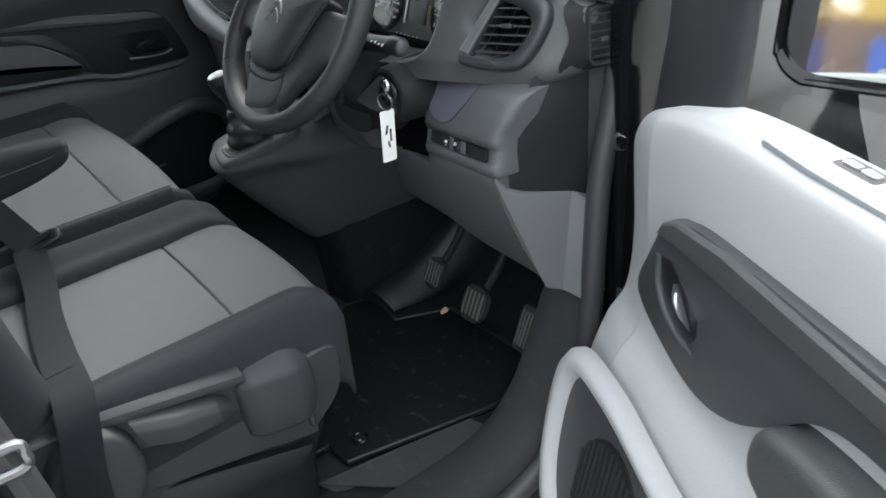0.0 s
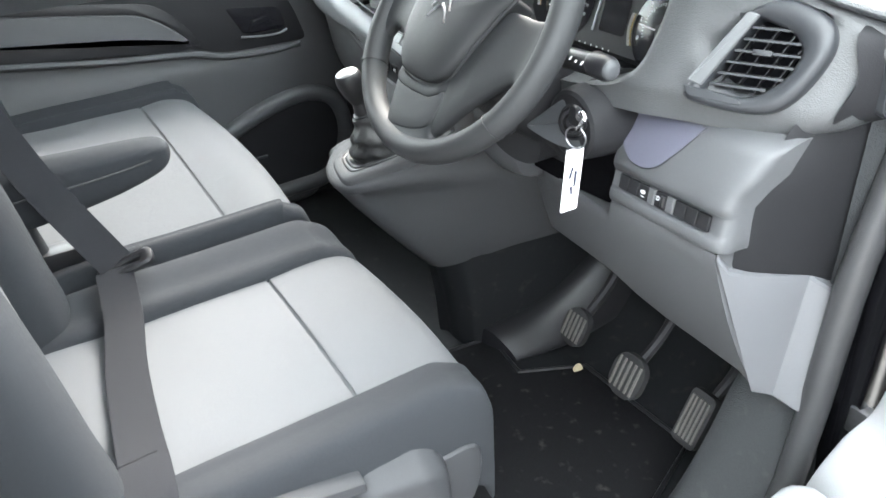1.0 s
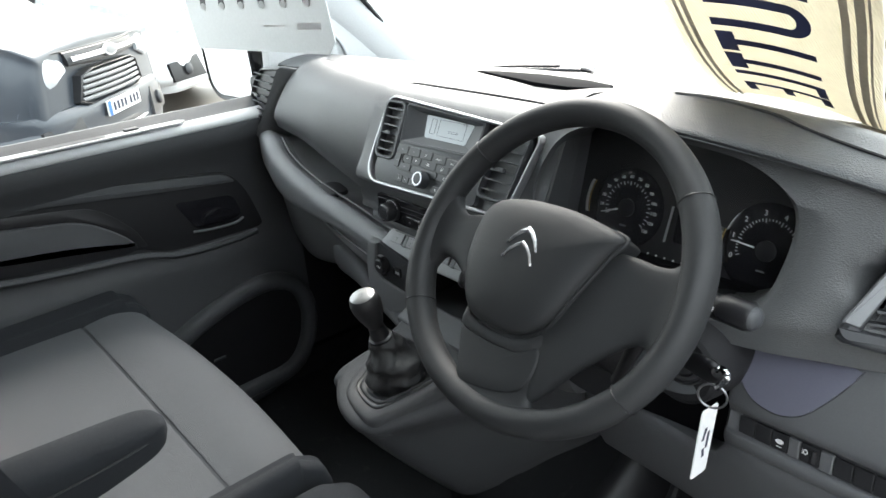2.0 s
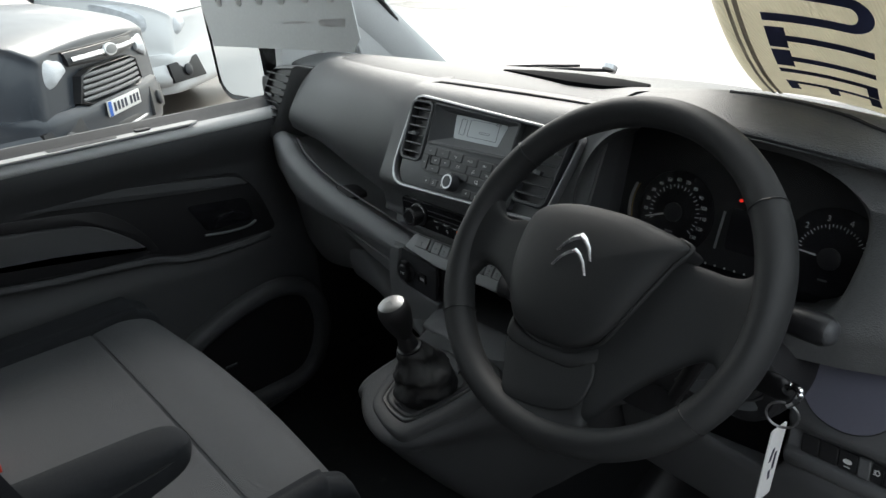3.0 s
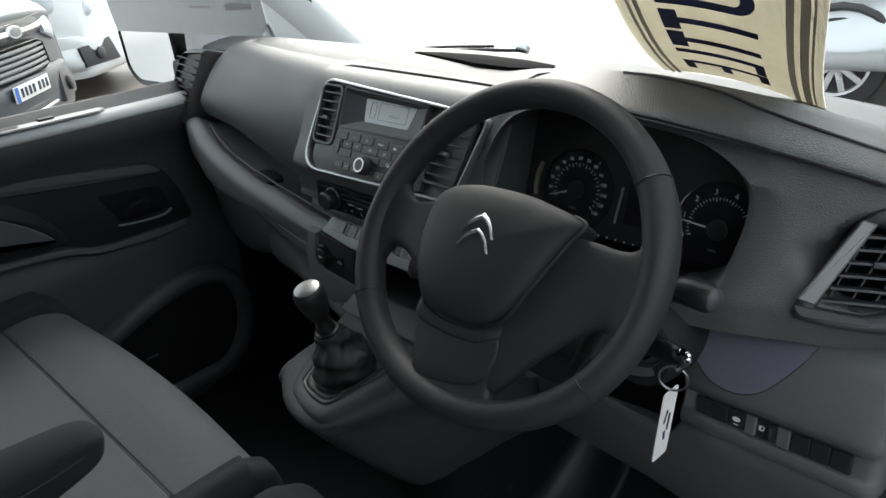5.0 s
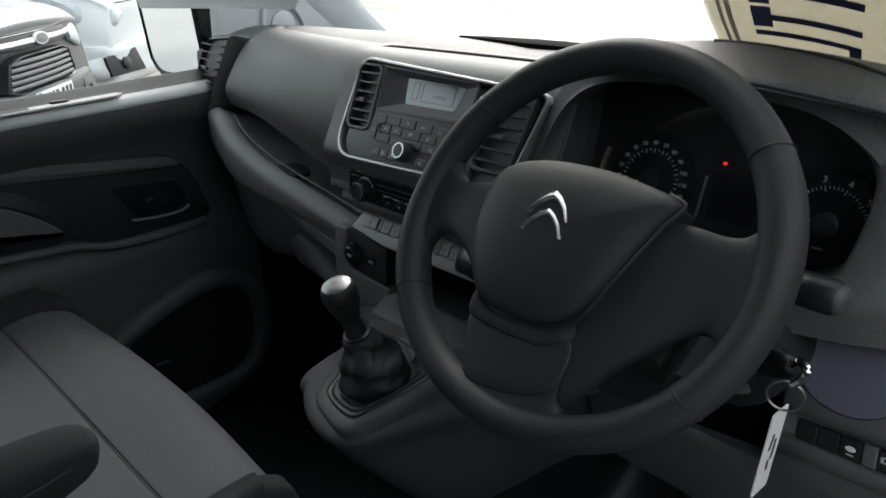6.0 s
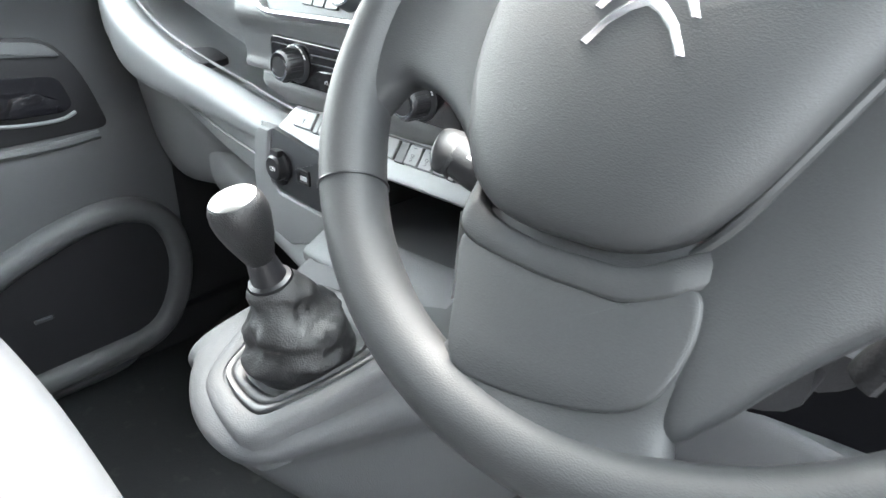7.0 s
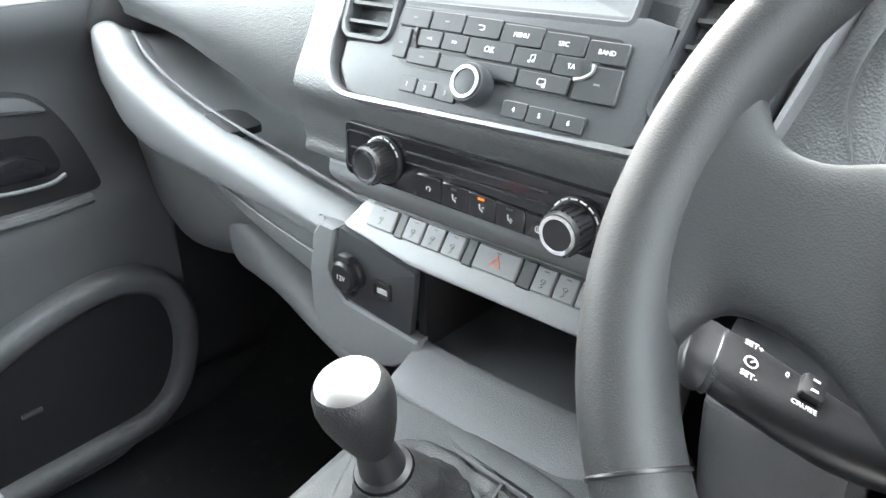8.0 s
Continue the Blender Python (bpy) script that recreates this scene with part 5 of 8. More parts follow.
def along(path, n):
    return spline([(x, y, 0) for x, y in path], n)


inner = along([(-0.07, -0.056), (-0.06, -0.0755), (-0.03, -0.0825), (0.0, -0.082), (0.02, -0.079), (0.042, -0.063), (0.06, -0.036)], 60)
outer = along([(-0.074, -0.06), (-0.065, -0.0895), (-0.03, -0.0955), (0.0, -0.0955), (0.025, -0.092), (0.05, -0.074), (0.066, -0.041)], 60)
part("chin_band", grid(bmesh.new(), [[WH @ (p.lerp(q, f) + Vector((0, 0, w - 0.014 * max(0.0, abs(k / 59 - 0.45) / 0.55 - 0.55) / 0.45))) for k, (p, q) in enumerate(zip(inner, outer))] for f, w in ((0.0, 0.0), (0.0, 0.0095), (0.12, 0.011), (0.5, 0.0116), (0.88, 0.011), (1.0, 0.0098), (1.0, 0.0))]), M_WHEEL, wheel, "narrow band under the airbag cover", sharp=70)


def chevron(m):
    """A slender bright chevron with a raised ridge."""
    outer_edge = [(-0.0235, -0.0245), (-0.0165, -0.012), (-0.008, -0.004), (0.0, 0.0), (0.008, -0.004), (0.0165, -0.012), (0.0235, -0.0245)]
    inner_edge = [(-0.0185, -0.0255), (-0.012, -0.0165), (-0.005, -0.0105), (0.0, -0.0085), (0.005, -0.0105), (0.012, -0.0165), (0.0185, -0.0255)]
    rows = []
    for f, w in ((0.0, 0.0), (0.0, 0.0012), (0.25, 0.003), (0.5, 0.0042), (0.75, 0.003), (1.0, 0.0012), (1.0, 0.0)):
        rows.append([m @ Vector((a[0] + (b[0] - a[0]) * f, a[1] + (b[1] - a[1]) * f, w)) for a, b in zip(outer_edge, inner_edge)])
    return grid(bmesh.new(), rows, close_v=True)


for v in (0.035, 0.0198):
    part("badge", chevron(WH @ at(-0.0065, v, 0.0315)), M_BADGE, wheel, "bright silver chevron", sharp=20)

column = thing("steering_column", (0.39, 0.2, 1.15), "black steering column shroud with ignition lock and control stalks", "steering column")
CO = facing((0.39, 0.11, 1.205), (1, 0, 0), (0, 0.584, 0.812))
part("shroud", loft([[CO @ Vector((x * s, y * s + o, w)) for x, y in rounded(0.15, 0.11, 0.035, 6)] for s, o, w in ((0.72, 0.004, 0.0), (0.95, 0.0, -0.015), (1.05, -0.01, -0.07), (1.08, -0.02, -0.18))], 40, 16), M_MATTBLACK, column, "black plastic shroud")
part("lower_shroud", loft([[(x, y, z) for x, z in ((0.33, 1.06), (0.34, 1.13), (0.39, 1.15), (0.44, 1.13), (0.45, 1.06), (0.39, 1.04))] for y in (0.155, 0.17, 0.26)], 30, 8), M_MATTBLACK, column)
part("lock_housing", loft([[(0.515 + 0.048 * math.cos(a) * s, y, 1.132 + 0.048 * math.sin(a) * s) for a in (2 * math.pi * i / 12 for i in range(12))] for s, y in ((0.86, 0.154), (1.0, 0.164), (1.1, 0.22), (1.1, 0.3))], 36, 10), M_MATTBLACK, column)
LK = facing((0.525, 0.158, 1.14), (1, 0.35, 0), (0, 0.25, 1))
part("lock_plate", prism(fillet([(-0.078, -0.022, 0.01), (-0.05, 0.004, 0.03), (-0.012, 0.037, 0.03), (0.03, 0.03, 0.03), (0.036, -0.012, 0.03), (0.012, -0.038, 0.03), (-0.03, -0.037, 0.03)], 7), 0.008, LK @ at(0, 0, -0.006), 0.004), M_CHARCOAL, column, "grey swept ignition plate")
part("lock_ring", lathe([(0.024, 0), (0.024, 0.006), (0.0215, 0.008), (0.019, 0.006)], LK), M_BLACK, column)
part("lock_barrel", lathe([(0.019, 0.004), (0.019, 0.012), (0.016, 0.015), (0.012, 0.015), (0.011, 0.009)], LK), M_BLACK, column)
part("column_lever", tube([(0.514, 0.085, 1.196), (0.508, 0.082, 1.18), (0.498, 0.079, 1.155), (0.49, 0.079, 1.137)], 0.006, 10, 16, flat=1.5), M_MATTBLACK, column, "dark column lever behind the wheel")
right_stalk = part("stalk", tube([(0.44, 0.15, 1.212), (0.5, 0.147, 1.222), (0.585, 0.136, 1.232)], 0.0115, 14, 12, flat=1.15), M_BLACK, column, "black wiper and light stalk with white symbols")
part("stalk_cap", lathe([(0.0115, -0.024), (0.0148, -0.018), (0.0148, 0.008), (0.0125, 0.013), (0.008, 0.015)], facing((0.594, 0.135, 1.233), (0.1, 1, 0), (0.0, 0.1, 1))), M_BLACK, right_stalk)
part("end_button", lathe([(0.0128, 0.009), (0.0122, 0.014), (0.009, 0.018), (0.004, 0.0195)], facing((0.594, 0.135, 1.233), (0.1, 1, 0), (0.0, 0.1, 1))), M_CHARCOAL, right_stalk, "smooth grey end button")
for i in range(4):
    part("symbol", box((-0.0015, -0.0025, 0), (0.0015, 0.0025 if i % 2 else 0.0005, 0.0006), m=facing((0.532 + 0.012 * i, 0.1292 - 0.0015 * i, 1.2335), (1, -0.12, 0.1), (0, 0.7, 0.7))), M_WHITE, right_stalk)
STK = facing((0.2525, 0.1075, 1.1745), (0.022, 0.0075, -0.0098), (-0.2, 0.95, 0.26))


def stalk_body(rows):
    """A flattened stalk: along its length, half width, and how thick it is below its printed face."""
    return loft([[STK @ Vector((x, hv * math.cos(a) + c, -th + th * math.sin(a) * (0.75 if math.sin(a) > 0 else 1.0))) for a in (2 * math.pi * i / 16 for i in range(16))] for x, hv, th, c in rows], 36, 20)


left_stalk = part("stalk", stalk_body(((-0.014, 0.0165, 0.011, 0.0), (-0.008, 0.0178, 0.0115, 0.0), (0.01, 0.0182, 0.012, -0.001), (0.03, 0.0175, 0.013, -0.002), (0.05, 0.016, 0.014, -0.002), (0.075, 0.013, 0.013, 0.0), (0.1, 0.01, 0.011, 0.003))), M_BLACK, column, "black cruise control stalk", sharp=60)
part("stalk_cap", stalk_body(((-0.0285, 0.006, 0.006, 0.0), (-0.027, 0.0125, 0.009, 0.0), (-0.0235, 0.0175, 0.012, 0.0), (-0.019, 0.0192, 0.0125, 0.0), (-0.0155, 0.0188, 0.0122, 0.0), (-0.0148, 0.017, 0.011, 0.0))), M_BLACK, left_stalk, "smooth black end button")
part("wheel_ring", stalk_body(((-0.0148, 0.0182, 0.0118, 0.0), (-0.0125, 0.0186, 0.0121, 0.0), (-0.0118, 0.018, 0.0118, 0.0))), M_SEATTRIM, left_stalk)
write("SET+", 0.0042, STK @ at(-0.002, 0.0085, -0.0012), M_WHITE, left_stalk)
write("SET-", 0.0042, STK @ at(-0.001, -0.0085, -0.0012), M_WHITE, left_stalk)
write("0", 0.0042, STK @ at(0.0145, 0.003, -0.0012), M_WHITE, left_stalk)
write("CRUISE", 0.0036, STK @ at(0.024, -0.0085, -0.0012), M_WHITE, left_stalk)
part("symbol", join(ring(oval(0.0032, 0.0032, 16), oval(0.0026, 0.0026, 16), 0.0005, STK @ at(-0.001, 0.0, -0.0025)), box((-0.0003, -0.0003, 0), (0.0022, 0.0003, 0.0005), m=STK @ at(-0.001, 0, -0.0025) @ Matrix.Rotation(0.8, 4, "Z"))), M_WHITE, left_stalk)
rocker = part("rocker", prism(rounded(0.0105, 0.0125, 0.002), 0.004, STK @ at(0.026, 0.003, -0.003), 0.0015), M_BLACK, left_stalk, "raised cruise rocker switch")
for y in (-0.0028, 0.0028):
    part("mark", box((-0.0016, y - 0.0006, 0), (0.0016, y + 0.0006, 0.0004), m=STK @ at(0.026, 0.003, 0.0011)), M_WHITE, rocker)

key = thing("ignition_key", (0.515, 0.13, 1.12), "ignition key on a split ring with a white plastic tag", "key")
part("key_head", loft([[Vector((0.53, 0.148, 1.146)).lerp(Vector((0.588, 0.11, 1.178)), f) + Vector((0.35, 0.25, -0.9)).normalized() * (w * math.cos(a)) + Vector((0.55, 0.75, 0.4)).normalized() * (0.0065 * math.sin(a)) for a in (2 * math.pi * i / 12 for i in range(12))] for f, w in ((0.0, 0.006), (0.15, 0.008), (0.3, 0.015), (0.6, 0.0175), (0.9, 0.014), (1.0, 0.006))], 24, 16), M_BLACK, key, "black plastic key head")
part("key_fob", tube([(0.586, 0.11, 1.178), (0.594, 0.105, 1.186), (0.602, 0.102, 1.183), (0.599, 0.102, 1.174), (0.592, 0.103, 1.165)], 0.0034, 8, 18), M_CHROME, key, "bright chrome link")
part("split_ring", tube([(0.588 + 0.0135 * math.cos(a), 0.103 + 0.004 * math.cos(a), 1.153 + 0.0135 * math.sin(a)) for a in (2 * math.pi * i / 24 for i in range(24))], 0.0012, 6, closed=True), M_STEEL, key, "steel split ring")
TG = facing((0.580, 0.106, 1.093), (0.05, 1, 0), (0.11, 0.04, 1))
tag = part("tag", prism(rounded(0.026, 0.09, 0.003, 4), 0.0014, TG @ at(0, 0.0, 0), 0.0004, 1), M_TAG, key, "white plastic key tag with handwriting")
for i, (cx, cy, w) in enumerate(((-0.003, 0.012, 0.016), (0.004, 0.002, 0.022), (0.0, -0.014, 0.012))):
    part("writing_bar", box((-0.0018, -w / 2, 0), (0.0018, w / 2, 0.0003), m=TG @ at(cx, cy, 0.0015) @ Matrix.Rotation(0.2 * (i - 1), 4, "Z")), M_INK, tag)

# ---- gear lever and console ----
console = thing("centre_console", (0.06, 0.2, 0.7), "grey plastic console below the dashboard holding the gear lever", "console")
SEC = [
    (1.0, [(-0.045, 0.235), (-0.015, 0.214), (0.05, 0.21), (0.14, 0.21), (0.178, 0.225), (0.19, 0.32), (0.2, 0.42), (0.05, 0.43), (-0.06, 0.42)]),
    (0.965, [(-0.036, 0.155), (-0.012, 0.112), (0.06, 0.09), (0.155, 0.1), (0.195, 0.165), (0.225, 0.3), (0.27, 0.42), (0.05, 0.43), (-0.065, 0.42)]),
    (0.938, [(-0.045, 0.075), (-0.02, 0.03), (0.05, -0.008), (0.125, -0.008), (0.168, 0.055), (0.23, 0.25), (0.26, 0.42), (0.05, 0.43), (-0.07, 0.42)]),
    (0.90, [(-0.03, 0.075), (-0.012, 0.033), (0.05, 0.004), (0.115, 0.004), (0.152, 0.068), (0.225, 0.25), (0.25, 0.42), (0.05, 0.43), (-0.07, 0.42)]),
    (0.82, [(0.0, 0.11), (0.01, 0.08), (0.06, 0.065), (0.11, 0.06), (0.15, 0.11), (0.205, 0.26), (0.235, 0.42), (0.06, 0.43), (-0.03, 0.42)]),
    (0.74, [(0.02, 0.16), (0.03, 0.135), (0.07, 0.125), (0.11, 0.125), (0.14, 0.16), (0.185, 0.28), (0.22, 0.42), (0.06, 0.43), (0.0, 0.42)]),
    (0.70, [(0.03, 0.19), (0.04, 0.17), (0.07, 0.16), (0.105, 0.16), (0.135, 0.19), (0.175, 0.3), (0.21, 0.42), (0.06, 0.43), (0.01, 0.42)]),
]
part("body", loft([[(x, y, z + max(0, 0.9 - z) * 1.1 * max(0, y - 0.16)) for x, y in o] for z, o in SEC], 54, 44), M_CONSOLE, console, "slate grey grained console body", sharp=50)
GB = facing((0.062, 0.085, 0.962), (1, -0.12, 0.06), (0.1, 1, 0.26))
bez_o = fillet([(-0.106, 0.052, 0.03), (-0.072, -0.016, 0.06), (-0.034, -0.082, 0.03), (0.02, -0.094, 0.05), (0.078, -0.094, 0.02), (0.104, 0.0, 0.06), (0.108, 0.06, 0.03), (0.088, 0.09, 0.03), (-0.07, 0.092, 0.03)], 7)
bez_m = fillet([(-0.082, 0.048, 0.02), (-0.04, -0.03, 0.05), (-0.022, -0.066, 0.016), (0.02, -0.0735, 0.03), (0.062, -0.071, 0.014), (0.082, 0.0, 0.05), (0.086, 0.044, 0.02), (0.066, 0.069, 0.016), (-0.07, 0.069, 0.016)], 7)
bez_i = fillet([(-0.066, 0.044, 0.02), (-0.03, -0.026, 0.05), (-0.018, -0.055, 0.014), (0.02, -0.061, 0.03), (0.05, -0.057, 0.014), (0.066, 0.0, 0.05), (0.073, 0.042, 0.02), (0.056, 0.06, 0.014), (-0.056, 0.061, 0.014)], 7)
bo, bm_, bi = radial(bez_o, 72, 0.0, 0.0), radial(bez_m, 72, 0.0, 0.0), radial(bez_i, 72, 0.0, 0.0)


def on_bezel(o, w):
    return [GB @ Vector((a, b, w)) for a, b in o]


def between(o, p, f):
    return [(a[0] + (b[0] - a[0]) * f, a[1] + (b[1] - a[1]) * f) for a, b in zip(o, p)]


part("bezel", grid(bmesh.new(), [on_bezel(bo, -0.03), on_bezel(bo, -0.002), on_bezel(between(bo, bm_, 0.1), 0.003), on_bezel(between(bo, bm_, 0.3), 0.006), on_bezel(between(bo, bm_, 0.8), 0.0065), on_bezel(between(bo, bm_, 0.97), 0.005), on_bezel(bm_, 0.0), on_bezel(bm_, -0.01)], close_u=True), M_CONSOLE, console, "smooth grey gaiter surround", sharp=50)
part("console_top", loft_fine([[(x, y + 0.048, z + 0.028), (x, y + 0.036, z + 0.021), (x, y + 0.018, z + 0.0125), (x, y, z + 0.004), (x, y + 0.002, z - 0.01), (x, y + 0.05, z)] for x, y, z in ((-0.05, 0.18, 0.98), (-0.045, 0.17, 0.982), (-0.02, 0.166, 0.983), (0.05, 0.164, 0.983), (0.12, 0.166, 0.983), (0.15, 0.172, 0.982), (0.156, 0.185, 0.978))]), M_GREY, console, "grey ledge behind the gear lever", sharp=50)
part("inner_bezel", grid(bmesh.new(), [on_bezel(between(bm_, bi, 0.06), -0.01), on_bezel(between(bm_, bi, 0.06), 0.003), on_bezel(between(bm_, bi, 0.25), 0.0055), on_bezel(between(bm_, bi, 0.6), 0.0045), on_bezel(bi, -0.002), on_bezel(bi, -0.012)], close_u=True), M_BLACK, console, "black inner ring", sharp=60)
part("kick_panel", loft([[(0.02, 0.22, 0.72), (0.05, 0.18, 0.725), (0.12, 0.19, 0.73), (0.165, 0.27, 0.74), (0.2, 0.6, 0.78), (0.0, 0.6, 0.78)], [(0.03, 0.23, 0.62), (0.06, 0.2, 0.62), (0.125, 0.21, 0.62), (0.16, 0.28, 0.62), (0.185, 0.6, 0.66), (0.0, 0.6, 0.66)], [(0.03, 0.235, 0.49), (0.07, 0.21, 0.49), (0.13, 0.22, 0.49), (0.158, 0.28, 0.49), (0.18, 0.6, 0.52), (0.0, 0.6, 0.5)]], 36, 16), M_FLOOR, console, "black lower kick panel")
part("foot_ledge", loft([[(0.14, 0.235, 0.49), (0.15, 0.245, 0.535), (0.2, 0.26, 0.525), (0.235, 0.27, 0.49)], [(0.15, 0.4, 0.5), (0.165, 0.4, 0.575), (0.215, 0.4, 0.57), (0.26, 0.4, 0.5)], [(0.16, 0.6, 0.55), (0.17, 0.6, 0.72), (0.24, 0.6, 0.72), (0.29, 0.6, 0.55)]], 28, 16), M_BLACK, console, "black shiny footrest ledge")

lever = thing("gear_lever", (0.062, 0.08, 0.96), "black gear lever with a satin silver knob cap and leather gaiter", "gear lever")
KNOB_TOP, KNOB_BASE = Vector((0.0615, 0.0405, 1.1105)), Vector((0.066, 0.085, 0.962))
AX = (KNOB_TOP - KNOB_BASE).normalized()
KM = facing(KNOB_TOP - AX * 0.07, (1, 0, 0), AX.cross(Vector((1, 0, 0))))
part("knob", lathe([(0.0105, 0.008), (0.0122, 0.013), (0.0155, 0.022), (0.0195, 0.034), (0.0228, 0.048), (0.0237, 0.057), (0.0227, 0.0645), (0.0205, 0.0692), (0.0188, 0.0708)], KM), M_LEATHER, lever, "black moulded gear knob")
cap = part("cap", lathe([(0.0192, 0.0695), (0.0188, 0.0712), (0.0165, 0.0722), (0.01, 0.0732), (0.003, 0.0736)], KM), M_CAP, lever, "satin silver knob cap with the shift pattern")
for a, b, c, d in ((-0.008, -0.0006, 0.008, 0.0006), (-0.0086, -0.007, -0.0074, 0.007), (-0.0006, -0.007, 0.0006, 0.007), (0.0074, -0.007, 0.0086, 0.001)):
    part("pattern_line", box((a * 0.5, b * 0.5, 0.0728), (c * 0.5, d * 0.5, 0.0739), m=KM), M_STRIP, cap)
part("collar", lathe([(0.0185, -0.0135), (0.0185, -0.0095), (0.015, -0.0075), (0.0135, 0.002), (0.0118, 0.012)], KM), M_BLACK, lever, "black plastic collar")


def gaiter():
    """A leather skirt fixed in the ring, then an upright sleeve with rolling creases up to the collar."""
    n, rows = 72, []
    sleeve = [GB @ Vector((0.024 + 0.038 * math.cos(2 * math.pi * i / n), -0.004 + 0.043 * math.sin(2 * math.pi * i / n), 0.0)) for i in range(n)]
    top = [KM @ Vector((0.0195 * math.cos(2 * math.pi * i / n), 0.0195 * math.sin(2 * math.pi * i / n), -0.0115)) for i in range(n)]
    hem = on_bezel(between(bm_, bi, 0.6), 0.004)
    up = (GB.to_3x3() @ Vector((0, 0, 1))).normalized()
    for f, w in ((0.0, -0.004), (0.0, 0.0), (0.2, 0.004), (0.5, 0.001), (0.8, -0.004), (0.95, -0.004)):
        rows.append([p.lerp(q, f) + up * (w + 0.002 * noise.noise(p * 45)) for p, q in zip(hem, sleeve)])
    base, tip = sum(sleeve, Vector()) / n, sum(top, Vector()) / n
    for j in range(34):
        f = j / 33
        swell = 1 + 0.2 * math.sin(math.pi * min(1, f * 1.25)) * (1 - f)
        row = []
        for i in range(n):
            a = 2 * math.pi * i / n
            p = sleeve[i].lerp(top[i], f)
            g = f ** 1.7
            r = (sleeve[i] - base).lerp(top[i] - tip, g) * swell
            p = base.lerp(tip, f) + r
            fold = 0.003 * math.sin(f * 15 + 1.6 * math.sin(a + 0.5) + 1.1 * math.sin(2 * a)) + 0.0026 * math.sin(3 * a + 6 * f) + 0.0045 * noise.noise(p * 38) + 0.003 * noise.noise(p * 110)
            row.append(p + r.normalized() * fold * math.sin(math.pi * min(1.0, f * 0.97 + 0.03)) ** 0.6)
        rows.append(row)
    return grid(bmesh.new(), rows, close_u=True)


part("gaiter", gaiter(), M_LEATHER, lever, "creased black leather gaiter", sharp=80)
part("gaiter_seam", tube([GB @ Vector((0.03, 0.064, 0.006)), GB @ Vector((0.033, 0.05, 0.006)), GB @ Vector((0.036, 0.042, 0.004))], 0.002, 6, 12), M_BLACK, lever)

# ---- pedals and mat ----
def pedal(name, c, w, h, label, rnd):
    p = thing(name, c, label, "pedal", "pedals in the footwell")
    m = facing(c, (1, 0, 0), (0, 0.45, 0.9))
    part("pad", prism(rounded(w, h, rnd, 6), 0.014, m @ at(0, 0, -0.006), 0.004), M_RUBBER, p, "worn ribbed rubber pad")
    for i in range(5):
        x = -w / 2 + (i + 1) * w / 6
        part("rib", box((x - 0.0022, -h / 2 + 0.012, 0.007), (x + 0.0022, h / 2 - 0.012, 0.011), 0.001, m=m), mat("dusty rubber", (0.1, 0.095, 0.09), 0.85, grain=0.4, scale=200) if i == 0 and name == "clutch_pedal" else bpy.data.materials["dusty rubber"], p)
    part("arm", tube([m @ Vector((0, 0.01, -0.008)), (c[0] + 0.01, c[1] + 0.07, c[2] + 0.08), (c[0] + 0.01, c[1] + 0.13, c[2] + 0.2), (c[0], c[1] + 0.15, c[2] + 0.32)], 0.009, 8, 14), M_MATTBLACK, p, "black steel pedal arm")


pedal("clutch_pedal", (0.354, 0.326, 0.631), 0.062, 0.075, "clutch pedal with a worn oval rubber pad", 0.028)
pedal("brake_pedal", (0.52, 0.302, 0.64), 0.07, 0.08, "brake pedal with a worn oval rubber pad", 0.03)
pedal("accelerator_pedal", (0.641, 0.337, 0.618), 0.05, 0.1, "accelerator pedal with a worn ribbed pad", 0.012)

mat_o = [(0.505, -0.30), (0.525, -0.085), (0.585, -0.08), (0.655, 0.2), (0.66, 0.24), (0.6, 0.38), (0.335, 0.372), (0.275, 0.25), (0.15, 0.265), (0.13, 0.1), (0.14, -0.3)]
fm = thing("floor_mat", (0.4, 0.1, CAB), "black carpet floor mat lying in the driver's footwell", "floor mat")
part("carpet", prism(mat_o, 0.012, Matrix.Translation((0, 0, CAB - 0.011)), 0.004), M_CARPET, fm, "dusty black carpet")
part("binding", tube([(x, y, CAB + 0.001) for x, y in mat_o], 0.005, 8, closed=True), M_BLACK, fm, "stitched black edging")
part("fixing_button", lathe([(0.017, 0), (0.017, 0.004), (0.013, 0.006), (0.01, 0.004), (0.008, 0.007), (0.003, 0.007)], Matrix.Translation((0.55, -0.03, CAB + 0.001)), 20), M_GLOSSBLACK, fm, "round black fixing button")
leaf = thing("dry_leaf", (0.335, 0.353, CAB + 0.003), "small dry scrap lying on the floor mat", "leaf")
part("scrap", loft([[(0.325, 0.35, CAB + 0.003), (0.332, 0.358, CAB + 0.012), (0.345, 0.356, CAB + 0.008), (0.34, 0.346, CAB + 0.003)], [(0.327, 0.345, CAB + 0.002), (0.335, 0.348, CAB + 0.008), (0.342, 0.346, CAB + 0.006), (0.338, 0.34, CAB + 0.002)]], 10, 4), mat("dry straw", (0.5, 0.42, 0.28), 0.9), leaf)


# ---- seats ----
def loft_lin(sections, n, m):
    return loft(sections, n * 2, m)


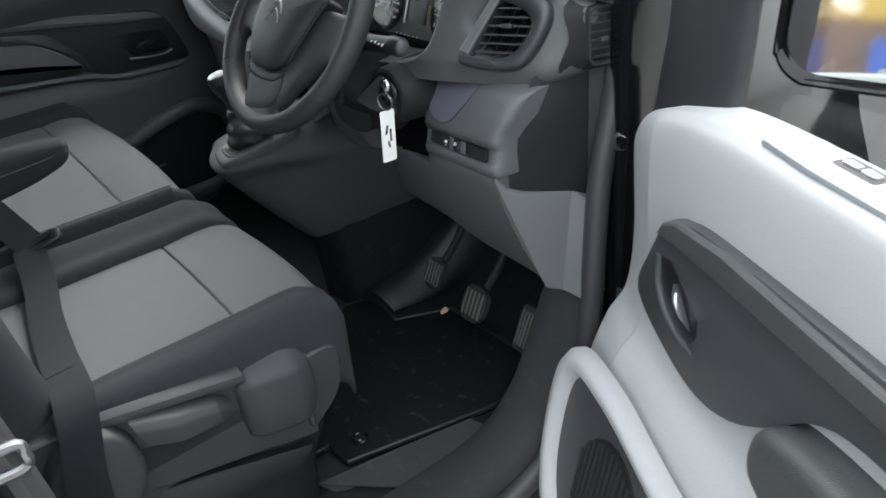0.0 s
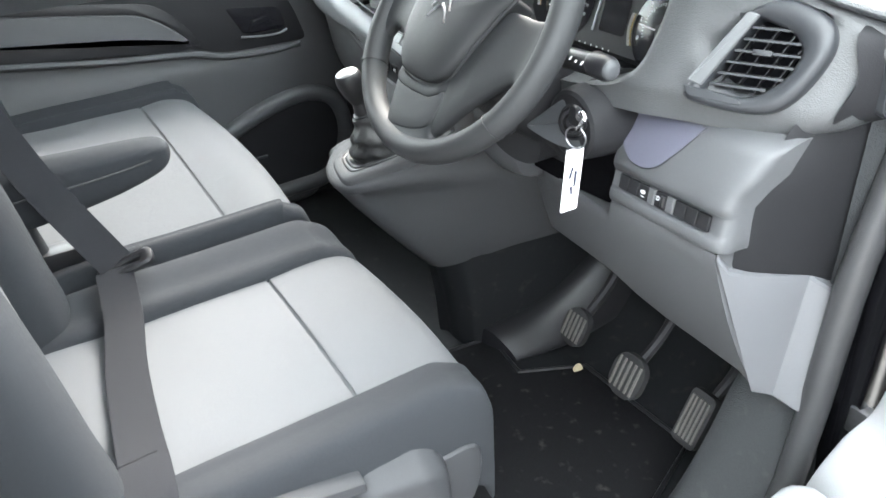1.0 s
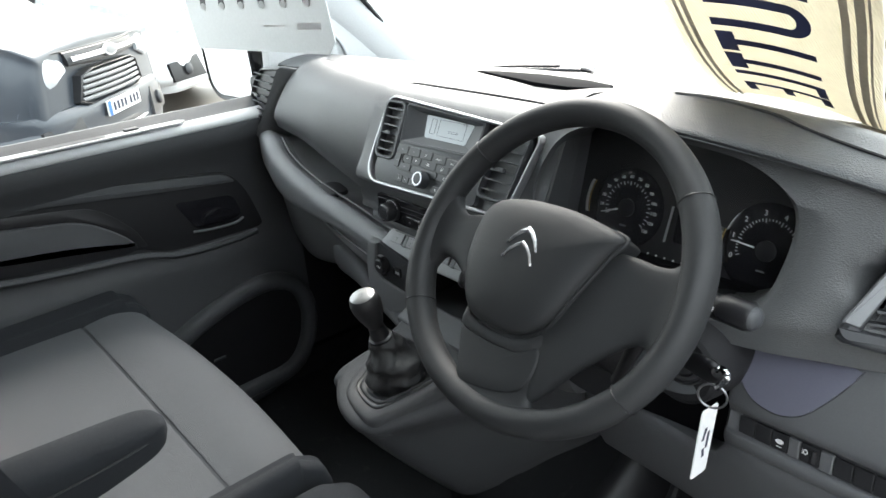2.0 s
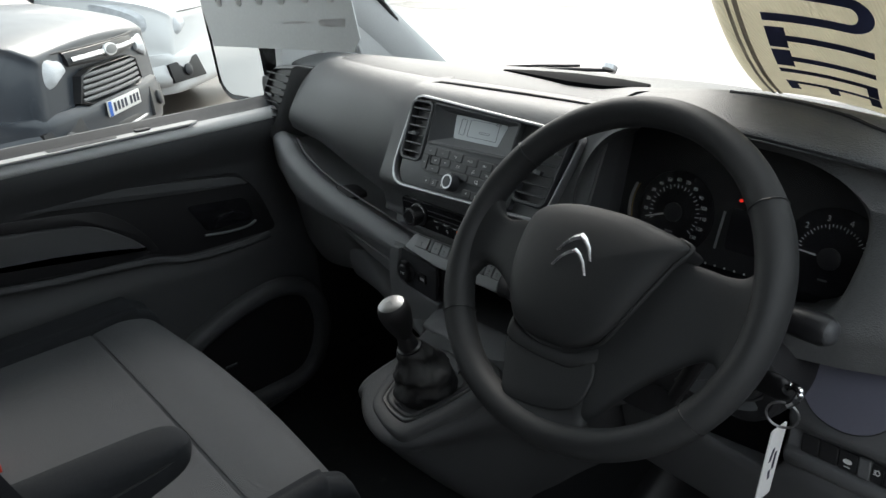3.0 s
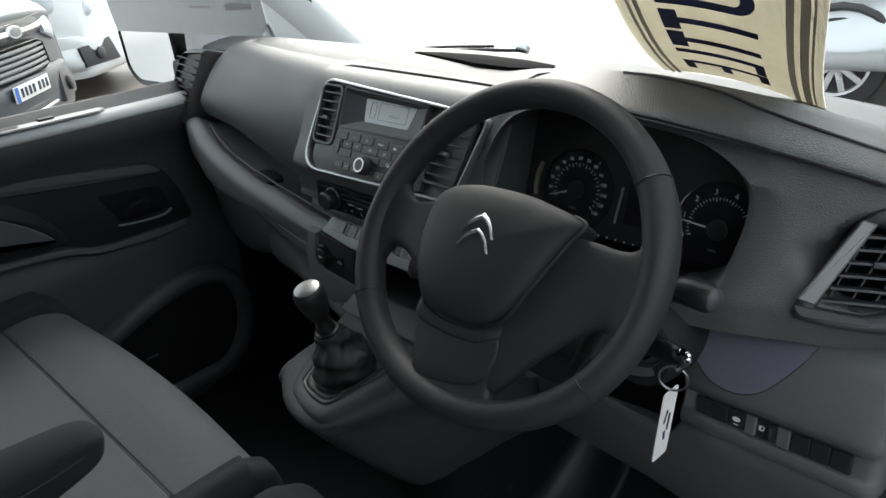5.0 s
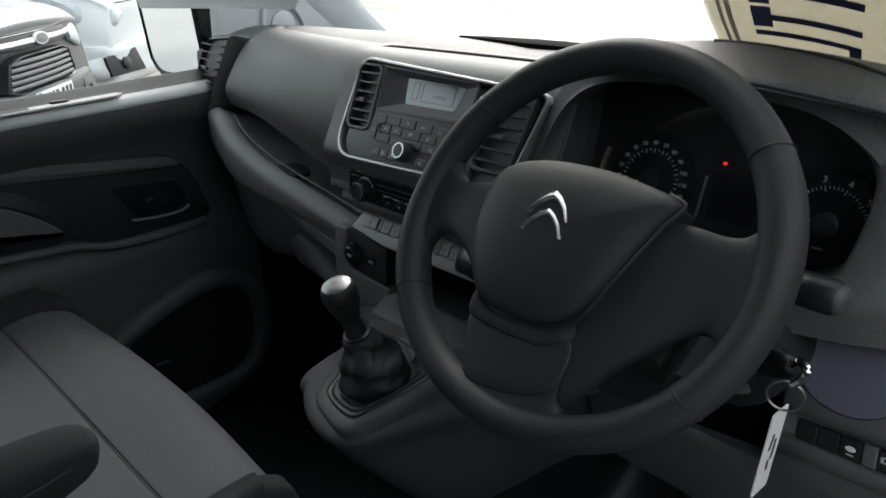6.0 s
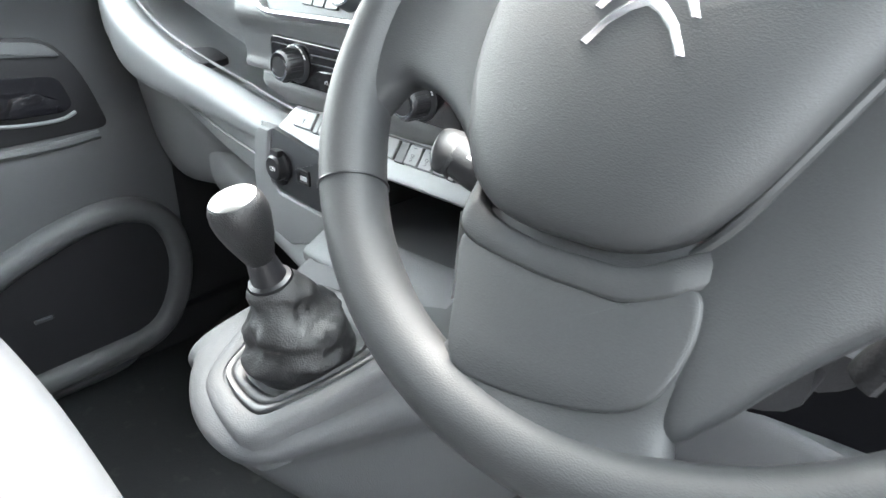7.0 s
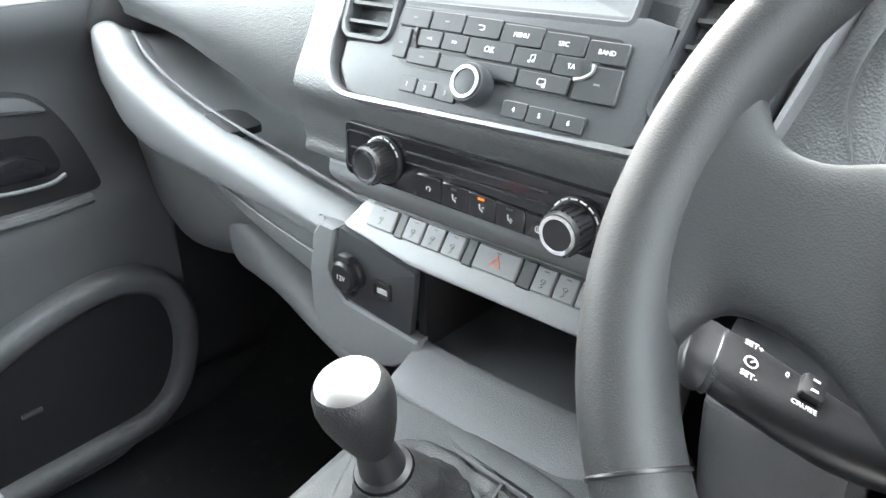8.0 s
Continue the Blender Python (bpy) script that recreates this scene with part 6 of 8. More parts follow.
def cushion(x0, x1, parent, top, widths, yb=-0.6, yf=-0.045, crown=0.012):
    """Seat cushion: a light middle panel between two dark side bolsters."""
    l0, l1 = widths
    def prof(x, bol, flare):
        f = yf - 0.03 * abs((x - (x0 + x1) / 2) / ((x1 - x0) / 2)) ** 4
        t = top + bol
        return [(x, yb, t - 0.015), (x, yb * 0.6 + f * 0.4, t - 0.004), (x, -0.224, t - 0.001), (x, -0.218, t - 0.0035), (x, -0.212, t - 0.0065), (x, -0.206, t - 0.0035), (x, -0.197, t), (x, f - 0.075, t + 0.004), (x, f - 0.03, t - 0.008), (x, f - 0.004, t - 0.035), (x, f, t - 0.07), (x, f - 0.012, t - 0.115), (x, f - 0.08, t - 0.13), (x, yb, t - 0.13)]
    mid = loft_lin([prof(x, crown * (1 - ((x - (l0 + l1) / 2) / ((l1 - l0) / 2)) ** 2) * 0.5, 0) for x in (l0 - 0.004, l0 + 0.01, (l0 * 2 + l1) / 3, (l0 + l1 * 2) / 3, l1 - 0.01, l1 + 0.004)], 80, 30)
    part("seat_panel", mid, M_SEATLIGHT, parent, "light grey cloth seat panel")

    def side(xi, xo, name):
        s = 1 if xo > xi else -1
        w = abs(xo - xi)
        secs = []
        for y, dz in ((yb, -0.01), (-0.42, 0.0), (-0.3, 0.002), (-0.2, 0.004), (-0.12, 0.006), (yf - 0.05, -0.002), (yf - 0.02, -0.02), (yf - 0.008, -0.05)):
            t = top + dz
            z0 = t - 0.13
            secs.append([(xi, y, t - 0.001), (xi + s * w * 0.35, y - 0.004, t + 0.016), (xi + s * w * 0.8, y - 0.01, t + 0.018 + 0.006 * (s < 0)), (xo, y - 0.02, t - 0.03), (xo + s * 0.004, y - 0.022, t - 0.07), (xo - s * 0.006, y - 0.02, z0), (xi, y, z0)])
        part(name, loft(secs, 40, 40), M_SEATDARK, parent, "charcoal cloth side bolster", sharp=60)
    side(l0, x0, "bolster")
    side(l1, x1, "bolster")


def backrest(x0, x1, parent, widths, yb=-0.535, lean=0.1, z0=0.86, z1=1.42, thick=0.1):
    l0, l1 = widths
    def row(z, xs, bulge):
        f = (z - z0) / (z1 - z0)
        y = yb - lean * f + 0.02 * math.sin(math.pi * f)
        pinch = 1 - 0.12 * f ** 3
        c = (x0 + x1) / 2
        a, b = c + (xs[0] - c) * pinch, c + (xs[1] - c) * pinch
        return [(a, y + bulge * 0.3, z), (a * 0.75 + b * 0.25, y + bulge, z), (a * 0.25 + b * 0.75, y + bulge, z), (b, y + bulge * 0.3, z), (b - 0.0, y - thick * 0.7, z), (b * 0.7 + a * 0.3, y - thick, z), (a * 0.7 + b * 0.3, y - thick, z), (a, y - thick * 0.7, z)]
    zs = [z0, z0 + 0.04, 1.0, 1.15, 1.3, z1 - 0.05, z1]
    part("back_panel", loft([row(z, (l0, l1), 0.008 if 0 < i < 6 else -0.03) for i, z in enumerate(zs)], 40, 30), M_SEATLIGHT, parent, "light grey cloth back panel")
    for a, b in ((x0, l0), (l1, x1)):
        part("back_bolster", loft([row(z, (a, b), 0.055 if 0 < i < 6 else 0.0) for i, z in enumerate(zs)], 40, 30), M_SEATDARK, parent, "charcoal cloth back bolster", sharp=60)


seat = thing("front_seat", (0.39, -0.3, CAB), "light grey cloth driver's seat with charcoal bolsters and plastic base", "seat")
cushion(0.135, 0.665, seat, 0.892, (0.258, 0.58))
backrest(0.13, 0.65, seat, (0.25, 0.53))
part("piping", tube([(0.61, -0.5, 0.893), (0.61, -0.3, 0.899), (0.612, -0.17, 0.9), (0.612, -0.1, 0.884), (0.61, -0.075, 0.86)], 0.0018, 6, 24), M_BLACK, seat)
# side valance with its raised handle and the rear hinge cover
SIDE = facing((0.64, 0, 0), (0, 1, 0), (0, 0, 1))
part("side_cover", prism([(-0.55, 0.905), (-0.55, 0.77), (-0.43, 0.748), (-0.322, 0.724), (-0.257, 0.71), (-0.175, 0.688), (-0.15, 0.684), (-0.15, 0.85), (-0.2, 0.858), (-0.265, 0.866), (-0.314, 0.876), (-0.45, 0.9)], 0.028, SIDE, 0.007, 3), M_SEATTRIM, seat, "charcoal plastic seat side cover")
part("cover_rib", hull([[(0.66, -0.45, 0.908), (0.674, -0.45, 0.902), (0.676, -0.45, 0.89), (0.66, -0.45, 0.884)], [(0.66, -0.25, 0.876), (0.68, -0.25, 0.869), (0.682, -0.25, 0.857), (0.66, -0.25, 0.85)]], 0.004), M_SEATTRIM, seat)
part("lower_valance", prism([(-0.55, 0.755), (-0.426, 0.738), (-0.346, 0.718), (-0.217, 0.678), (-0.16, 0.66), (-0.2, 0.62), (-0.55, 0.66)], 0.02, SIDE, 0.006, 2), M_BLACK, seat)
part("front_cover", prism(fillet([(-0.158, 0.842, 0.006), (-0.094, 0.844, 0.03), (-0.094, 0.775, 0.04), (-0.115, 0.735, 0.03), (-0.165, 0.695, 0.02), (-0.17, 0.74, 0.02)], 6), 0.034, SIDE, 0.008, 3), M_SEATTRIM, seat)
part("handle_pod", hull([[(0.655, -0.268, 0.842), (0.676, -0.266, 0.83), (0.68, -0.262, 0.78), (0.676, -0.262, 0.74), (0.655, -0.262, 0.735)], [(0.655, -0.25, 0.86), (0.69, -0.244, 0.838), (0.696, -0.238, 0.78), (0.69, -0.238, 0.735), (0.655, -0.238, 0.728)], [(0.655, -0.185, 0.864), (0.697, -0.178, 0.836), (0.703, -0.176, 0.78), (0.697, -0.178, 0.73), (0.655, -0.178, 0.722)], [(0.655, -0.158, 0.856), (0.69, -0.152, 0.826), (0.694, -0.15, 0.78), (0.688, -0.156, 0.738), (0.655, -0.156, 0.73)], [(0.645, -0.146, 0.84), (0.668, -0.144, 0.82), (0.672, -0.143, 0.78), (0.668, -0.146, 0.745), (0.645, -0.146, 0.74)]], 0.009, 3), M_SEATTRIM, seat, "raised charcoal plastic handle block", sharp=50).location.z += 0.012
# black plate that paints the dark gap round the lever
part("lever_gap_shade", prism([(-0.42, 0.83), (-0.43, 0.892), (-0.35, 0.877), (-0.262, 0.858), (-0.262, 0.81), (-0.36, 0.81)], 0.0295, SIDE, 0.0), M_BLACK, seat)
part("height_lever", hull([[(0.662, -0.415, 0.888), (0.686, -0.413, 0.884), (0.694, -0.41, 0.872), (0.694, -0.4, 0.842), (0.662, -0.4, 0.838)], [(0.662, -0.36, 0.874), (0.694, -0.36, 0.869), (0.702, -0.36, 0.857), (0.702, -0.36, 0.829), (0.662, -0.36, 0.825)], [(0.662, -0.30, 0.858), (0.69, -0.30, 0.853), (0.698, -0.30, 0.843), (0.698, -0.30, 0.823), (0.662, -0.30, 0.819)], [(0.662, -0.276, 0.836), (0.68, -0.276, 0.833), (0.684, -0.276, 0.828), (0.684, -0.28, 0.817), (0.662, -0.28, 0.814)]], 0.003), M_SEATTRIM, seat, "charcoal height adjusting lever")
part("hinge_cover", loft([[(x, -0.47 + r * math.cos(a), 0.824 + r * math.sin(a) * 1.25) for a in (2 * math.pi * i / 12 for i in range(12))] for x, r in ((0.655, 0.062), (0.69, 0.06), (0.70, 0.052), (0.702, 0.03), (0.702, 0.005))], 36, 12), M_SEATTRIM, seat, "rounded charcoal hinge cover")
part("base", loft([[(0.16, -0.6, z), (0.14, -0.3, z), (0.17, -0.1 - o, z), (0.4, -0.085 - o, z), (0.62, -0.1 - o, z), (0.645, -0.3, z), (0.63, -0.6, z)] for z, o in ((0.76, 0.0), (0.66, 0.02), (0.6, 0.05), (0.49, 0.06))], 42, 12), M_BLACK, seat, "black seat pedestal")

bench = thing("passenger_bench", (-0.3, -0.3, CAB), "double passenger bench in light grey cloth with charcoal bolsters", "seat")
cushion(-0.70, 0.125, bench, 0.905, (-0.622, 0.07), yf=-0.06)
backrest(-0.70, 0.09, bench, (-0.6, 0.03))
part("seam", tube([(0.04, -0.55, 0.899), (0.045, -0.3, 0.902), (0.05, -0.2, 0.9)], 0.003, 6, 14), M_SEATDARK, bench)
part("seam", tube([(-0.32, -0.55, 0.906), (-0.318, -0.35, 0.905), (-0.315, -0.21, 0.9), ], 0.0012, 6, 14), M_SEATLIGHT, bench)
part("base", box((-0.68, -0.6, 0.49), (0.07, -0.14, 0.77), 0.02), M_BLACK, bench, "black bench base")

arm = thing("armrest", (0.11, -0.4, 1.05), "folding charcoal cloth armrest beside the driver's seat back", "armrest")
part("pad", loft([[(x, y, z) for x, z in ((cx - w, zc), (cx - w * 0.9, zc + h * 0.7), (cx, zc + h), (cx + w * 0.9, zc + h * 0.7), (cx + w, zc), (cx + w * 0.8, zc - h), (cx, zc - h * 1.2), (cx - w * 0.8, zc - h))] for y, cx, w, zc, h in ((-0.62, 0.075, 0.028, 1.05, 0.04), (-0.5, 0.078, 0.032, 1.05, 0.045), (-0.38, 0.08, 0.032, 1.055, 0.036), (-0.31, 0.083, 0.03, 1.062, 0.026), (-0.285, 0.086, 0.024, 1.066, 0.018), (-0.275, 0.088, 0.01, 1.068, 0.008))], 32, 30), M_SEATDARK, arm, "rounded charcoal cloth pad")
part("piping", tube([(0.112, -0.6, 1.05), (0.1135, -0.45, 1.052), (0.1145, -0.36, 1.058), (0.112, -0.305, 1.064), (0.1, -0.283, 1.067)], 0.0014, 6, 30), M_BLACK, arm)
part("hinge", lathe([(0.02, -0.04), (0.024, -0.03), (0.024, 0.03), (0.02, 0.04)], facing((0.075, -0.6, 1.05), (0, 1, 0), (0, 0, 1))), M_BLACK, arm, "black plastic hinge")

belt = thing("seat_belt", (0.6, -0.5, 0.8), "dark webbing seat belt hanging across the driver's seat", "seat belt")


def strap(pts, w, across, n=30):
    c = spline(pts, n)
    a = Vector(across).normalized()
    rows = []
    for p in c:
        rows.append([p - a * w / 2, p + a * w / 2])
    nrm = []
    for i, p in enumerate(c):
        d = c[min(i + 1, n - 1)] - c[max(i - 1, 0)]
        nrm.append(d.cross(a).normalized() * 0.0014)
    rows2 = [[r[0] + k, r[1] + k, r[1] - k, r[0] - k] for r, k in zip(rows, nrm)]
    return grid(bmesh.new(), rows2, close_u=True, caps=True)


part("webbing", strap([(0.185, -0.405, 0.945), (0.27, -0.415, 0.918), (0.38, -0.435, 0.908), (0.5, -0.447, 0.911), (0.59, -0.452, 0.926), (0.655, -0.458, 0.934), (0.695, -0.468, 0.914), (0.712, -0.485, 0.84), (0.71, -0.495, 0.68)], 0.052, (0.05, 1, 0.1), 40), M_BELT, belt, "dark blue-grey lap webbing")
part("webbing", strap([(0.18, -0.4, 0.95), (0.13, -0.455, 1.06), (0.14, -0.53, 1.25), (0.3, -0.7, 1.5)], 0.05, (-0.25, 0.85, 0.3), 24), M_BELT, belt, "dark shoulder webbing")
part("tongue", ring(rounded(0.085, 0.03, 0.01), rounded(0.05, 0.006, 0.003), 0.01, facing((0.185, -0.387, 0.942), (0.25, 1, 0.35), (-0.9, 0.2, 0.4)), 0.003), M_BLACK, belt, "black plastic belt tongue")
part("stop", box((-0.025, -0.001, -0.001), (0.025, 0.001, 0.003), m=facing((0.56, -0.46, 0.921), (0.05, 1, 0.1), (1, 0, -0.3))), M_BLACK, belt)
buckle = thing("belt_buckle", (0.07, -0.42, 0.93), "black plastic seat belt buckle beside the bench", "buckle")
part("body", box((0.045, -0.52, 0.90), (0.085, -0.43, 0.945), 0.006), M_BLACK, buckle)
part("release", box((0.048, -0.431, 0.915), (0.082, -0.42, 0.943), 0.003), M_GLOSSBLACK, buckle)


middle_buckle = thing("belt_buckle", (-0.29, -0.46, 0.93), "black belt buckle with a red release on the bench", "buckle")
part("body", box((-0.306, -0.55, 0.905), (-0.262, -0.447, 0.934), 0.005), M_BLACK, middle_buckle)
part("release", box((-0.304, -0.449, 0.911), (-0.264, -0.438, 0.933), 0.003), M_REDPLASTIC, middle_buckle, "red release button")


# ---- passenger's door, closed ----
pd = thing("passenger_door", (-0.72, 0.0, 0.6), "closed passenger's door with a grey plastic lining, dark insert and open pocket", "car door")
sec = []
for y in (-0.62, -0.3, 0.0, 0.2, 0.27, 0.32, 0.365):
    o = 0.0 if y < 0.25 else (y - 0.25) * -0.1
    lo = 0.5 + 1.1 * max(0, y - 0.2) ** 1.2
    sec.append([(-0.735 + o, y, 1.243), (-0.675 + o, y, 1.243), (-0.655 + o, y, 1.232), (-0.66 + o, y, 1.19), (-0.70 + o, y, 1.12), (-0.712 + o, y, 1.0), (-0.69 + o, y, 0.93), (-0.69 + o, y, 0.86), (-0.69 + o, y, 0.72), (-0.69 + o, y, lo + 0.05), (-0.695 + o, y, lo), (-0.76 + o, y, lo), (-0.76 + o, y, 0.9)])
part("lining", loft(sec, 60, 30), M_SHADELINING, pd, "grained door lining, its grey darkened as in shade")
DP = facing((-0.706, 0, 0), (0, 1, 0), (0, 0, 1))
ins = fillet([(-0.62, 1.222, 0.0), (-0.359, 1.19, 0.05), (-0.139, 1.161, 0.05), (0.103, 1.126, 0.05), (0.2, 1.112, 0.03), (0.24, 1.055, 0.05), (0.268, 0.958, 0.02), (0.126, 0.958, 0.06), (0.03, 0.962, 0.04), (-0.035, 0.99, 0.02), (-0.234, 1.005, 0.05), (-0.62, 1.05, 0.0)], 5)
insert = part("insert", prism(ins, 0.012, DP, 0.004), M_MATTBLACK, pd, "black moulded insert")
part("upper_band", prism(fillet([(-0.62, 1.216, 0.0), (-0.14, 1.156, 0.05), (0.1, 1.121, 0.05), (0.19, 1.107, 0.02), (0.214, 1.083, 0.01), (0.043, 1.103, 0.05), (-0.147, 1.129, 0.05), (-0.62, 1.188, 0.0)], 5), 0.006, DP @ at(0, 0, 0.0105), 0.0025), M_SHADELINING, pd, "padded grey band along the insert")
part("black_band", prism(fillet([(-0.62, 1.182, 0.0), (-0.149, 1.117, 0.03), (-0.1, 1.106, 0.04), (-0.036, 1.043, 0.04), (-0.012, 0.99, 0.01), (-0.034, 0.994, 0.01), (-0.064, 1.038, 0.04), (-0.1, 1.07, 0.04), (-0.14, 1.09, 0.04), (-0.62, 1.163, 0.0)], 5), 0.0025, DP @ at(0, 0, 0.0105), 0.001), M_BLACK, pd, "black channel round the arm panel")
part("arm_panel", prism(fillet([(-0.62, 1.162, 0.0), (-0.213, 1.102, 0.05), (-0.135, 1.089, 0.04), (-0.064, 1.037, 0.06), (-0.036, 1.003, 0.006), (-0.167, 1.032, 0.05), (-0.62, 1.092, 0.0)], 5), 0.013, DP @ at(0, 0, 0.008), 0.006, 3), M_SHADELINING, pd, "grey padded arm panel")
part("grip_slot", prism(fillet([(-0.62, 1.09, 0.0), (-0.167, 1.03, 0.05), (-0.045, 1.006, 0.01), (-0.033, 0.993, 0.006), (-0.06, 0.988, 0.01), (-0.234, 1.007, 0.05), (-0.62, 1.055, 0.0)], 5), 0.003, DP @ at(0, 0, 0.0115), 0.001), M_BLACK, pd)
part("ridge", tube([(-0.696, -0.62, 1.047), (-0.693, -0.4, 1.018), (-0.69, -0.237, 0.995), (-0.689, -0.04, 0.975), (-0.689, 0.044, 0.953), (-0.69, 0.162, 0.946), (-0.693, 0.245, 0.949)], 0.008, 8, 40), M_SHADELINING, pd)
part("handle_cup", prism(fillet([(0.062, 1.07, 0.012), (0.2, 1.054, 0.016), (0.216, 1.006, 0.016), (0.2, 0.996, 0.01), (0.098, 1.0, 0.016), (0.09, 1.018, 0.02)], 5), 0.0016, DP @ at(0, 0, 0.0115), 0.0008), M_GLOSSBLACK, pd, "dark handle recess")
part("handle", prism([(0.11, 1.005), (0.185, 1.0), (0.19, 1.02), (0.16, 1.035), (0.125, 1.03)], 0.014, DP @ at(0, 0, 0.011), 0.004), M_GLOSSBLACK, pd, "black inner door handle")
part("handle_lip", tube([(-0.688, 0.09, 0.995), (-0.685, 0.14, 0.989), (-0.685, 0.19, 0.988), (-0.69, 0.215, 0.994)], 0.0032, 8, 16), M_STRIP, pd, "satin grey edge of the handle cup")
pk = [(-0.3, 0.575), (-0.12, 0.655), (0.0, 0.725), (0.09, 0.765), (0.18, 0.79), (0.25, 0.793), (0.3, 0.765), (0.318, 0.7), (0.3, 0.625), (0.255, 0.578), (0.16, 0.57), (0.0, 0.565), (-0.2, 0.555)]
PK = facing((-0.684, 0, 0), (0, 1, 0), (0, 0, 1))
pks = [(p.x, p.y) for p in spline([(a, b, 0) for a, b in pk], 48, True)]
cx, cy = 0.08, 0.68
part("pocket", prism(pks, 0.004, PK), M_BLACK, pd, "dark open door pocket")
part("pocket_rim", ring(inset(pks, -0.042), pks, 0.03, PK @ at(0, 0, -0.004), 0.01), M_SHADELINING, pd, "grey rounded pocket rim", sharp=80)
part("pocket_pull", box((-0.682, 0.07, 0.66), (-0.676, 0.1, 0.667), 0.002), M_CHARCOAL, pd)
# thin pale cover that paints skylight onto the top of the lining
part("skylit_ledge", loft([[(-0.742 + o, y, 1.239), (-0.742 + o, y, 1.2462), (-0.70 + o, y, 1.247), (-0.668 + o, y, 1.2462), (-0.653 + o, y, 1.236), (-0.653 + o, y, 1.226), (-0.66 + o, y, 1.228), (-0.68 + o, y, 1.238)] for y, o in ((-0.62, 0), (-0.3, 0), (0.0, 0), (0.2, 0), (0.3, -0.005), (0.4, -0.015))], 32, 24), M_PALELIT, pd, "thin ledge cover along the window, painted pale for skylight", sharp=60)
plate = part("switch_plate", prism([(-0.3, -0.026), (0.1, -0.026), (0.118, -0.01), (0.1, 0.024), (-0.3, 0.024)], 0.004, facing((-0.685, 0, 1.2485), (0, 1, 0), (-1, 0, 0)), 0.0015), M_PALELIT, pd, "pale grey window switch plate")
part("pull_recess", prism(rounded(0.13, 0.03, 0.006, 4, -0.115, -0.004), 0.0014, facing((-0.685, 0, 1.2522), (0, 1, 0), (-1, 0, 0))), M_BLACK, pd)
part("window_switch", prism(rounded(0.03, 0.018, 0.003, 4, 0.005, 0.0), 0.005, facing((-0.685, 0, 1.252), (0, 1, 0), (-1, 0, 0)), 0.002), M_BLACK, pd)
# window frame and glass
part("window_frame", join(tube([(-0.755, -0.6, 1.24), (-0.755, -0.6, 1.8), (-0.745, -0.1, 1.84), (-0.74, 0.12, 1.82), (-0.75, 0.38, 1.5), (-0.76, 0.4, 1.24)], 0.022, 8, 40)), M_BLACK, pd, "black window frame")
g = part("window_glass", grid(bmesh.new(), [[(-0.76, y, z) for y in (-0.6, 0.0, 0.4 if z < 1.6 else 0.16)] for z in (1.235, 1.5, 1.82)]), M_GLASS, pd, "clear side window")
g.visible_shadow = False
pd.location.x -= 0.03
# front quarter trim with its round grille
quarter = [(0.36, 1.25), (0.38, 1.5), (0.45, 1.5), (0.86, 1.2), (0.6, 1.2)]
structure("trim_quarter", prism(quarter, 0.03, facing((-0.79, 0, 0), (0, 1, 0), (0, 0, 1)), 0.008), M_PILLAR, "pale grey quarter trim beside the windscreen")
qg = thing("tweeter_grille", (-0.755, 0.52, 1.34), "pale grey round loudspeaker grille in the pillar trim", "loudspeaker")
QM = facing((-0.758, 0.53, 1.335), (0, 1, 0), (0, 0, 1))
part("surround", ring([(p.x, p.y) for p in spline([(-0.05, -0.045, 0), (-0.05, 0.045, 0), (0.02, 0.04, 0), (0.055, -0.01, 0), (0.045, -0.045, 0)], 30, True)], [(p.x * 0.8, p.y * 0.8) for p in spline([(-0.05, -0.045, 0), (-0.05, 0.045, 0), (0.02, 0.04, 0), (0.055, -0.01, 0), (0.045, -0.045, 0)], 30, True)], 0.008, QM, 0.003), M_PILLAR, qg)
part("grille", lathe([(0.03, 0.0), (0.03, 0.004), (0.022, 0.008), (0.004, 0.01)], QM @ at(-0.004, -0.004, 0)), M_PILLAR, qg)

pm = thing("passenger_mirror", (-0.98, 0.4, 1.35), "black door mirror outside the passenger's window", "door mirror")
MM = facing((-1.0, 0.37, 1.37), (1, 0.1, 0), (0.02, -0.05, 1))
part("housing", loft([[MM @ Vector((x * s, y * s, w)) for x, y in rounded(0.24, 0.32, 0.06, 6)] for s, w in ((0.7, -0.13), (0.98, -0.07), (1.03, -0.01), (1.0, 0.004), (0.95, 0.0))], 40, 14), M_PAINT, pm, "black housing")
part("glass", prism(rounded(0.215, 0.295, 0.05, 6), 0.003, MM @ at(0, 0, 0.0)), mat("mirror silver", (0.9, 0.9, 0.9), 0.02, metal=1.0, vary=0.0), pm, "mirror glass")
part("stem", box((-0.9, 0.37, 1.22), (-0.76, 0.46, 1.29), 0.02), M_BLACK, pm)

# ---- driver's door, wide open ----
dd = thing("driver_door", (0.905, 0.36, 0.6), "wide open driver's door with pale grey lining, dark handle insert and speaker pocket", "car door")
TH = radians(64)
DM = Matrix(((math.sin(TH), -math.cos(TH), 0, 0.905), (-math.cos(TH), -math.sin(TH), 0, 0.36), (0, 0, 1, 0), (0, 0, 0, 1)))


def on_door(pts):
    return [DM @ Vector(p) for p in pts]


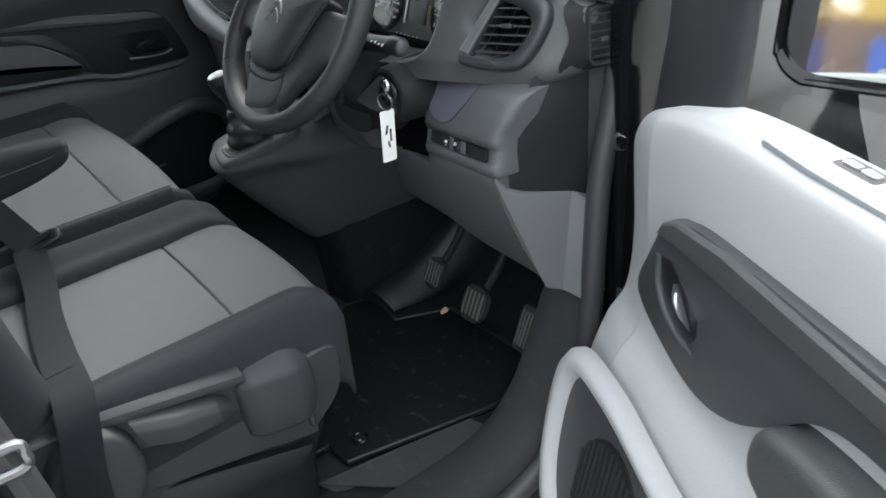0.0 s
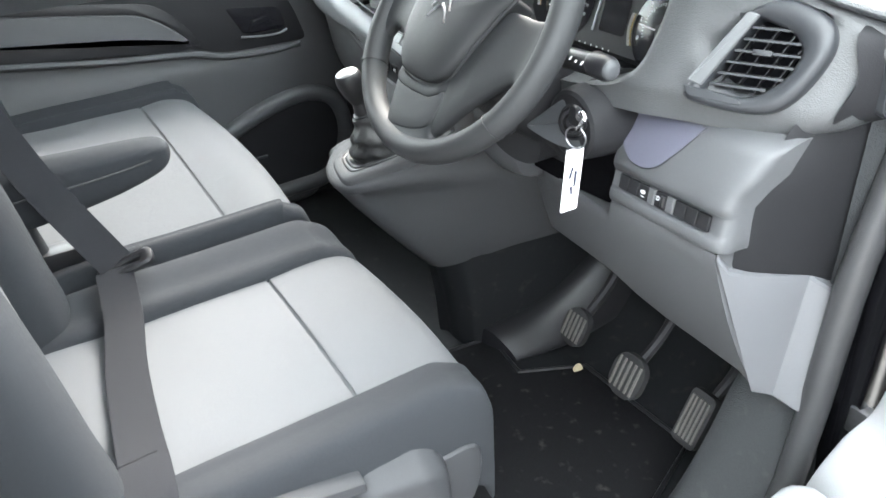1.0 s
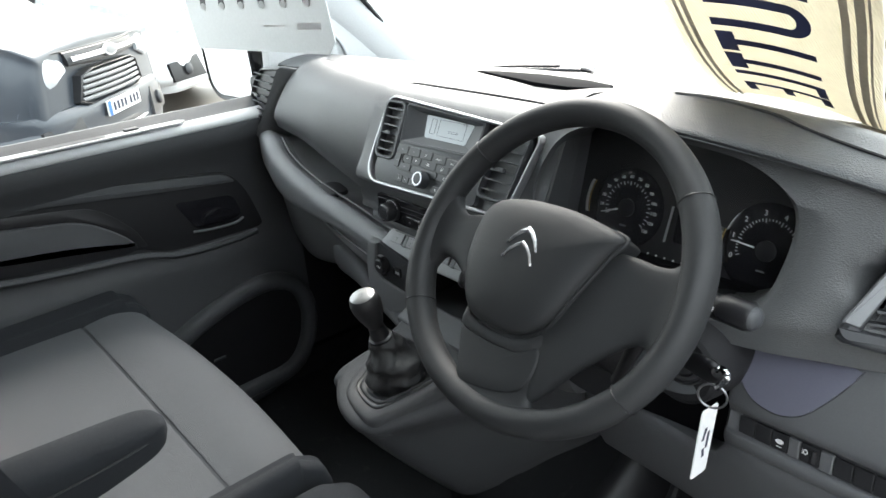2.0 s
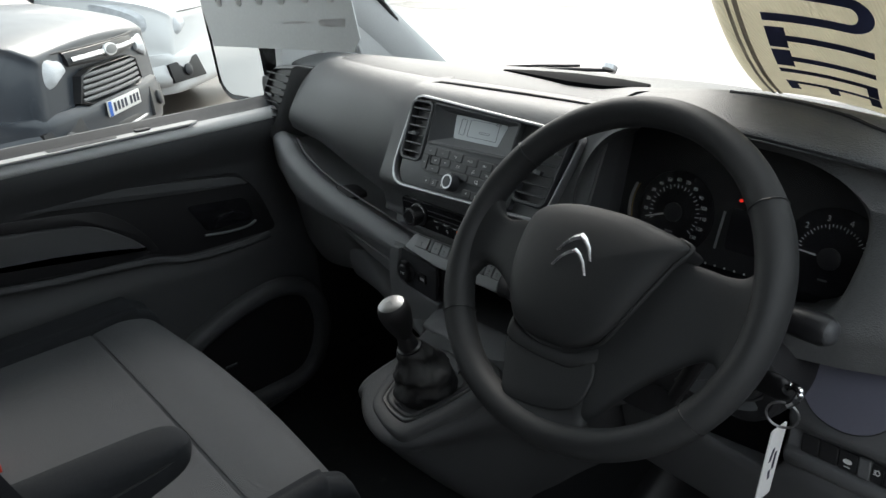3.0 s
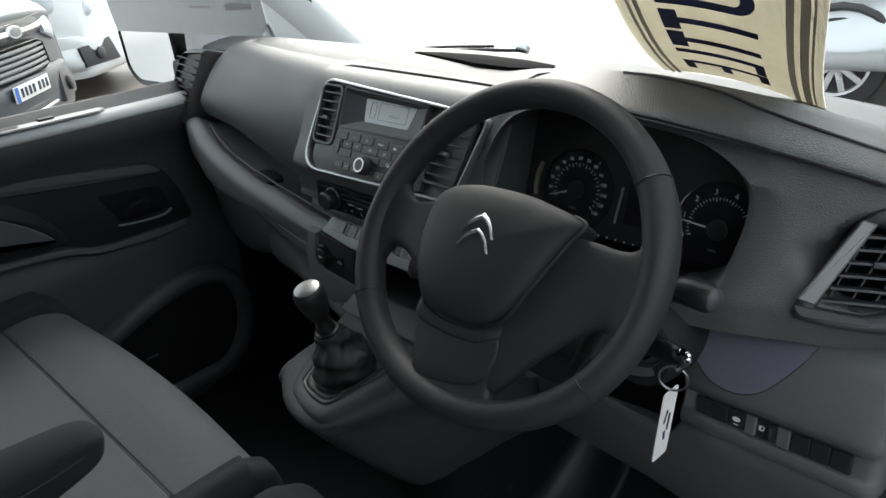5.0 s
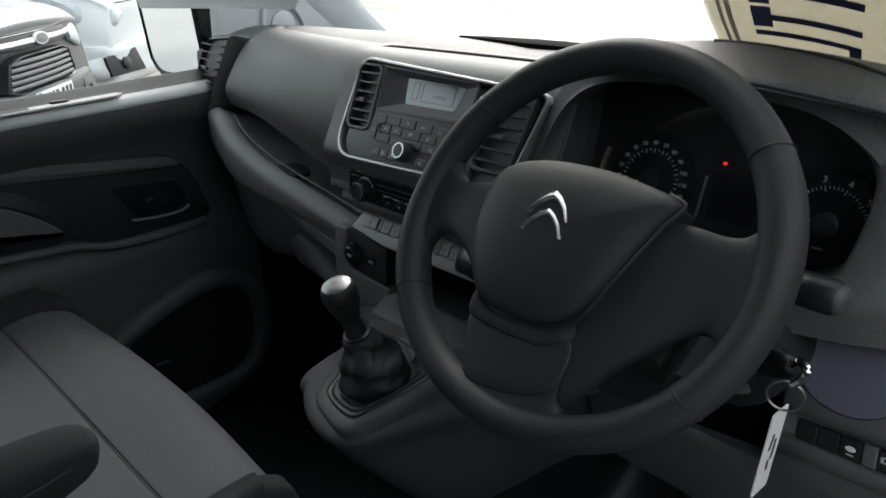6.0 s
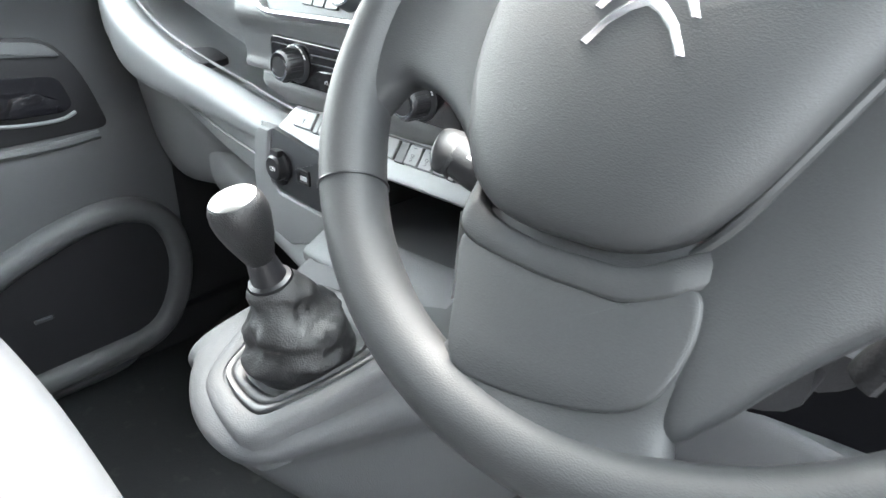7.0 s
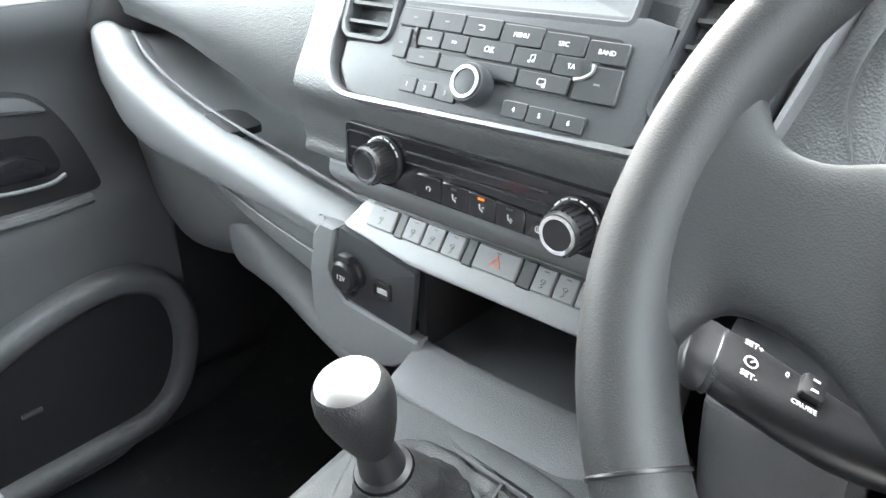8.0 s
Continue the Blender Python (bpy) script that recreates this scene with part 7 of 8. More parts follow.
sec = []
for s, i, rise in ((0.03, -0.034, 1.145), (0.036, -0.026, 1.15), (0.08, -0.014, 1.172), (0.132, -0.001, 1.192), (0.145, 0.001, 1.197), (0.23, 0.003, 1.217), (0.35, 0.003, 1.227), (0.6, 0.002, 1.234), (0.9, 0.0, 1.238), (1.02, -0.02, 1.238)):
    sec.append(on_door([(s, 0.004, rise), (s, 0.02, rise), (s, 0.04 + i, rise), (s, 0.06 + i, rise - 0.004), (s, 0.074 + i, rise - 0.03), (s, 0.075 + i, 1.08), (s, 0.07 + i, 0.96), (s, 0.08 + i, 0.87), (s, 0.112 + i, 0.82), (s, 0.145 + i, 0.72), (s, 0.165 + i, 0.52), (s, 0.14 + i, 0.42), (s, 0.0, 0.42), (s, 0.0, 0.8), (s, 0.0, 1.1), (s, 0.0, rise - 0.02), (s, 0.0, rise - 0.008)]))
part("lining", loft_lin(sec, 60, 40), M_DOORGREY, dd, "pale grained door lining, its grey darkened as in shade", sharp=60)
part("outer_skin", loft([on_door([(s, 0.0, 1.13), (s, -0.002, 0.7), (s, 0.0, 0.36), (s, -0.05, 0.34), (s, -0.1, 0.7), (s, -0.06, 1.13)]) for s in (0.02, 0.5, 1.05)], 30, 8), M_PAINT, dd, "glossy black painted door skin")
DI = DM @ facing((0, 0.070, 0), (1, 0, 0), (0, 0, 1)) @ Matrix.Diagonal((1, 1, -1, 1))
hi = [(0.185, 1.03), (0.215, 1.08), (0.26, 1.102), (0.35, 1.115), (0.7, 1.13), (1.0, 1.13), (1.0, 1.04), (0.7, 1.045), (0.58, 1.045), (0.515, 1.02), (0.455, 0.96), (0.39, 0.912), (0.32, 0.89), (0.24, 0.9), (0.15, 0.945)]
his = [(p.x, p.y) for p in spline([(a, b, 0) for a, b in hi], 60, True)]
part("handle_insert", prism(his, 0.022, DI @ at(0, 0, 0), 0.006), M_CHARCOAL, dd, "dark grey handle insert")
part("insert_strip", prism([(0.205, 1.062), (0.22, 1.084), (0.25, 1.1), (0.35, 1.114), (1.0, 1.13), (1.0, 1.09), (0.57, 1.086), (0.36, 1.076), (0.25, 1.068)], 0.03, DI, 0.008, 3), M_DARK, dd, "black padded strip")
part("handle_cup", prism([(0.218, 1.035), (0.238, 1.04), (0.262, 1.03), (0.31, 1.0), (0.312, 0.975), (0.3, 0.955), (0.275, 0.965), (0.24, 0.985), (0.222, 1.005)], 0.0235, DI, 0.001), M_BLACK, dd, "dark handle recess")
part("cup_lip", tube([DI @ Vector(p) for p in ((0.213, 1.035, 0.022), (0.214, 1.0, 0.024), (0.235, 0.972, 0.025), (0.27, 0.95, 0.0235), (0.305, 0.942, 0.018))], 0.006, 12, 30), M_CHARCOAL, dd)
part("handle", loft([[DI @ Vector(p) for p in q] for q in ([(0.262, 1.02, 0.024), (0.27, 1.026, 0.034), (0.28, 1.02, 0.034), (0.276, 1.012, 0.024)], [(0.272, 1.002, 0.024), (0.278, 1.008, 0.038), (0.292, 1.0, 0.038), (0.29, 0.992, 0.024)], [(0.29, 0.982, 0.023), (0.294, 0.986, 0.028), (0.302, 0.98, 0.028), (0.3, 0.974, 0.023)])], 16, 8), M_SATIN, dd, "satin silver inner door handle")
part("grip", prism([(p.x, p.y) for p in spline([(0.462, 0.93, 0), (0.468, 0.975, 0), (0.5, 0.998, 0), (0.6, 1.012, 0), (0.8, 1.02, 0), (1.0, 1.02, 0), (1.0, 0.9, 0), (0.75, 0.88, 0), (0.55, 0.89, 0), (0.485, 0.905, 0)], 50, True)], 0.05, DI, 0.02, 5), M_DARK, dd, "black arm grip")
DJ = DM @ facing((0, 0.136, 0.8), (1, 0, 0), (0, 0.2, -1)) @ Matrix.Diagonal((1, -1, 1, 1)) @ at(0, -0.8)
sp = [(0.1, 0.76), (0.22, 0.785), (0.4, 0.77), (0.8, 0.74), (0.95, 0.66), (0.95, 0.5), (0.6, 0.47), (0.25, 0.47), (0.12, 0.52), (0.08, 0.64)]
sps = [(p.x, p.y) for p in spline([(a, b, 0) for a, b in sp], 60, True)]
part("pocket_rim", ring([(0.5 + (a - 0.5) * 1.09, 0.63 + (b - 0.63) * 1.22) for a, b in sps], sps, 0.03, DJ, 0.014), M_DOORGREY, dd, "pale grey pocket rim", sharp=80)
part("pocket", prism(sps, 0.012, DJ, 0.004), M_CHARCOAL, dd, "dark grey pocket")
part("speaker_grille", prism(oval(0.1, 0.12, 28, 0.26, 0.63), 0.016, DJ, 0.003), M_BLACK, dd, "ribbed black speaker grille")
for i in range(14):
    x = 0.17 + i * 0.0135
    h = 0.112 * math.sqrt(max(0.03, 1 - ((x - 0.26) / 0.1) ** 2))
    part("rib", box((x - 0.002, 0.63 - h, 0.015), (x + 0.002, 0.63 + h, 0.019), m=DJ), M_DARKSMOOTH, dd)
SP = DM @ facing((0, 0.0, 1.2215), (1, 0, 0.014), (0, 1, 0)) @ Matrix.Diagonal((1, -1, 1, 1))
part("switch_plate", prism([(0.34, -0.06), (0.352, -0.02), (0.365, -0.01), (0.9, -0.012), (0.9, -0.055), (0.42, -0.064)], 0.006, SP, 0.002), M_PLATESKY, dd, "smooth grey window switch plate")
part("switch_recess", prism(rounded(0.055, 0.022, 0.004, 4, 0.44, -0.026), 0.0064, SP), M_BLACK, dd)
for c in (0.428, 0.452):
    part("window_switch", prism(rounded(0.02, 0.009, 0.002, 4, c, -0.026), 0.009, SP, 0.002), M_SATIN, dd, "bright window switch")
part("window_frame", join(tube(on_door([(0.07, -0.01, 1.14), (0.1, -0.015, 1.3), (0.3, -0.03, 1.55), (0.55, -0.05, 1.78), (1.0, -0.06, 1.82), (1.03, -0.03, 1.2)]), 0.022, 8, 40)), M_BLACK, dd, "black window frame")
part("frame_trim", loft([on_door([(0.058, 0.035, 1.14), (0.19, 0.03, 1.18), (0.215, 0.0, 1.19), (0.06, -0.02, 1.14)]), on_door([(0.065, 0.025, 1.25), (0.185, 0.02, 1.26), (0.205, -0.01, 1.26), (0.065, -0.03, 1.25)]), on_door([(0.1, 0.01, 1.42), (0.21, 0.005, 1.42), (0.225, -0.02, 1.42), (0.1, -0.03, 1.42)]), on_door([(0.4, -0.02, 1.68), (0.42, -0.025, 1.66), (0.43, -0.04, 1.66), (0.4, -0.05, 1.68)])], 24, 16), M_SEATTRIM, dd, "dark grey trim of the mirror corner")
g = part("window_glass", grid(bmesh.new(), [on_door([(0.12 if z < 1.3 else 0.5, -0.02 - 0.04 * (z - 1.13), z), (0.8, -0.02 - 0.04 * (z - 1.13), z), (1.02, -0.02 - 0.04 * (z - 1.13), z)]) for z in (1.13, 1.45, 1.8)]), M_GLASS, dd, "clear side window")
g.visible_shadow = False
dmr = thing("driver_mirror", DM @ Vector((0.25, -0.16, 1.35)), "black door mirror on the open driver's door", "door mirror")
DMM = facing(DM @ Vector((0.22, -0.17, 1.36)), (0.98, 0.2, 0), (0.0, 0.14, 0.98))
part("housing", loft([[DMM @ Vector((x * s, y * s, w)) for x, y in rounded(0.24, 0.3, 0.05, 6)] for s, w in ((0.7, -0.13), (0.98, -0.07), (1.03, -0.01), (1.0, 0.004), (0.95, 0.0))], 40, 14), M_PAINT, dmr, "black housing")
part("glass", prism(rounded(0.215, 0.275, 0.045, 6), 0.003, DMM), bpy.data.materials["mirror silver"], dmr, "mirror glass")
hb = thing("hinge_bolt", (0.868, 0.358, 1.087), "round steel hinge bolt on the black door jamb", "bolt")
part("bolt_head", lathe([(0.016, 0), (0.016, 0.008), (0.011, 0.011), (0.011, 0.006), (0.002, 0.006)], facing((0.866, 0.338, 1.087), (0.8, 0.3, 0), (0, 0, 1))), M_STEEL, hb)
dc = thing("door_check", (0.9, 0.33, 0.80), "worn steel door check strap on the jamb", "bracket")
part("bracket", join(box((0.87, 0.325, 0.79), (0.90, 0.345, 0.83), 0.004), tube([(0.885, 0.34, 0.8), (0.91, 0.31, 0.78), (0.95, 0.29, 0.785)], 0.006, 8, 10)), M_STEEL, dc)
striker = thing("door_striker", (0.85, -0.58, 1.03), "steel door striker loop on the rear pillar", "bracket")
part("plate", box((0.83, -0.59, 0.99), (0.872, -0.565, 1.075), 0.003), M_STEEL, striker)
part("loop", tube([(0.845, -0.57, 1.015), (0.845, -0.53, 1.015), (0.845, -0.525, 1.03), (0.845, -0.53, 1.045), (0.845, -0.57, 1.045)], 0.006, 8, 20), M_STEEL, striker, "bright steel loop")

# ---- hung in the windscreen ----
card = thing("price_card", (-0.3, 0.15, 1.5), "silver printed card with punched holes hanging before the windscreen", "card")
CA = facing((-0.35, 0.165, 1.416), (0.46, 0.06, 0.012), (0.02, 0.02, 1))
part("sheet", prism([(-0.235, 0.0), (0.172, -0.004), (0.19, 0.016), (0.165, 0.16), (-0.275, 0.16)], 0.002, CA), M_CARD, card)
for i in range(6):
    part("punched_hole", box((-0.2 + i * 0.064, 0.078, -0.0006), (-0.182 + i * 0.064, 0.098, 0.0026), m=CA), M_CHARCOAL, card)
    part("flap", prism(oval(0.009, 0.007, 10, -0.19 + i * 0.064, 0.078), 0.0012, CA @ at(0, 0, 0.002)), M_WHITE, card)
part("print_bar", box((0.095, 0.035, 0.002), (0.16, 0.047, 0.0024), m=CA), M_WHITE, card)
part("print_bar", box((0.0, 0.04, 0.002), (0.06, 0.044, 0.0024), m=CA), M_WHITE, card)

ban = thing("cloth_banner", (0.33, 0.75, 1.3), "cream ribbed cloth banner with navy lettering hanging inside the windscreen", "banner")
BO, BU, BV = Vector((0.326, 0.801, 1.266)), Vector((0.842, 0.016, -0.115)), Vector((0.246, -0.854, 0.479))
BW = BU.cross(BV).normalized()


def cloth(x, y):
    """A point of the banner: it bellies out towards its lower end."""
    return BO + BU * x + BV * y + BW * (0.02 * math.sin(min(y, 0.5) * 6.0) + 0.012 * (x / 0.15) ** 2)


rows = [[cloth(-0.155 + 0.33 * i / 40, y) for i in range(41)] for y in [0.055 + j / 30 * 0.58 for j in range(31)]]
th = [[Vector(p) + Vector((0, 0.0025, 0.002)) for p in r] for r in rows]
part("cloth", grid(bmesh.new(), rows + th[::-1], close_v=True), M_CREAM, ban, "cream ribbed cloth")


def on_cloth(name, cells, material, bend=None):
    bm = bmesh.new()
    if bend:
        bx, by, ro, ri = bend
        arc = [math.radians(-90 + 12 * k) for k in range(16)]
        ends = [[bm.verts.new(cloth(bx + r[0] * math.cos(a), (by + r[1] * math.sin(a)) * 1.32 + 0.09) + BW * 0.0022) for a in arc] for r in (ro, ri)]
        for k in range(15):
            bm.faces.new((ends[0][k], ends[0][k + 1], ends[1][k + 1], ends[1][k]))
    for x0, y0, x1, y1 in cells:
        y0, y1 = (y0 * 1.32 + 0.09, y1 * 1.32 + 0.09) if name == "letter" else (y0, y1)
        n = 8
        vs = [[bm.verts.new(cloth(x0 + (x1 - x0) * i / n, y0 + (y1 - y0) * j / n) + BW * 0.0022) for i in range(n + 1)] for j in range(n + 1)]
        for j in range(n):
            for i in range(n):
                bm.faces.new((vs[j][i], vs[j][i + 1], vs[j + 1][i + 1], vs[j + 1][i]))
    part(name, bm, material, ban)


for x, w in ((-0.132, 0.003), (-0.119, 0.004), (0.125, 0.006), (0.147, 0.007), (0.16, 0.002)):
    on_cloth("stripe", [(x - w, 0.055, x + w, 0.62)], M_TAUPE)
# the word SHUTTLE, read downwards, seen from behind
L0, L1 = -0.085, 0.075
y = 0.022
on_cloth("letter", [(L0, y + 0.03, L1, y + 0.042), (L0, y, L0 + 0.018, y + 0.03), (-0.014, y + 0.004, 0.004, y + 0.03), (L1 - 0.018, y, L1, y + 0.03)], M_BLUEINK)
y = 0.07
on_cloth("letter", [(L0, y + 0.028, L1, y + 0.042), (L1 - 0.018, y - 0.004, L1, y + 0.028)], M_BLUEINK)
for y in (0.122, 0.176):
    on_cloth("letter", [(L0, y, L0 + 0.03, y + 0.048), (L0 + 0.03, y + 0.017, L1, y + 0.031)], M_BLUEINK)
y = 0.236
on_cloth("letter", [(L0, y, L1 - 0.035, y + 0.016), (L0, y + 0.045, L1 - 0.035, y + 0.061)], M_BLUEINK, (L1 - 0.035, y + 0.0305, (0.035, 0.0305), (0.013, 0.0145)))
y = 0.31
on_cloth("letter", [(L0, y, L1, y + 0.016), (L0, y + 0.045, L1, y + 0.061), (-0.012, y + 0.016, 0.012, y + 0.045)], M_BLUEINK)
y = 0.385
on_cloth("letter", [(L0, y, L0 + 0.02, y + 0.06), (-0.012, y, 0.008, y + 0.06), (L1 - 0.02, y, L1, y + 0.06), (L0, y + 0.045, -0.012, y + 0.06), (0.008, y, L1, y + 0.016)], M_BLUEINK)


# ---- vehicles and buildings in the yard ----
M_TYRE = mat("tyre rubber", (0.02, 0.02, 0.02), 0.8, grain=0.3, scale=120)
M_ALLOY = mat("alloy wheel", (0.6, 0.61, 0.62), 0.3, metal=0.8)
M_LAMP = mat("headlamp lens", (0.55, 0.57, 0.6), 0.12, vary=0.25, blotch=20)
M_PLATE = mat("white number plate", (0.8, 0.8, 0.78), 0.4)
M_PLATEBLUE = mat("blue plate band", (0.02, 0.12, 0.5), 0.4)
M_TINT = mat("dark window glass", (0.02, 0.025, 0.03), 0.08, vary=0.05)


def road_wheel(parent, c, side, r=0.34):
    m = facing(c, (0, 1, 0), (0, 0, 1)) if side > 0 else facing(c, (0, -1, 0), (0, 0, 1))
    w = part("wheel", lathe([(r * 0.66, -0.1), (r * 0.95, -0.1), (r, -0.06), (r, 0.05), (r * 0.95, 0.09), (r * 0.68, 0.09), (r * 0.66, 0.05)], m, 32), M_TYRE, parent, "black tyre on an alloy wheel")
    part("rim", lathe([(r * 0.68, 0.02), (r * 0.68, 0.085), (r * 0.62, 0.08), (r * 0.6, 0.03), (0.02, 0.03)], m, 32), M_ALLOY, w)
    for i in range(10):
        part("rim_spoke", box((0.04, -0.022, 0.03), (r * 0.63, 0.022, 0.075), 0.006, m=m @ Matrix.Rotation(i * math.pi / 5, 4, "Z")), M_ALLOY, w)
    part("hub_cap", lathe([(0.06, 0.03), (0.06, 0.075), (0.04, 0.085), (0.01, 0.087)], m, 16), M_ALLOY, w)


def van(name, label, paint, bumper, length=4.9, plate=True, nose_detail=True, fog=0.22):
    """A panel van in its own frame: its nose at the origin looks along -y, its wheels on z = 0."""
    v = thing(name, (0, 0, 0), label, "van")
    hw = 0.96
    secs = []
    for y, zt, zb, w in ((0.02, 0.98, 0.34, 0.78), (0.06, 1.06, 0.30, 0.88), (0.3, 1.16, 0.28, 0.94), (0.9, 1.28, 0.28, 0.96), (1.0, 1.31, 0.28, 0.96), (1.75, 1.9, 0.28, 0.955), (2.2, 1.98, 0.28, 0.95), (length - 0.3, 1.96, 0.28, 0.95), (length, 1.85, 0.35, 0.93)):
        t = 0.88 if zt > 1.4 else 0.93
        secs.append([(-w * 0.96, y, zb), (-w, y, (zb + zt) * 0.45), (-w * t, y, zt - 0.1), (-w * t * 0.9, y, zt - 0.02), (0, y, zt + 0.02), (w * t * 0.9, y, zt - 0.02), (w * t, y, zt - 0.1), (w, y, (zb + zt) * 0.45), (w * 0.96, y, zb)])
    part("body", loft(secs, 48, 60), paint, v, "", sharp=50)
    part("bumper", loft([[(-0.97, 0.5, z), (-0.95, 0.14 + o, z), (-0.75, -0.01 + o, z), (0, -0.07 + o, z), (0.75, -0.01 + o, z), (0.95, 0.14 + o, z), (0.97, 0.5, z), (0.5, 0.4, z), (-0.5, 0.4, z)] for z, o in ((0.24, 0.04), (0.3, 0.0), (0.45, 0.0), (0.58, 0.0), (0.64, 0.03))], 60, 16), bumper, v, "moulded bumper")

    def front_y(x):
        return -0.062 + 0.11 * (x / 0.75) ** 2

    def across(x0, x1, z, r, flat=1.0, out=0.0):
        return tube([(x0 + (x1 - x0) * i / 8, front_y(x0 + (x1 - x0) * i / 8) - out, z) for i in range(9)], r, 8, 24, flat=flat)

    if nose_detail:
        hexa = [(-0.5, 0.655), (-0.43, 0.83), (-0.3, 0.865), (0.3, 0.865), (0.43, 0.83), (0.5, 0.655), (0.4, 0.625), (-0.4, 0.625)]
        gr = part("grille", grid(bmesh.new(), [[(x * k, front_y(x) - o, 0.745 + (z - 0.745) * k) for x, z in hexa] for k, o in ((1.0, -0.05), (1.0, 0.02), (0.96, 0.026), (0.92, 0.016), (0.92, -0.03), (0.02, -0.03))], close_u=True), M_BLACK, v, "black six-sided grille", sharp=30)
        for k, z in enumerate((0.665, 0.705, 0.745, 0.785, 0.825)):
            w = 0.45 - 0.3 * max(0.0, z - 0.66)
            part("grille_bar", across(-w, w, z, 0.011, 1.3, 0.006), M_GREYSMOOTH, gr, "grey grille bar")
        part("upper_slot", loft([[(x, front_y(x) + 0.02, 0.9 + 0.03 * abs(x)), (x, front_y(x) - 0.004, 0.905 + 0.03 * abs(x)), (x, front_y(x) + 0.02, 0.995), (x, front_y(x) + 0.06, 0.995)] for x in (-0.5, -0.35, -0.15, 0.15, 0.35, 0.5)], 20, 20), M_BLACK, v, "black upper grille slot")
        part("bright_bar", across(-0.47, 0.47, 0.948, 0.013, 1.5, 0.006), M_CHROME, v, "chrome grille bar")
        badge = part("badge", prism(oval(0.095, 0.046), 0.022, facing((0, -0.062, 0.95), (1, 0, 0), (0, 0.15, 1)), 0.007), M_SATIN, v, "oval bright badge")
        part("badge_field", prism(oval(0.078, 0.034), 0.003, facing((0, -0.084, 0.953), (1, 0, 0), (0, 0.15, 1)), 0.001), M_STRIP, badge)
        part("lower_intake", loft([[(x, front_y(x) + 0.03, 0.29), (x, front_y(x) - 0.012, 0.3), (x, front_y(x) - 0.014, 0.42), (x, front_y(x) + 0.03, 0.43)] for x in (-0.52, -0.3, 0.0, 0.3, 0.52)], 20, 16), M_BLACK, v, "black lower intake")
        part("lower_grille_bar", across(-0.48, 0.48, 0.375, 0.012, 1.2, 0.016), M_SATIN, v, "silver lower strip")
        for z in (0.325, 0.35):
            part("lower_grille_bar", across(-0.48, 0.48, z, 0.006, 1.0, 0.014), M_DARKSMOOTH, v)
    part("bonnet_edge", across(-0.7, 0.7, 1.012, 0.006, 1.0, -0.02), M_BLACK, v)
    for s in (-1, 1):
        part("headlamp", loft([[(s * 0.56, 0.0, 0.87), (s * 0.56, 0.02, 0.96), (s * 0.6, 0.2, 1.04), (s * 0.6, 0.2, 0.9)], [(s * 0.75, 0.03, 0.8), (s * 0.76, 0.06, 1.0), (s * 0.8, 0.3, 1.1), (s * 0.8, 0.3, 0.9)], [(s * 0.92, 0.3, 0.86), (s * 0.92, 0.34, 1.02), (s * 0.93, 0.75, 1.16), (s * 0.93, 0.68, 1.02)]], 20, 12), M_LAMP, v, "clear headlamp")
        part("fog_surround", prism([(-s * fog, -0.11), (s * fog * 0.9, -0.1), (s * fog, 0.09), (-s * fog * 0.7, 0.12)][::s], 0.03, facing((s * 0.7, 0.006, 0.45), (1, s * 0.22, 0), (0, 0.1, 1)), 0.01), M_BLACK, v)
        part("fog_lamp", lathe([(0.06, 0), (0.06, 0.02), (0.045, 0.03), (0.01, 0.032)], facing((s * 0.72, -0.022, 0.45), (1, s * 0.22, 0), (0, 0.1, 1)), 18), M_DARKSMOOTH, v)
        part("side_window", prism([(1.25, 1.28), (1.75, 1.72), (2.3, 1.75), (2.35, 1.28)], 0.01, facing((s * 0.925, 0, 0.0), (0, 1, 0), (-s * 0.12, 0, 1)) if s > 0 else facing((s * 0.925, 0, 0.0), (0, 1, 0), (0, 0, 1)) @ Matrix.Diagonal((1, 1, -1, 1)), 0.0), M_TINT, v)
        part("door_mirror", box((s * 1.0 - 0.1, 1.3, 1.2), (s * 1.0 + 0.1, 1.42, 1.42), 0.04), M_BLACK, v)
        part("door_line", tube([(s * 0.968, 1.2, 0.4), (s * 0.975, 1.2, 0.8), (s * 0.955, 1.22, 1.2)], 0.006, 6, 10), M_BLACK, v)
        part("door_line", tube([(s * 0.965, 2.4, 0.4), (s * 0.97, 2.4, 0.8), (s * 0.93, 2.4, 1.3), (s * 0.88, 2.4, 1.8)], 0.006, 6, 10), M_BLACK, v)
        part("arch", tube([(s * 0.968, 0.85 + 0.4 * math.cos(a), 0.34 + 0.4 * math.sin(a)) for a in (math.pi * i / 12 for i in range(13))], 0.03, 8), M_BLACK, v)
        for wy in (0.85, length - 1.0):
            road_wheel(v, (s * 0.88, wy, 0.34), s)
    part("windscreen", loft([[(-0.78, 1.03, 1.33), (0.0, 0.98, 1.38), (0.78, 1.03, 1.33)], [(-0.74, 1.3, 1.57), (0.0, 1.25, 1.63), (0.74, 1.3, 1.57)], [(-0.7, 1.62, 1.83), (0.0, 1.58, 1.88), (0.7, 1.62, 1.83)]], 20, 12, closed=False, caps=False), M_TINT, v, "dark windscreen")
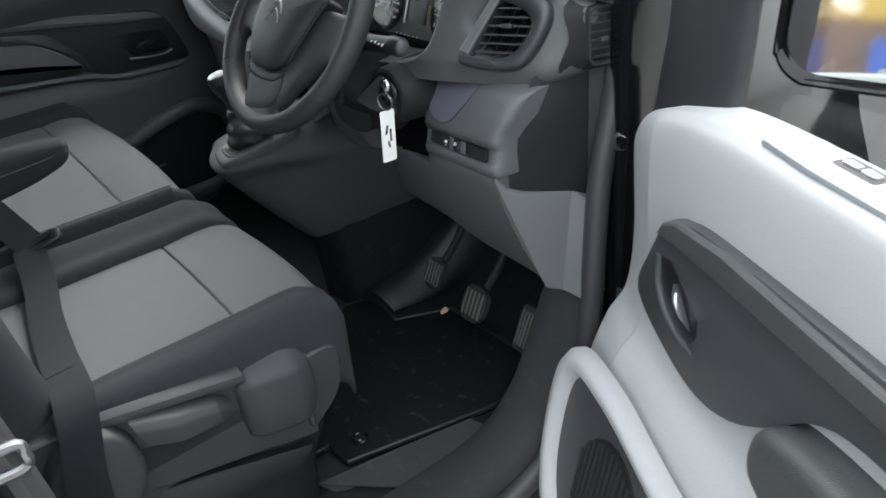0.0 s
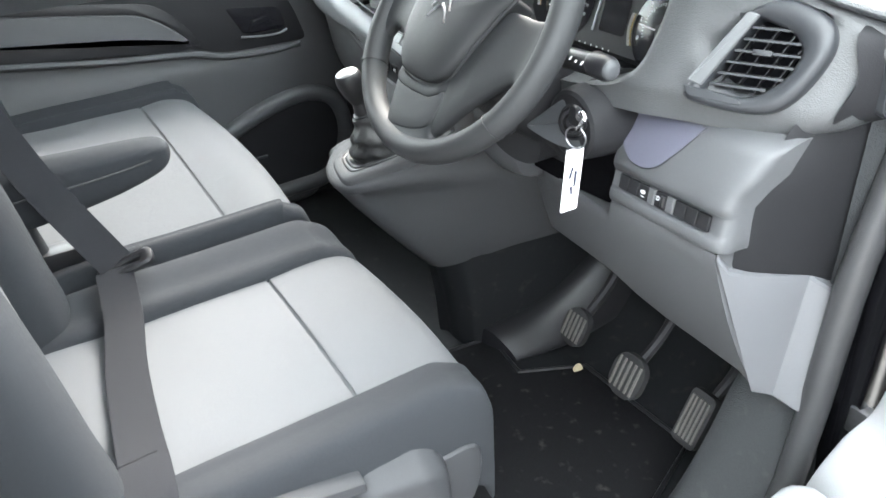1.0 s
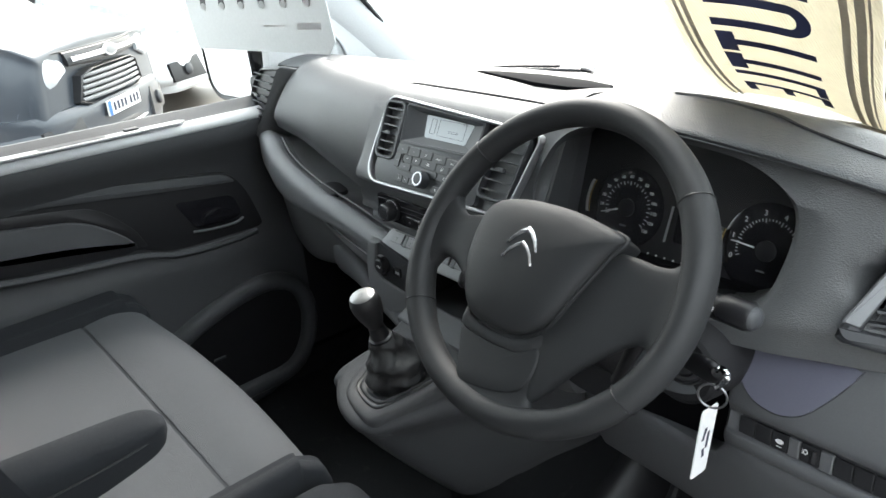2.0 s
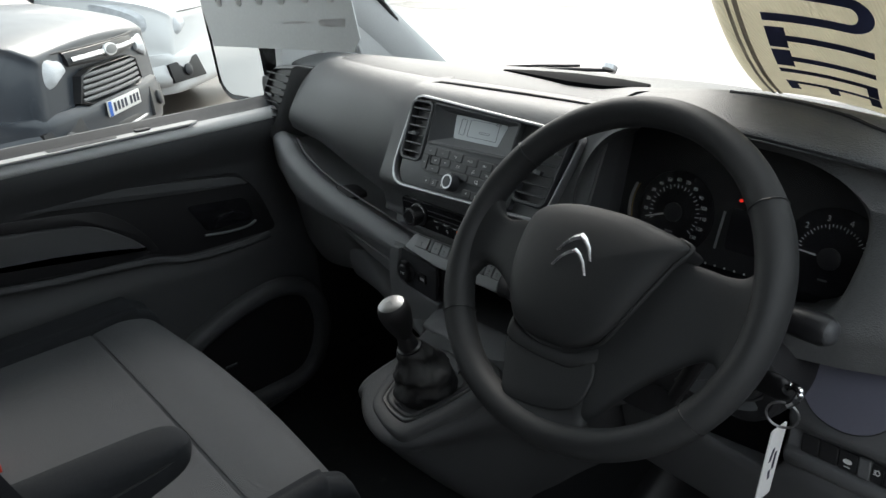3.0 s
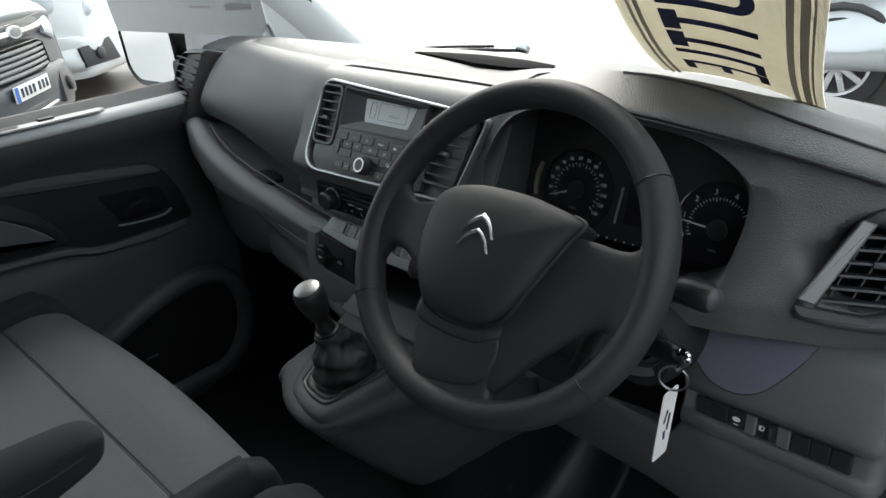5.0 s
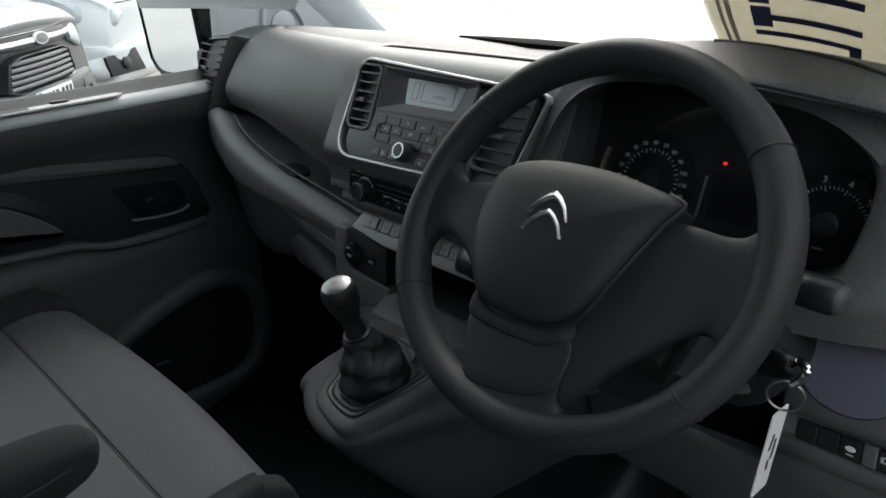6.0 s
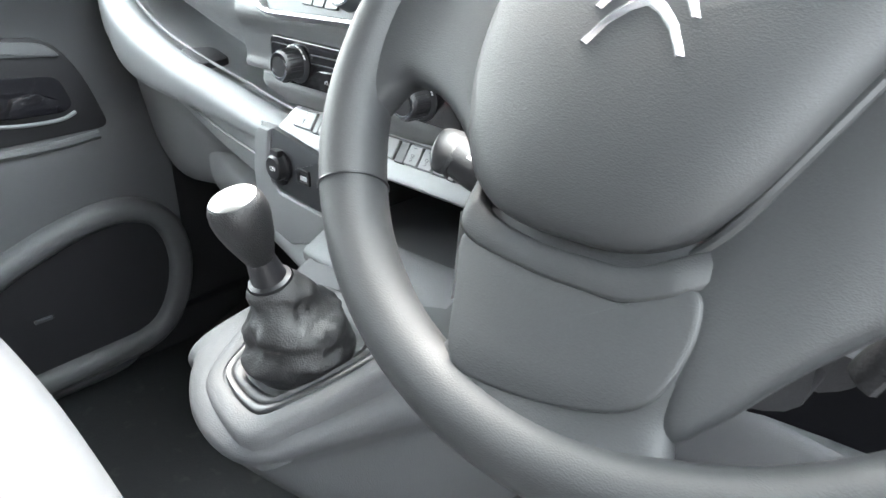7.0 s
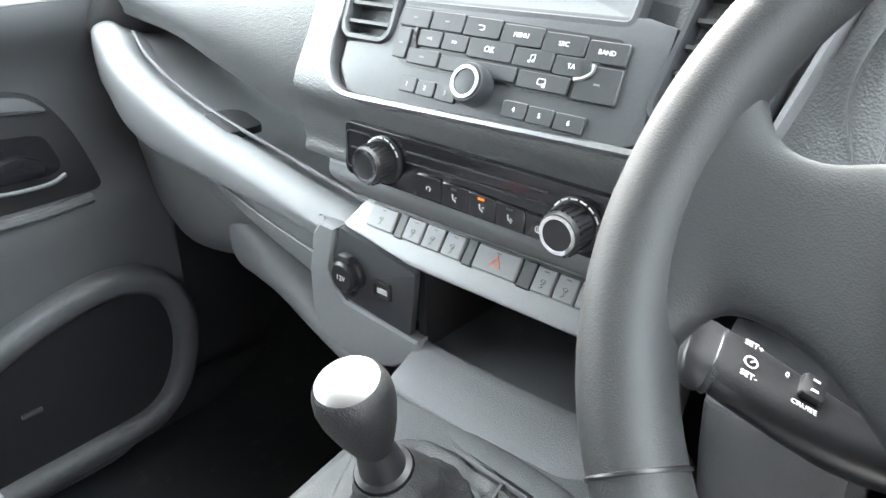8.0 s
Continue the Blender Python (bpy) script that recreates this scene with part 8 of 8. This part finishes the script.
    if plate:
        np_ = part("number_plate", box((-0.26, -0.095, 0.5), (0.26, -0.08, 0.61), 0.004), M_PLATE, v, "white plate with dark bars")
        part("plate_band", box((-0.257, -0.097, 0.503), (-0.21, -0.0945, 0.607)), M_PLATEBLUE, np_)
        for i in range(7):
            x = -0.18 + i * 0.058 + (0.03 if i > 3 else 0)
            part("plate_bar", box((x, -0.097, 0.525), (x + 0.035, -0.0945, 0.588)), M_INK, np_)
    return v


def park(v, x, y, facing_deg):
    """Put a van's nose at (x, y), looking facing_deg round from +x."""
    v.matrix_basis = pose(x, y, 0, 0, 0, facing_deg + 90)
    return v


P_BLUE = mat("dark blue-grey car paint", (0.03, 0.037, 0.048), 0.38, coat=0.25, vary=0.05)
P_WHITE = mat("white car paint", (0.72, 0.73, 0.74), 0.3, coat=0.7, vary=0.03)
P_RED = mat("red car paint", (0.5, 0.02, 0.02), 0.3, coat=0.7, vary=0.05)
P_SILVER = mat("silver car paint", (0.5, 0.52, 0.54), 0.3, metal=0.5, coat=0.7, vary=0.04)
M_GREYBUMPER = mat("grey bumper plastic", (0.1, 0.105, 0.11), 0.6, grain=0.2, scale=200)
park(van("dark_van", "dark blue-grey van with a chrome grille bar parked on the yard", P_BLUE, P_BLUE), -5.2, 1.25, 46)
park(van("white_van", "white van with a dark lower bumper parked behind the dark van", P_WHITE, P_WHITE, plate=False, nose_detail=False, fog=0.3), -7.5, 3.05, 46)
park(van("white_panel_van", "white panel van parked across the far side of the yard", P_WHITE, M_GREYBUMPER, plate=False), -17.0, 12.6, -50)
park(van("red_van", "red van parked at the far side of the yard", P_RED, M_GREYBUMPER, plate=False), -17.8, 15.2, -50)
park(van("silver_van", "silver van with alloy wheels parked side on before the windscreen", P_SILVER, P_SILVER, plate=False, nose_detail=False), -2.0, 6.15, 190)

M_BRICK = mat("brown brickwork", (0.06, 0.042, 0.035), 0.9, grain=0.6, scale=40, vary=0.25, blotch=3)
M_YELLOW = mat("yellow sign", (0.17, 0.12, 0.015), 0.6)
bld = thing("brick_building", (2.0, -14.0, 0), "brown brick building with a yellow sale sign behind the van", "building")
part("wall", box((-12, -15.0, 0), (9, -14.0, 4.2)), M_BRICK, bld, "brown brick wall")
# added out of view, to hold daylight back from the driver's side
part("light_block_wall", box((6.2, -14.0, 0), (7.0, 6.0, 2.5)), M_BRICK, bld, "added unseen brick wall that cuts light from the driver's side")
part("light_block_cap", box((6.0, -13.8, 2.5), (7.2, 6.2, 2.7), 0.03), M_CHARCOAL, bld)
part("roof", box((-12.2, -15.2, 4.2), (9.2, -13.8, 4.4), 0.03), M_CHARCOAL, bld)
sign = part("sale_sign", box((-2.1, -14.0, 1.62), (2.9, -13.95, 2.2)), M_YELLOW, bld, "yellow sale sign")
for x in (-1.3, 0.4, 2.1):
    write("SALE", 0.52, facing((x, -13.94, 1.9), (-1, 0, 0), (0, 0, 1)), M_CARD, sign)
part("window", box((-4, -14.0, 1.0), (-2, -13.96, 2.4)), M_TINT, bld)
bin_ = thing("blue_bin", (1.55, -12.5, 0), "blue plastic wheeled bin beside the brick building", "bin")
part("body", loft([[(1.55 - a, -12.5 - a, z), (1.55 + a, -12.5 - a, z), (1.55 + a, -12.5 + a, z), (1.55 - a, -12.5 + a, z)] for z, a in ((0.0, 0.2), (0.6, 0.23), (1.25, 0.26))], 24, 6), mat("blue plastic", (0.01, 0.04, 0.2), 0.5), bin_)
part("lid", box((1.26, -12.8, 1.25), (1.84, -12.2, 1.33), 0.03), bpy.data.materials["blue plastic"], bin_)

# damp brown mud by the vans; its dark colour also paints their shade
mud = [(p.x * (1 + 0.12 * noise.noise(p * 3)), p.y * (1 + 0.12 * noise.noise(p * 3 + Vector((5, 1, 0))))) for p in spline([(-1.9, -1.5, 0), (-3.0, -1.6, 0), (-4.6, -0.2, 0), (-6.4, 0.9, 0), (-9.2, 2.4, 0), (-9.5, 4.6, 0), (-6.0, 4.6, 0), (-3.6, 3.5, 0), (-2.4, 2.4, 0), (-1.7, 0.6, 0)], 70, True)]
structure("ground_mud_shade", prism(mud, 0.004, Matrix.Translation((0, 0, 0.001))), mat("wet brown mud with painted van shade", (0.085, 0.068, 0.055), 0.45, grain=0.6, scale=40, vary=0.3, blotch=2.5), "wet brown mud on the yard, with the vans' shade painted in")

# worn darker patches farther out on the yard
M_PATCH = mat("damp worn concrete", (0.16, 0.152, 0.142), 0.55, grain=0.5, scale=40, vary=0.35, blotch=1.2)
random.seed(5)
bm = bmesh.new()
for cx, cy, lx, ly in ((-10.8, 11.9, 1.6, 0.3), (-13.5, 11.0, 1.5, 0.5), (-15.5, 14.0, 2.2, 0.6), (-19.0, 17.5, 3.5, 0.9), (-13.0, 15.5, 2.2, 0.5), (-12.5, 18.0, 2.5, 0.8), (-8.0, 17.0, 2.0, 0.6), (-9.5, 20.5, 3.5, 0.8)):
    vs = []
    for k in range(26):
        a = 2 * math.pi * k / 26
        r = 1 + 0.45 * noise.noise(Vector((cx + 1.8 * math.cos(a), cy + 1.8 * math.sin(a), 0.3)))
        vs.append(bm.verts.new((cx + lx * r * math.cos(a), cy + ly * r * math.sin(a) - 0.25 * lx * math.cos(a), 0.006)))
    bm.faces.new(vs)
structure("ground_patches", bm, M_PATCH, "damp worn patches on the concrete yard")
wiper = thing("windscreen_wiper", (-0.55, 0.93, 1.26), "black wiper arm lying along the base of the windscreen", "wiper")
part("arm", tube([(-0.70, 0.865, 1.226), (-0.58, 0.925, 1.234), (-0.44, 0.968, 1.241), (-0.3, 0.99, 1.246)], 0.005, 8, 20), M_BLACK, wiper)
part("blade", tube([(-0.69, 0.88, 1.236), (-0.55, 0.945, 1.244), (-0.4, 0.985, 1.25)], 0.004, 6, 16), M_RUBBER, wiper)
part("pivot", lathe([(0.018, 0), (0.018, 0.012), (0.01, 0.018), (0.003, 0.019)], facing((-0.31, 0.985, 1.246), (1, 0, 0), (0, 0.8, -0.6))), M_SATIN, wiper, "satin pivot cap")

# the van's own plain body behind and round the cab
structure("wall_cargo", hull([[(-0.93, y, 0.36), (-0.95, y, 0.9), (-0.9, y, 1.9), (-0.8, y, 2.0), (0.8, y, 2.0), (0.9, y, 1.9), (0.95, y, 0.9), (0.93, y, 0.36)] for y in (-0.99, -4.1)], 0.03), M_PAINT, "plain black cargo body")
structure("roof", hull([[(-0.84, y, z - 0.05), (-0.8, y, z), (0.8, y, z), (0.84, y, z - 0.05)] for y, z in ((-0.985, 2.02), (-0.4, 2.03), (0.12, 1.955))], 0.01), M_PAINT, "black painted cab roof")
structure("wall_left_skin", hull([[(-0.9, y, 0.36), (-0.95, y, 0.8), (-0.92, y, 1.2), (-0.885, y, 1.2), (-0.885, y, 0.36)] for y in (-0.985, 0.42, 0.84)], 0.01), M_PAINT, "black painted side of the cab")
structure("wall_right_sill", hull([[(0.8, y, 0.3), (0.93, y, 0.32), (0.9, y, 0.41), (0.8, y, 0.4)] for y in (-0.985, 0.4)], 0.01), M_PAINT)
for x, y in ((-0.84, 1.05), (0.84, 1.05), (-0.84, -3.0), (0.84, -3.0)):
    road_wheel(thing("van_wheel", (x, y, 0), "black tyre on a silver alloy wheel under the van", "wheel", "wheels of the van"), (x, y, 0.34), 1 if x > 0 else -1)
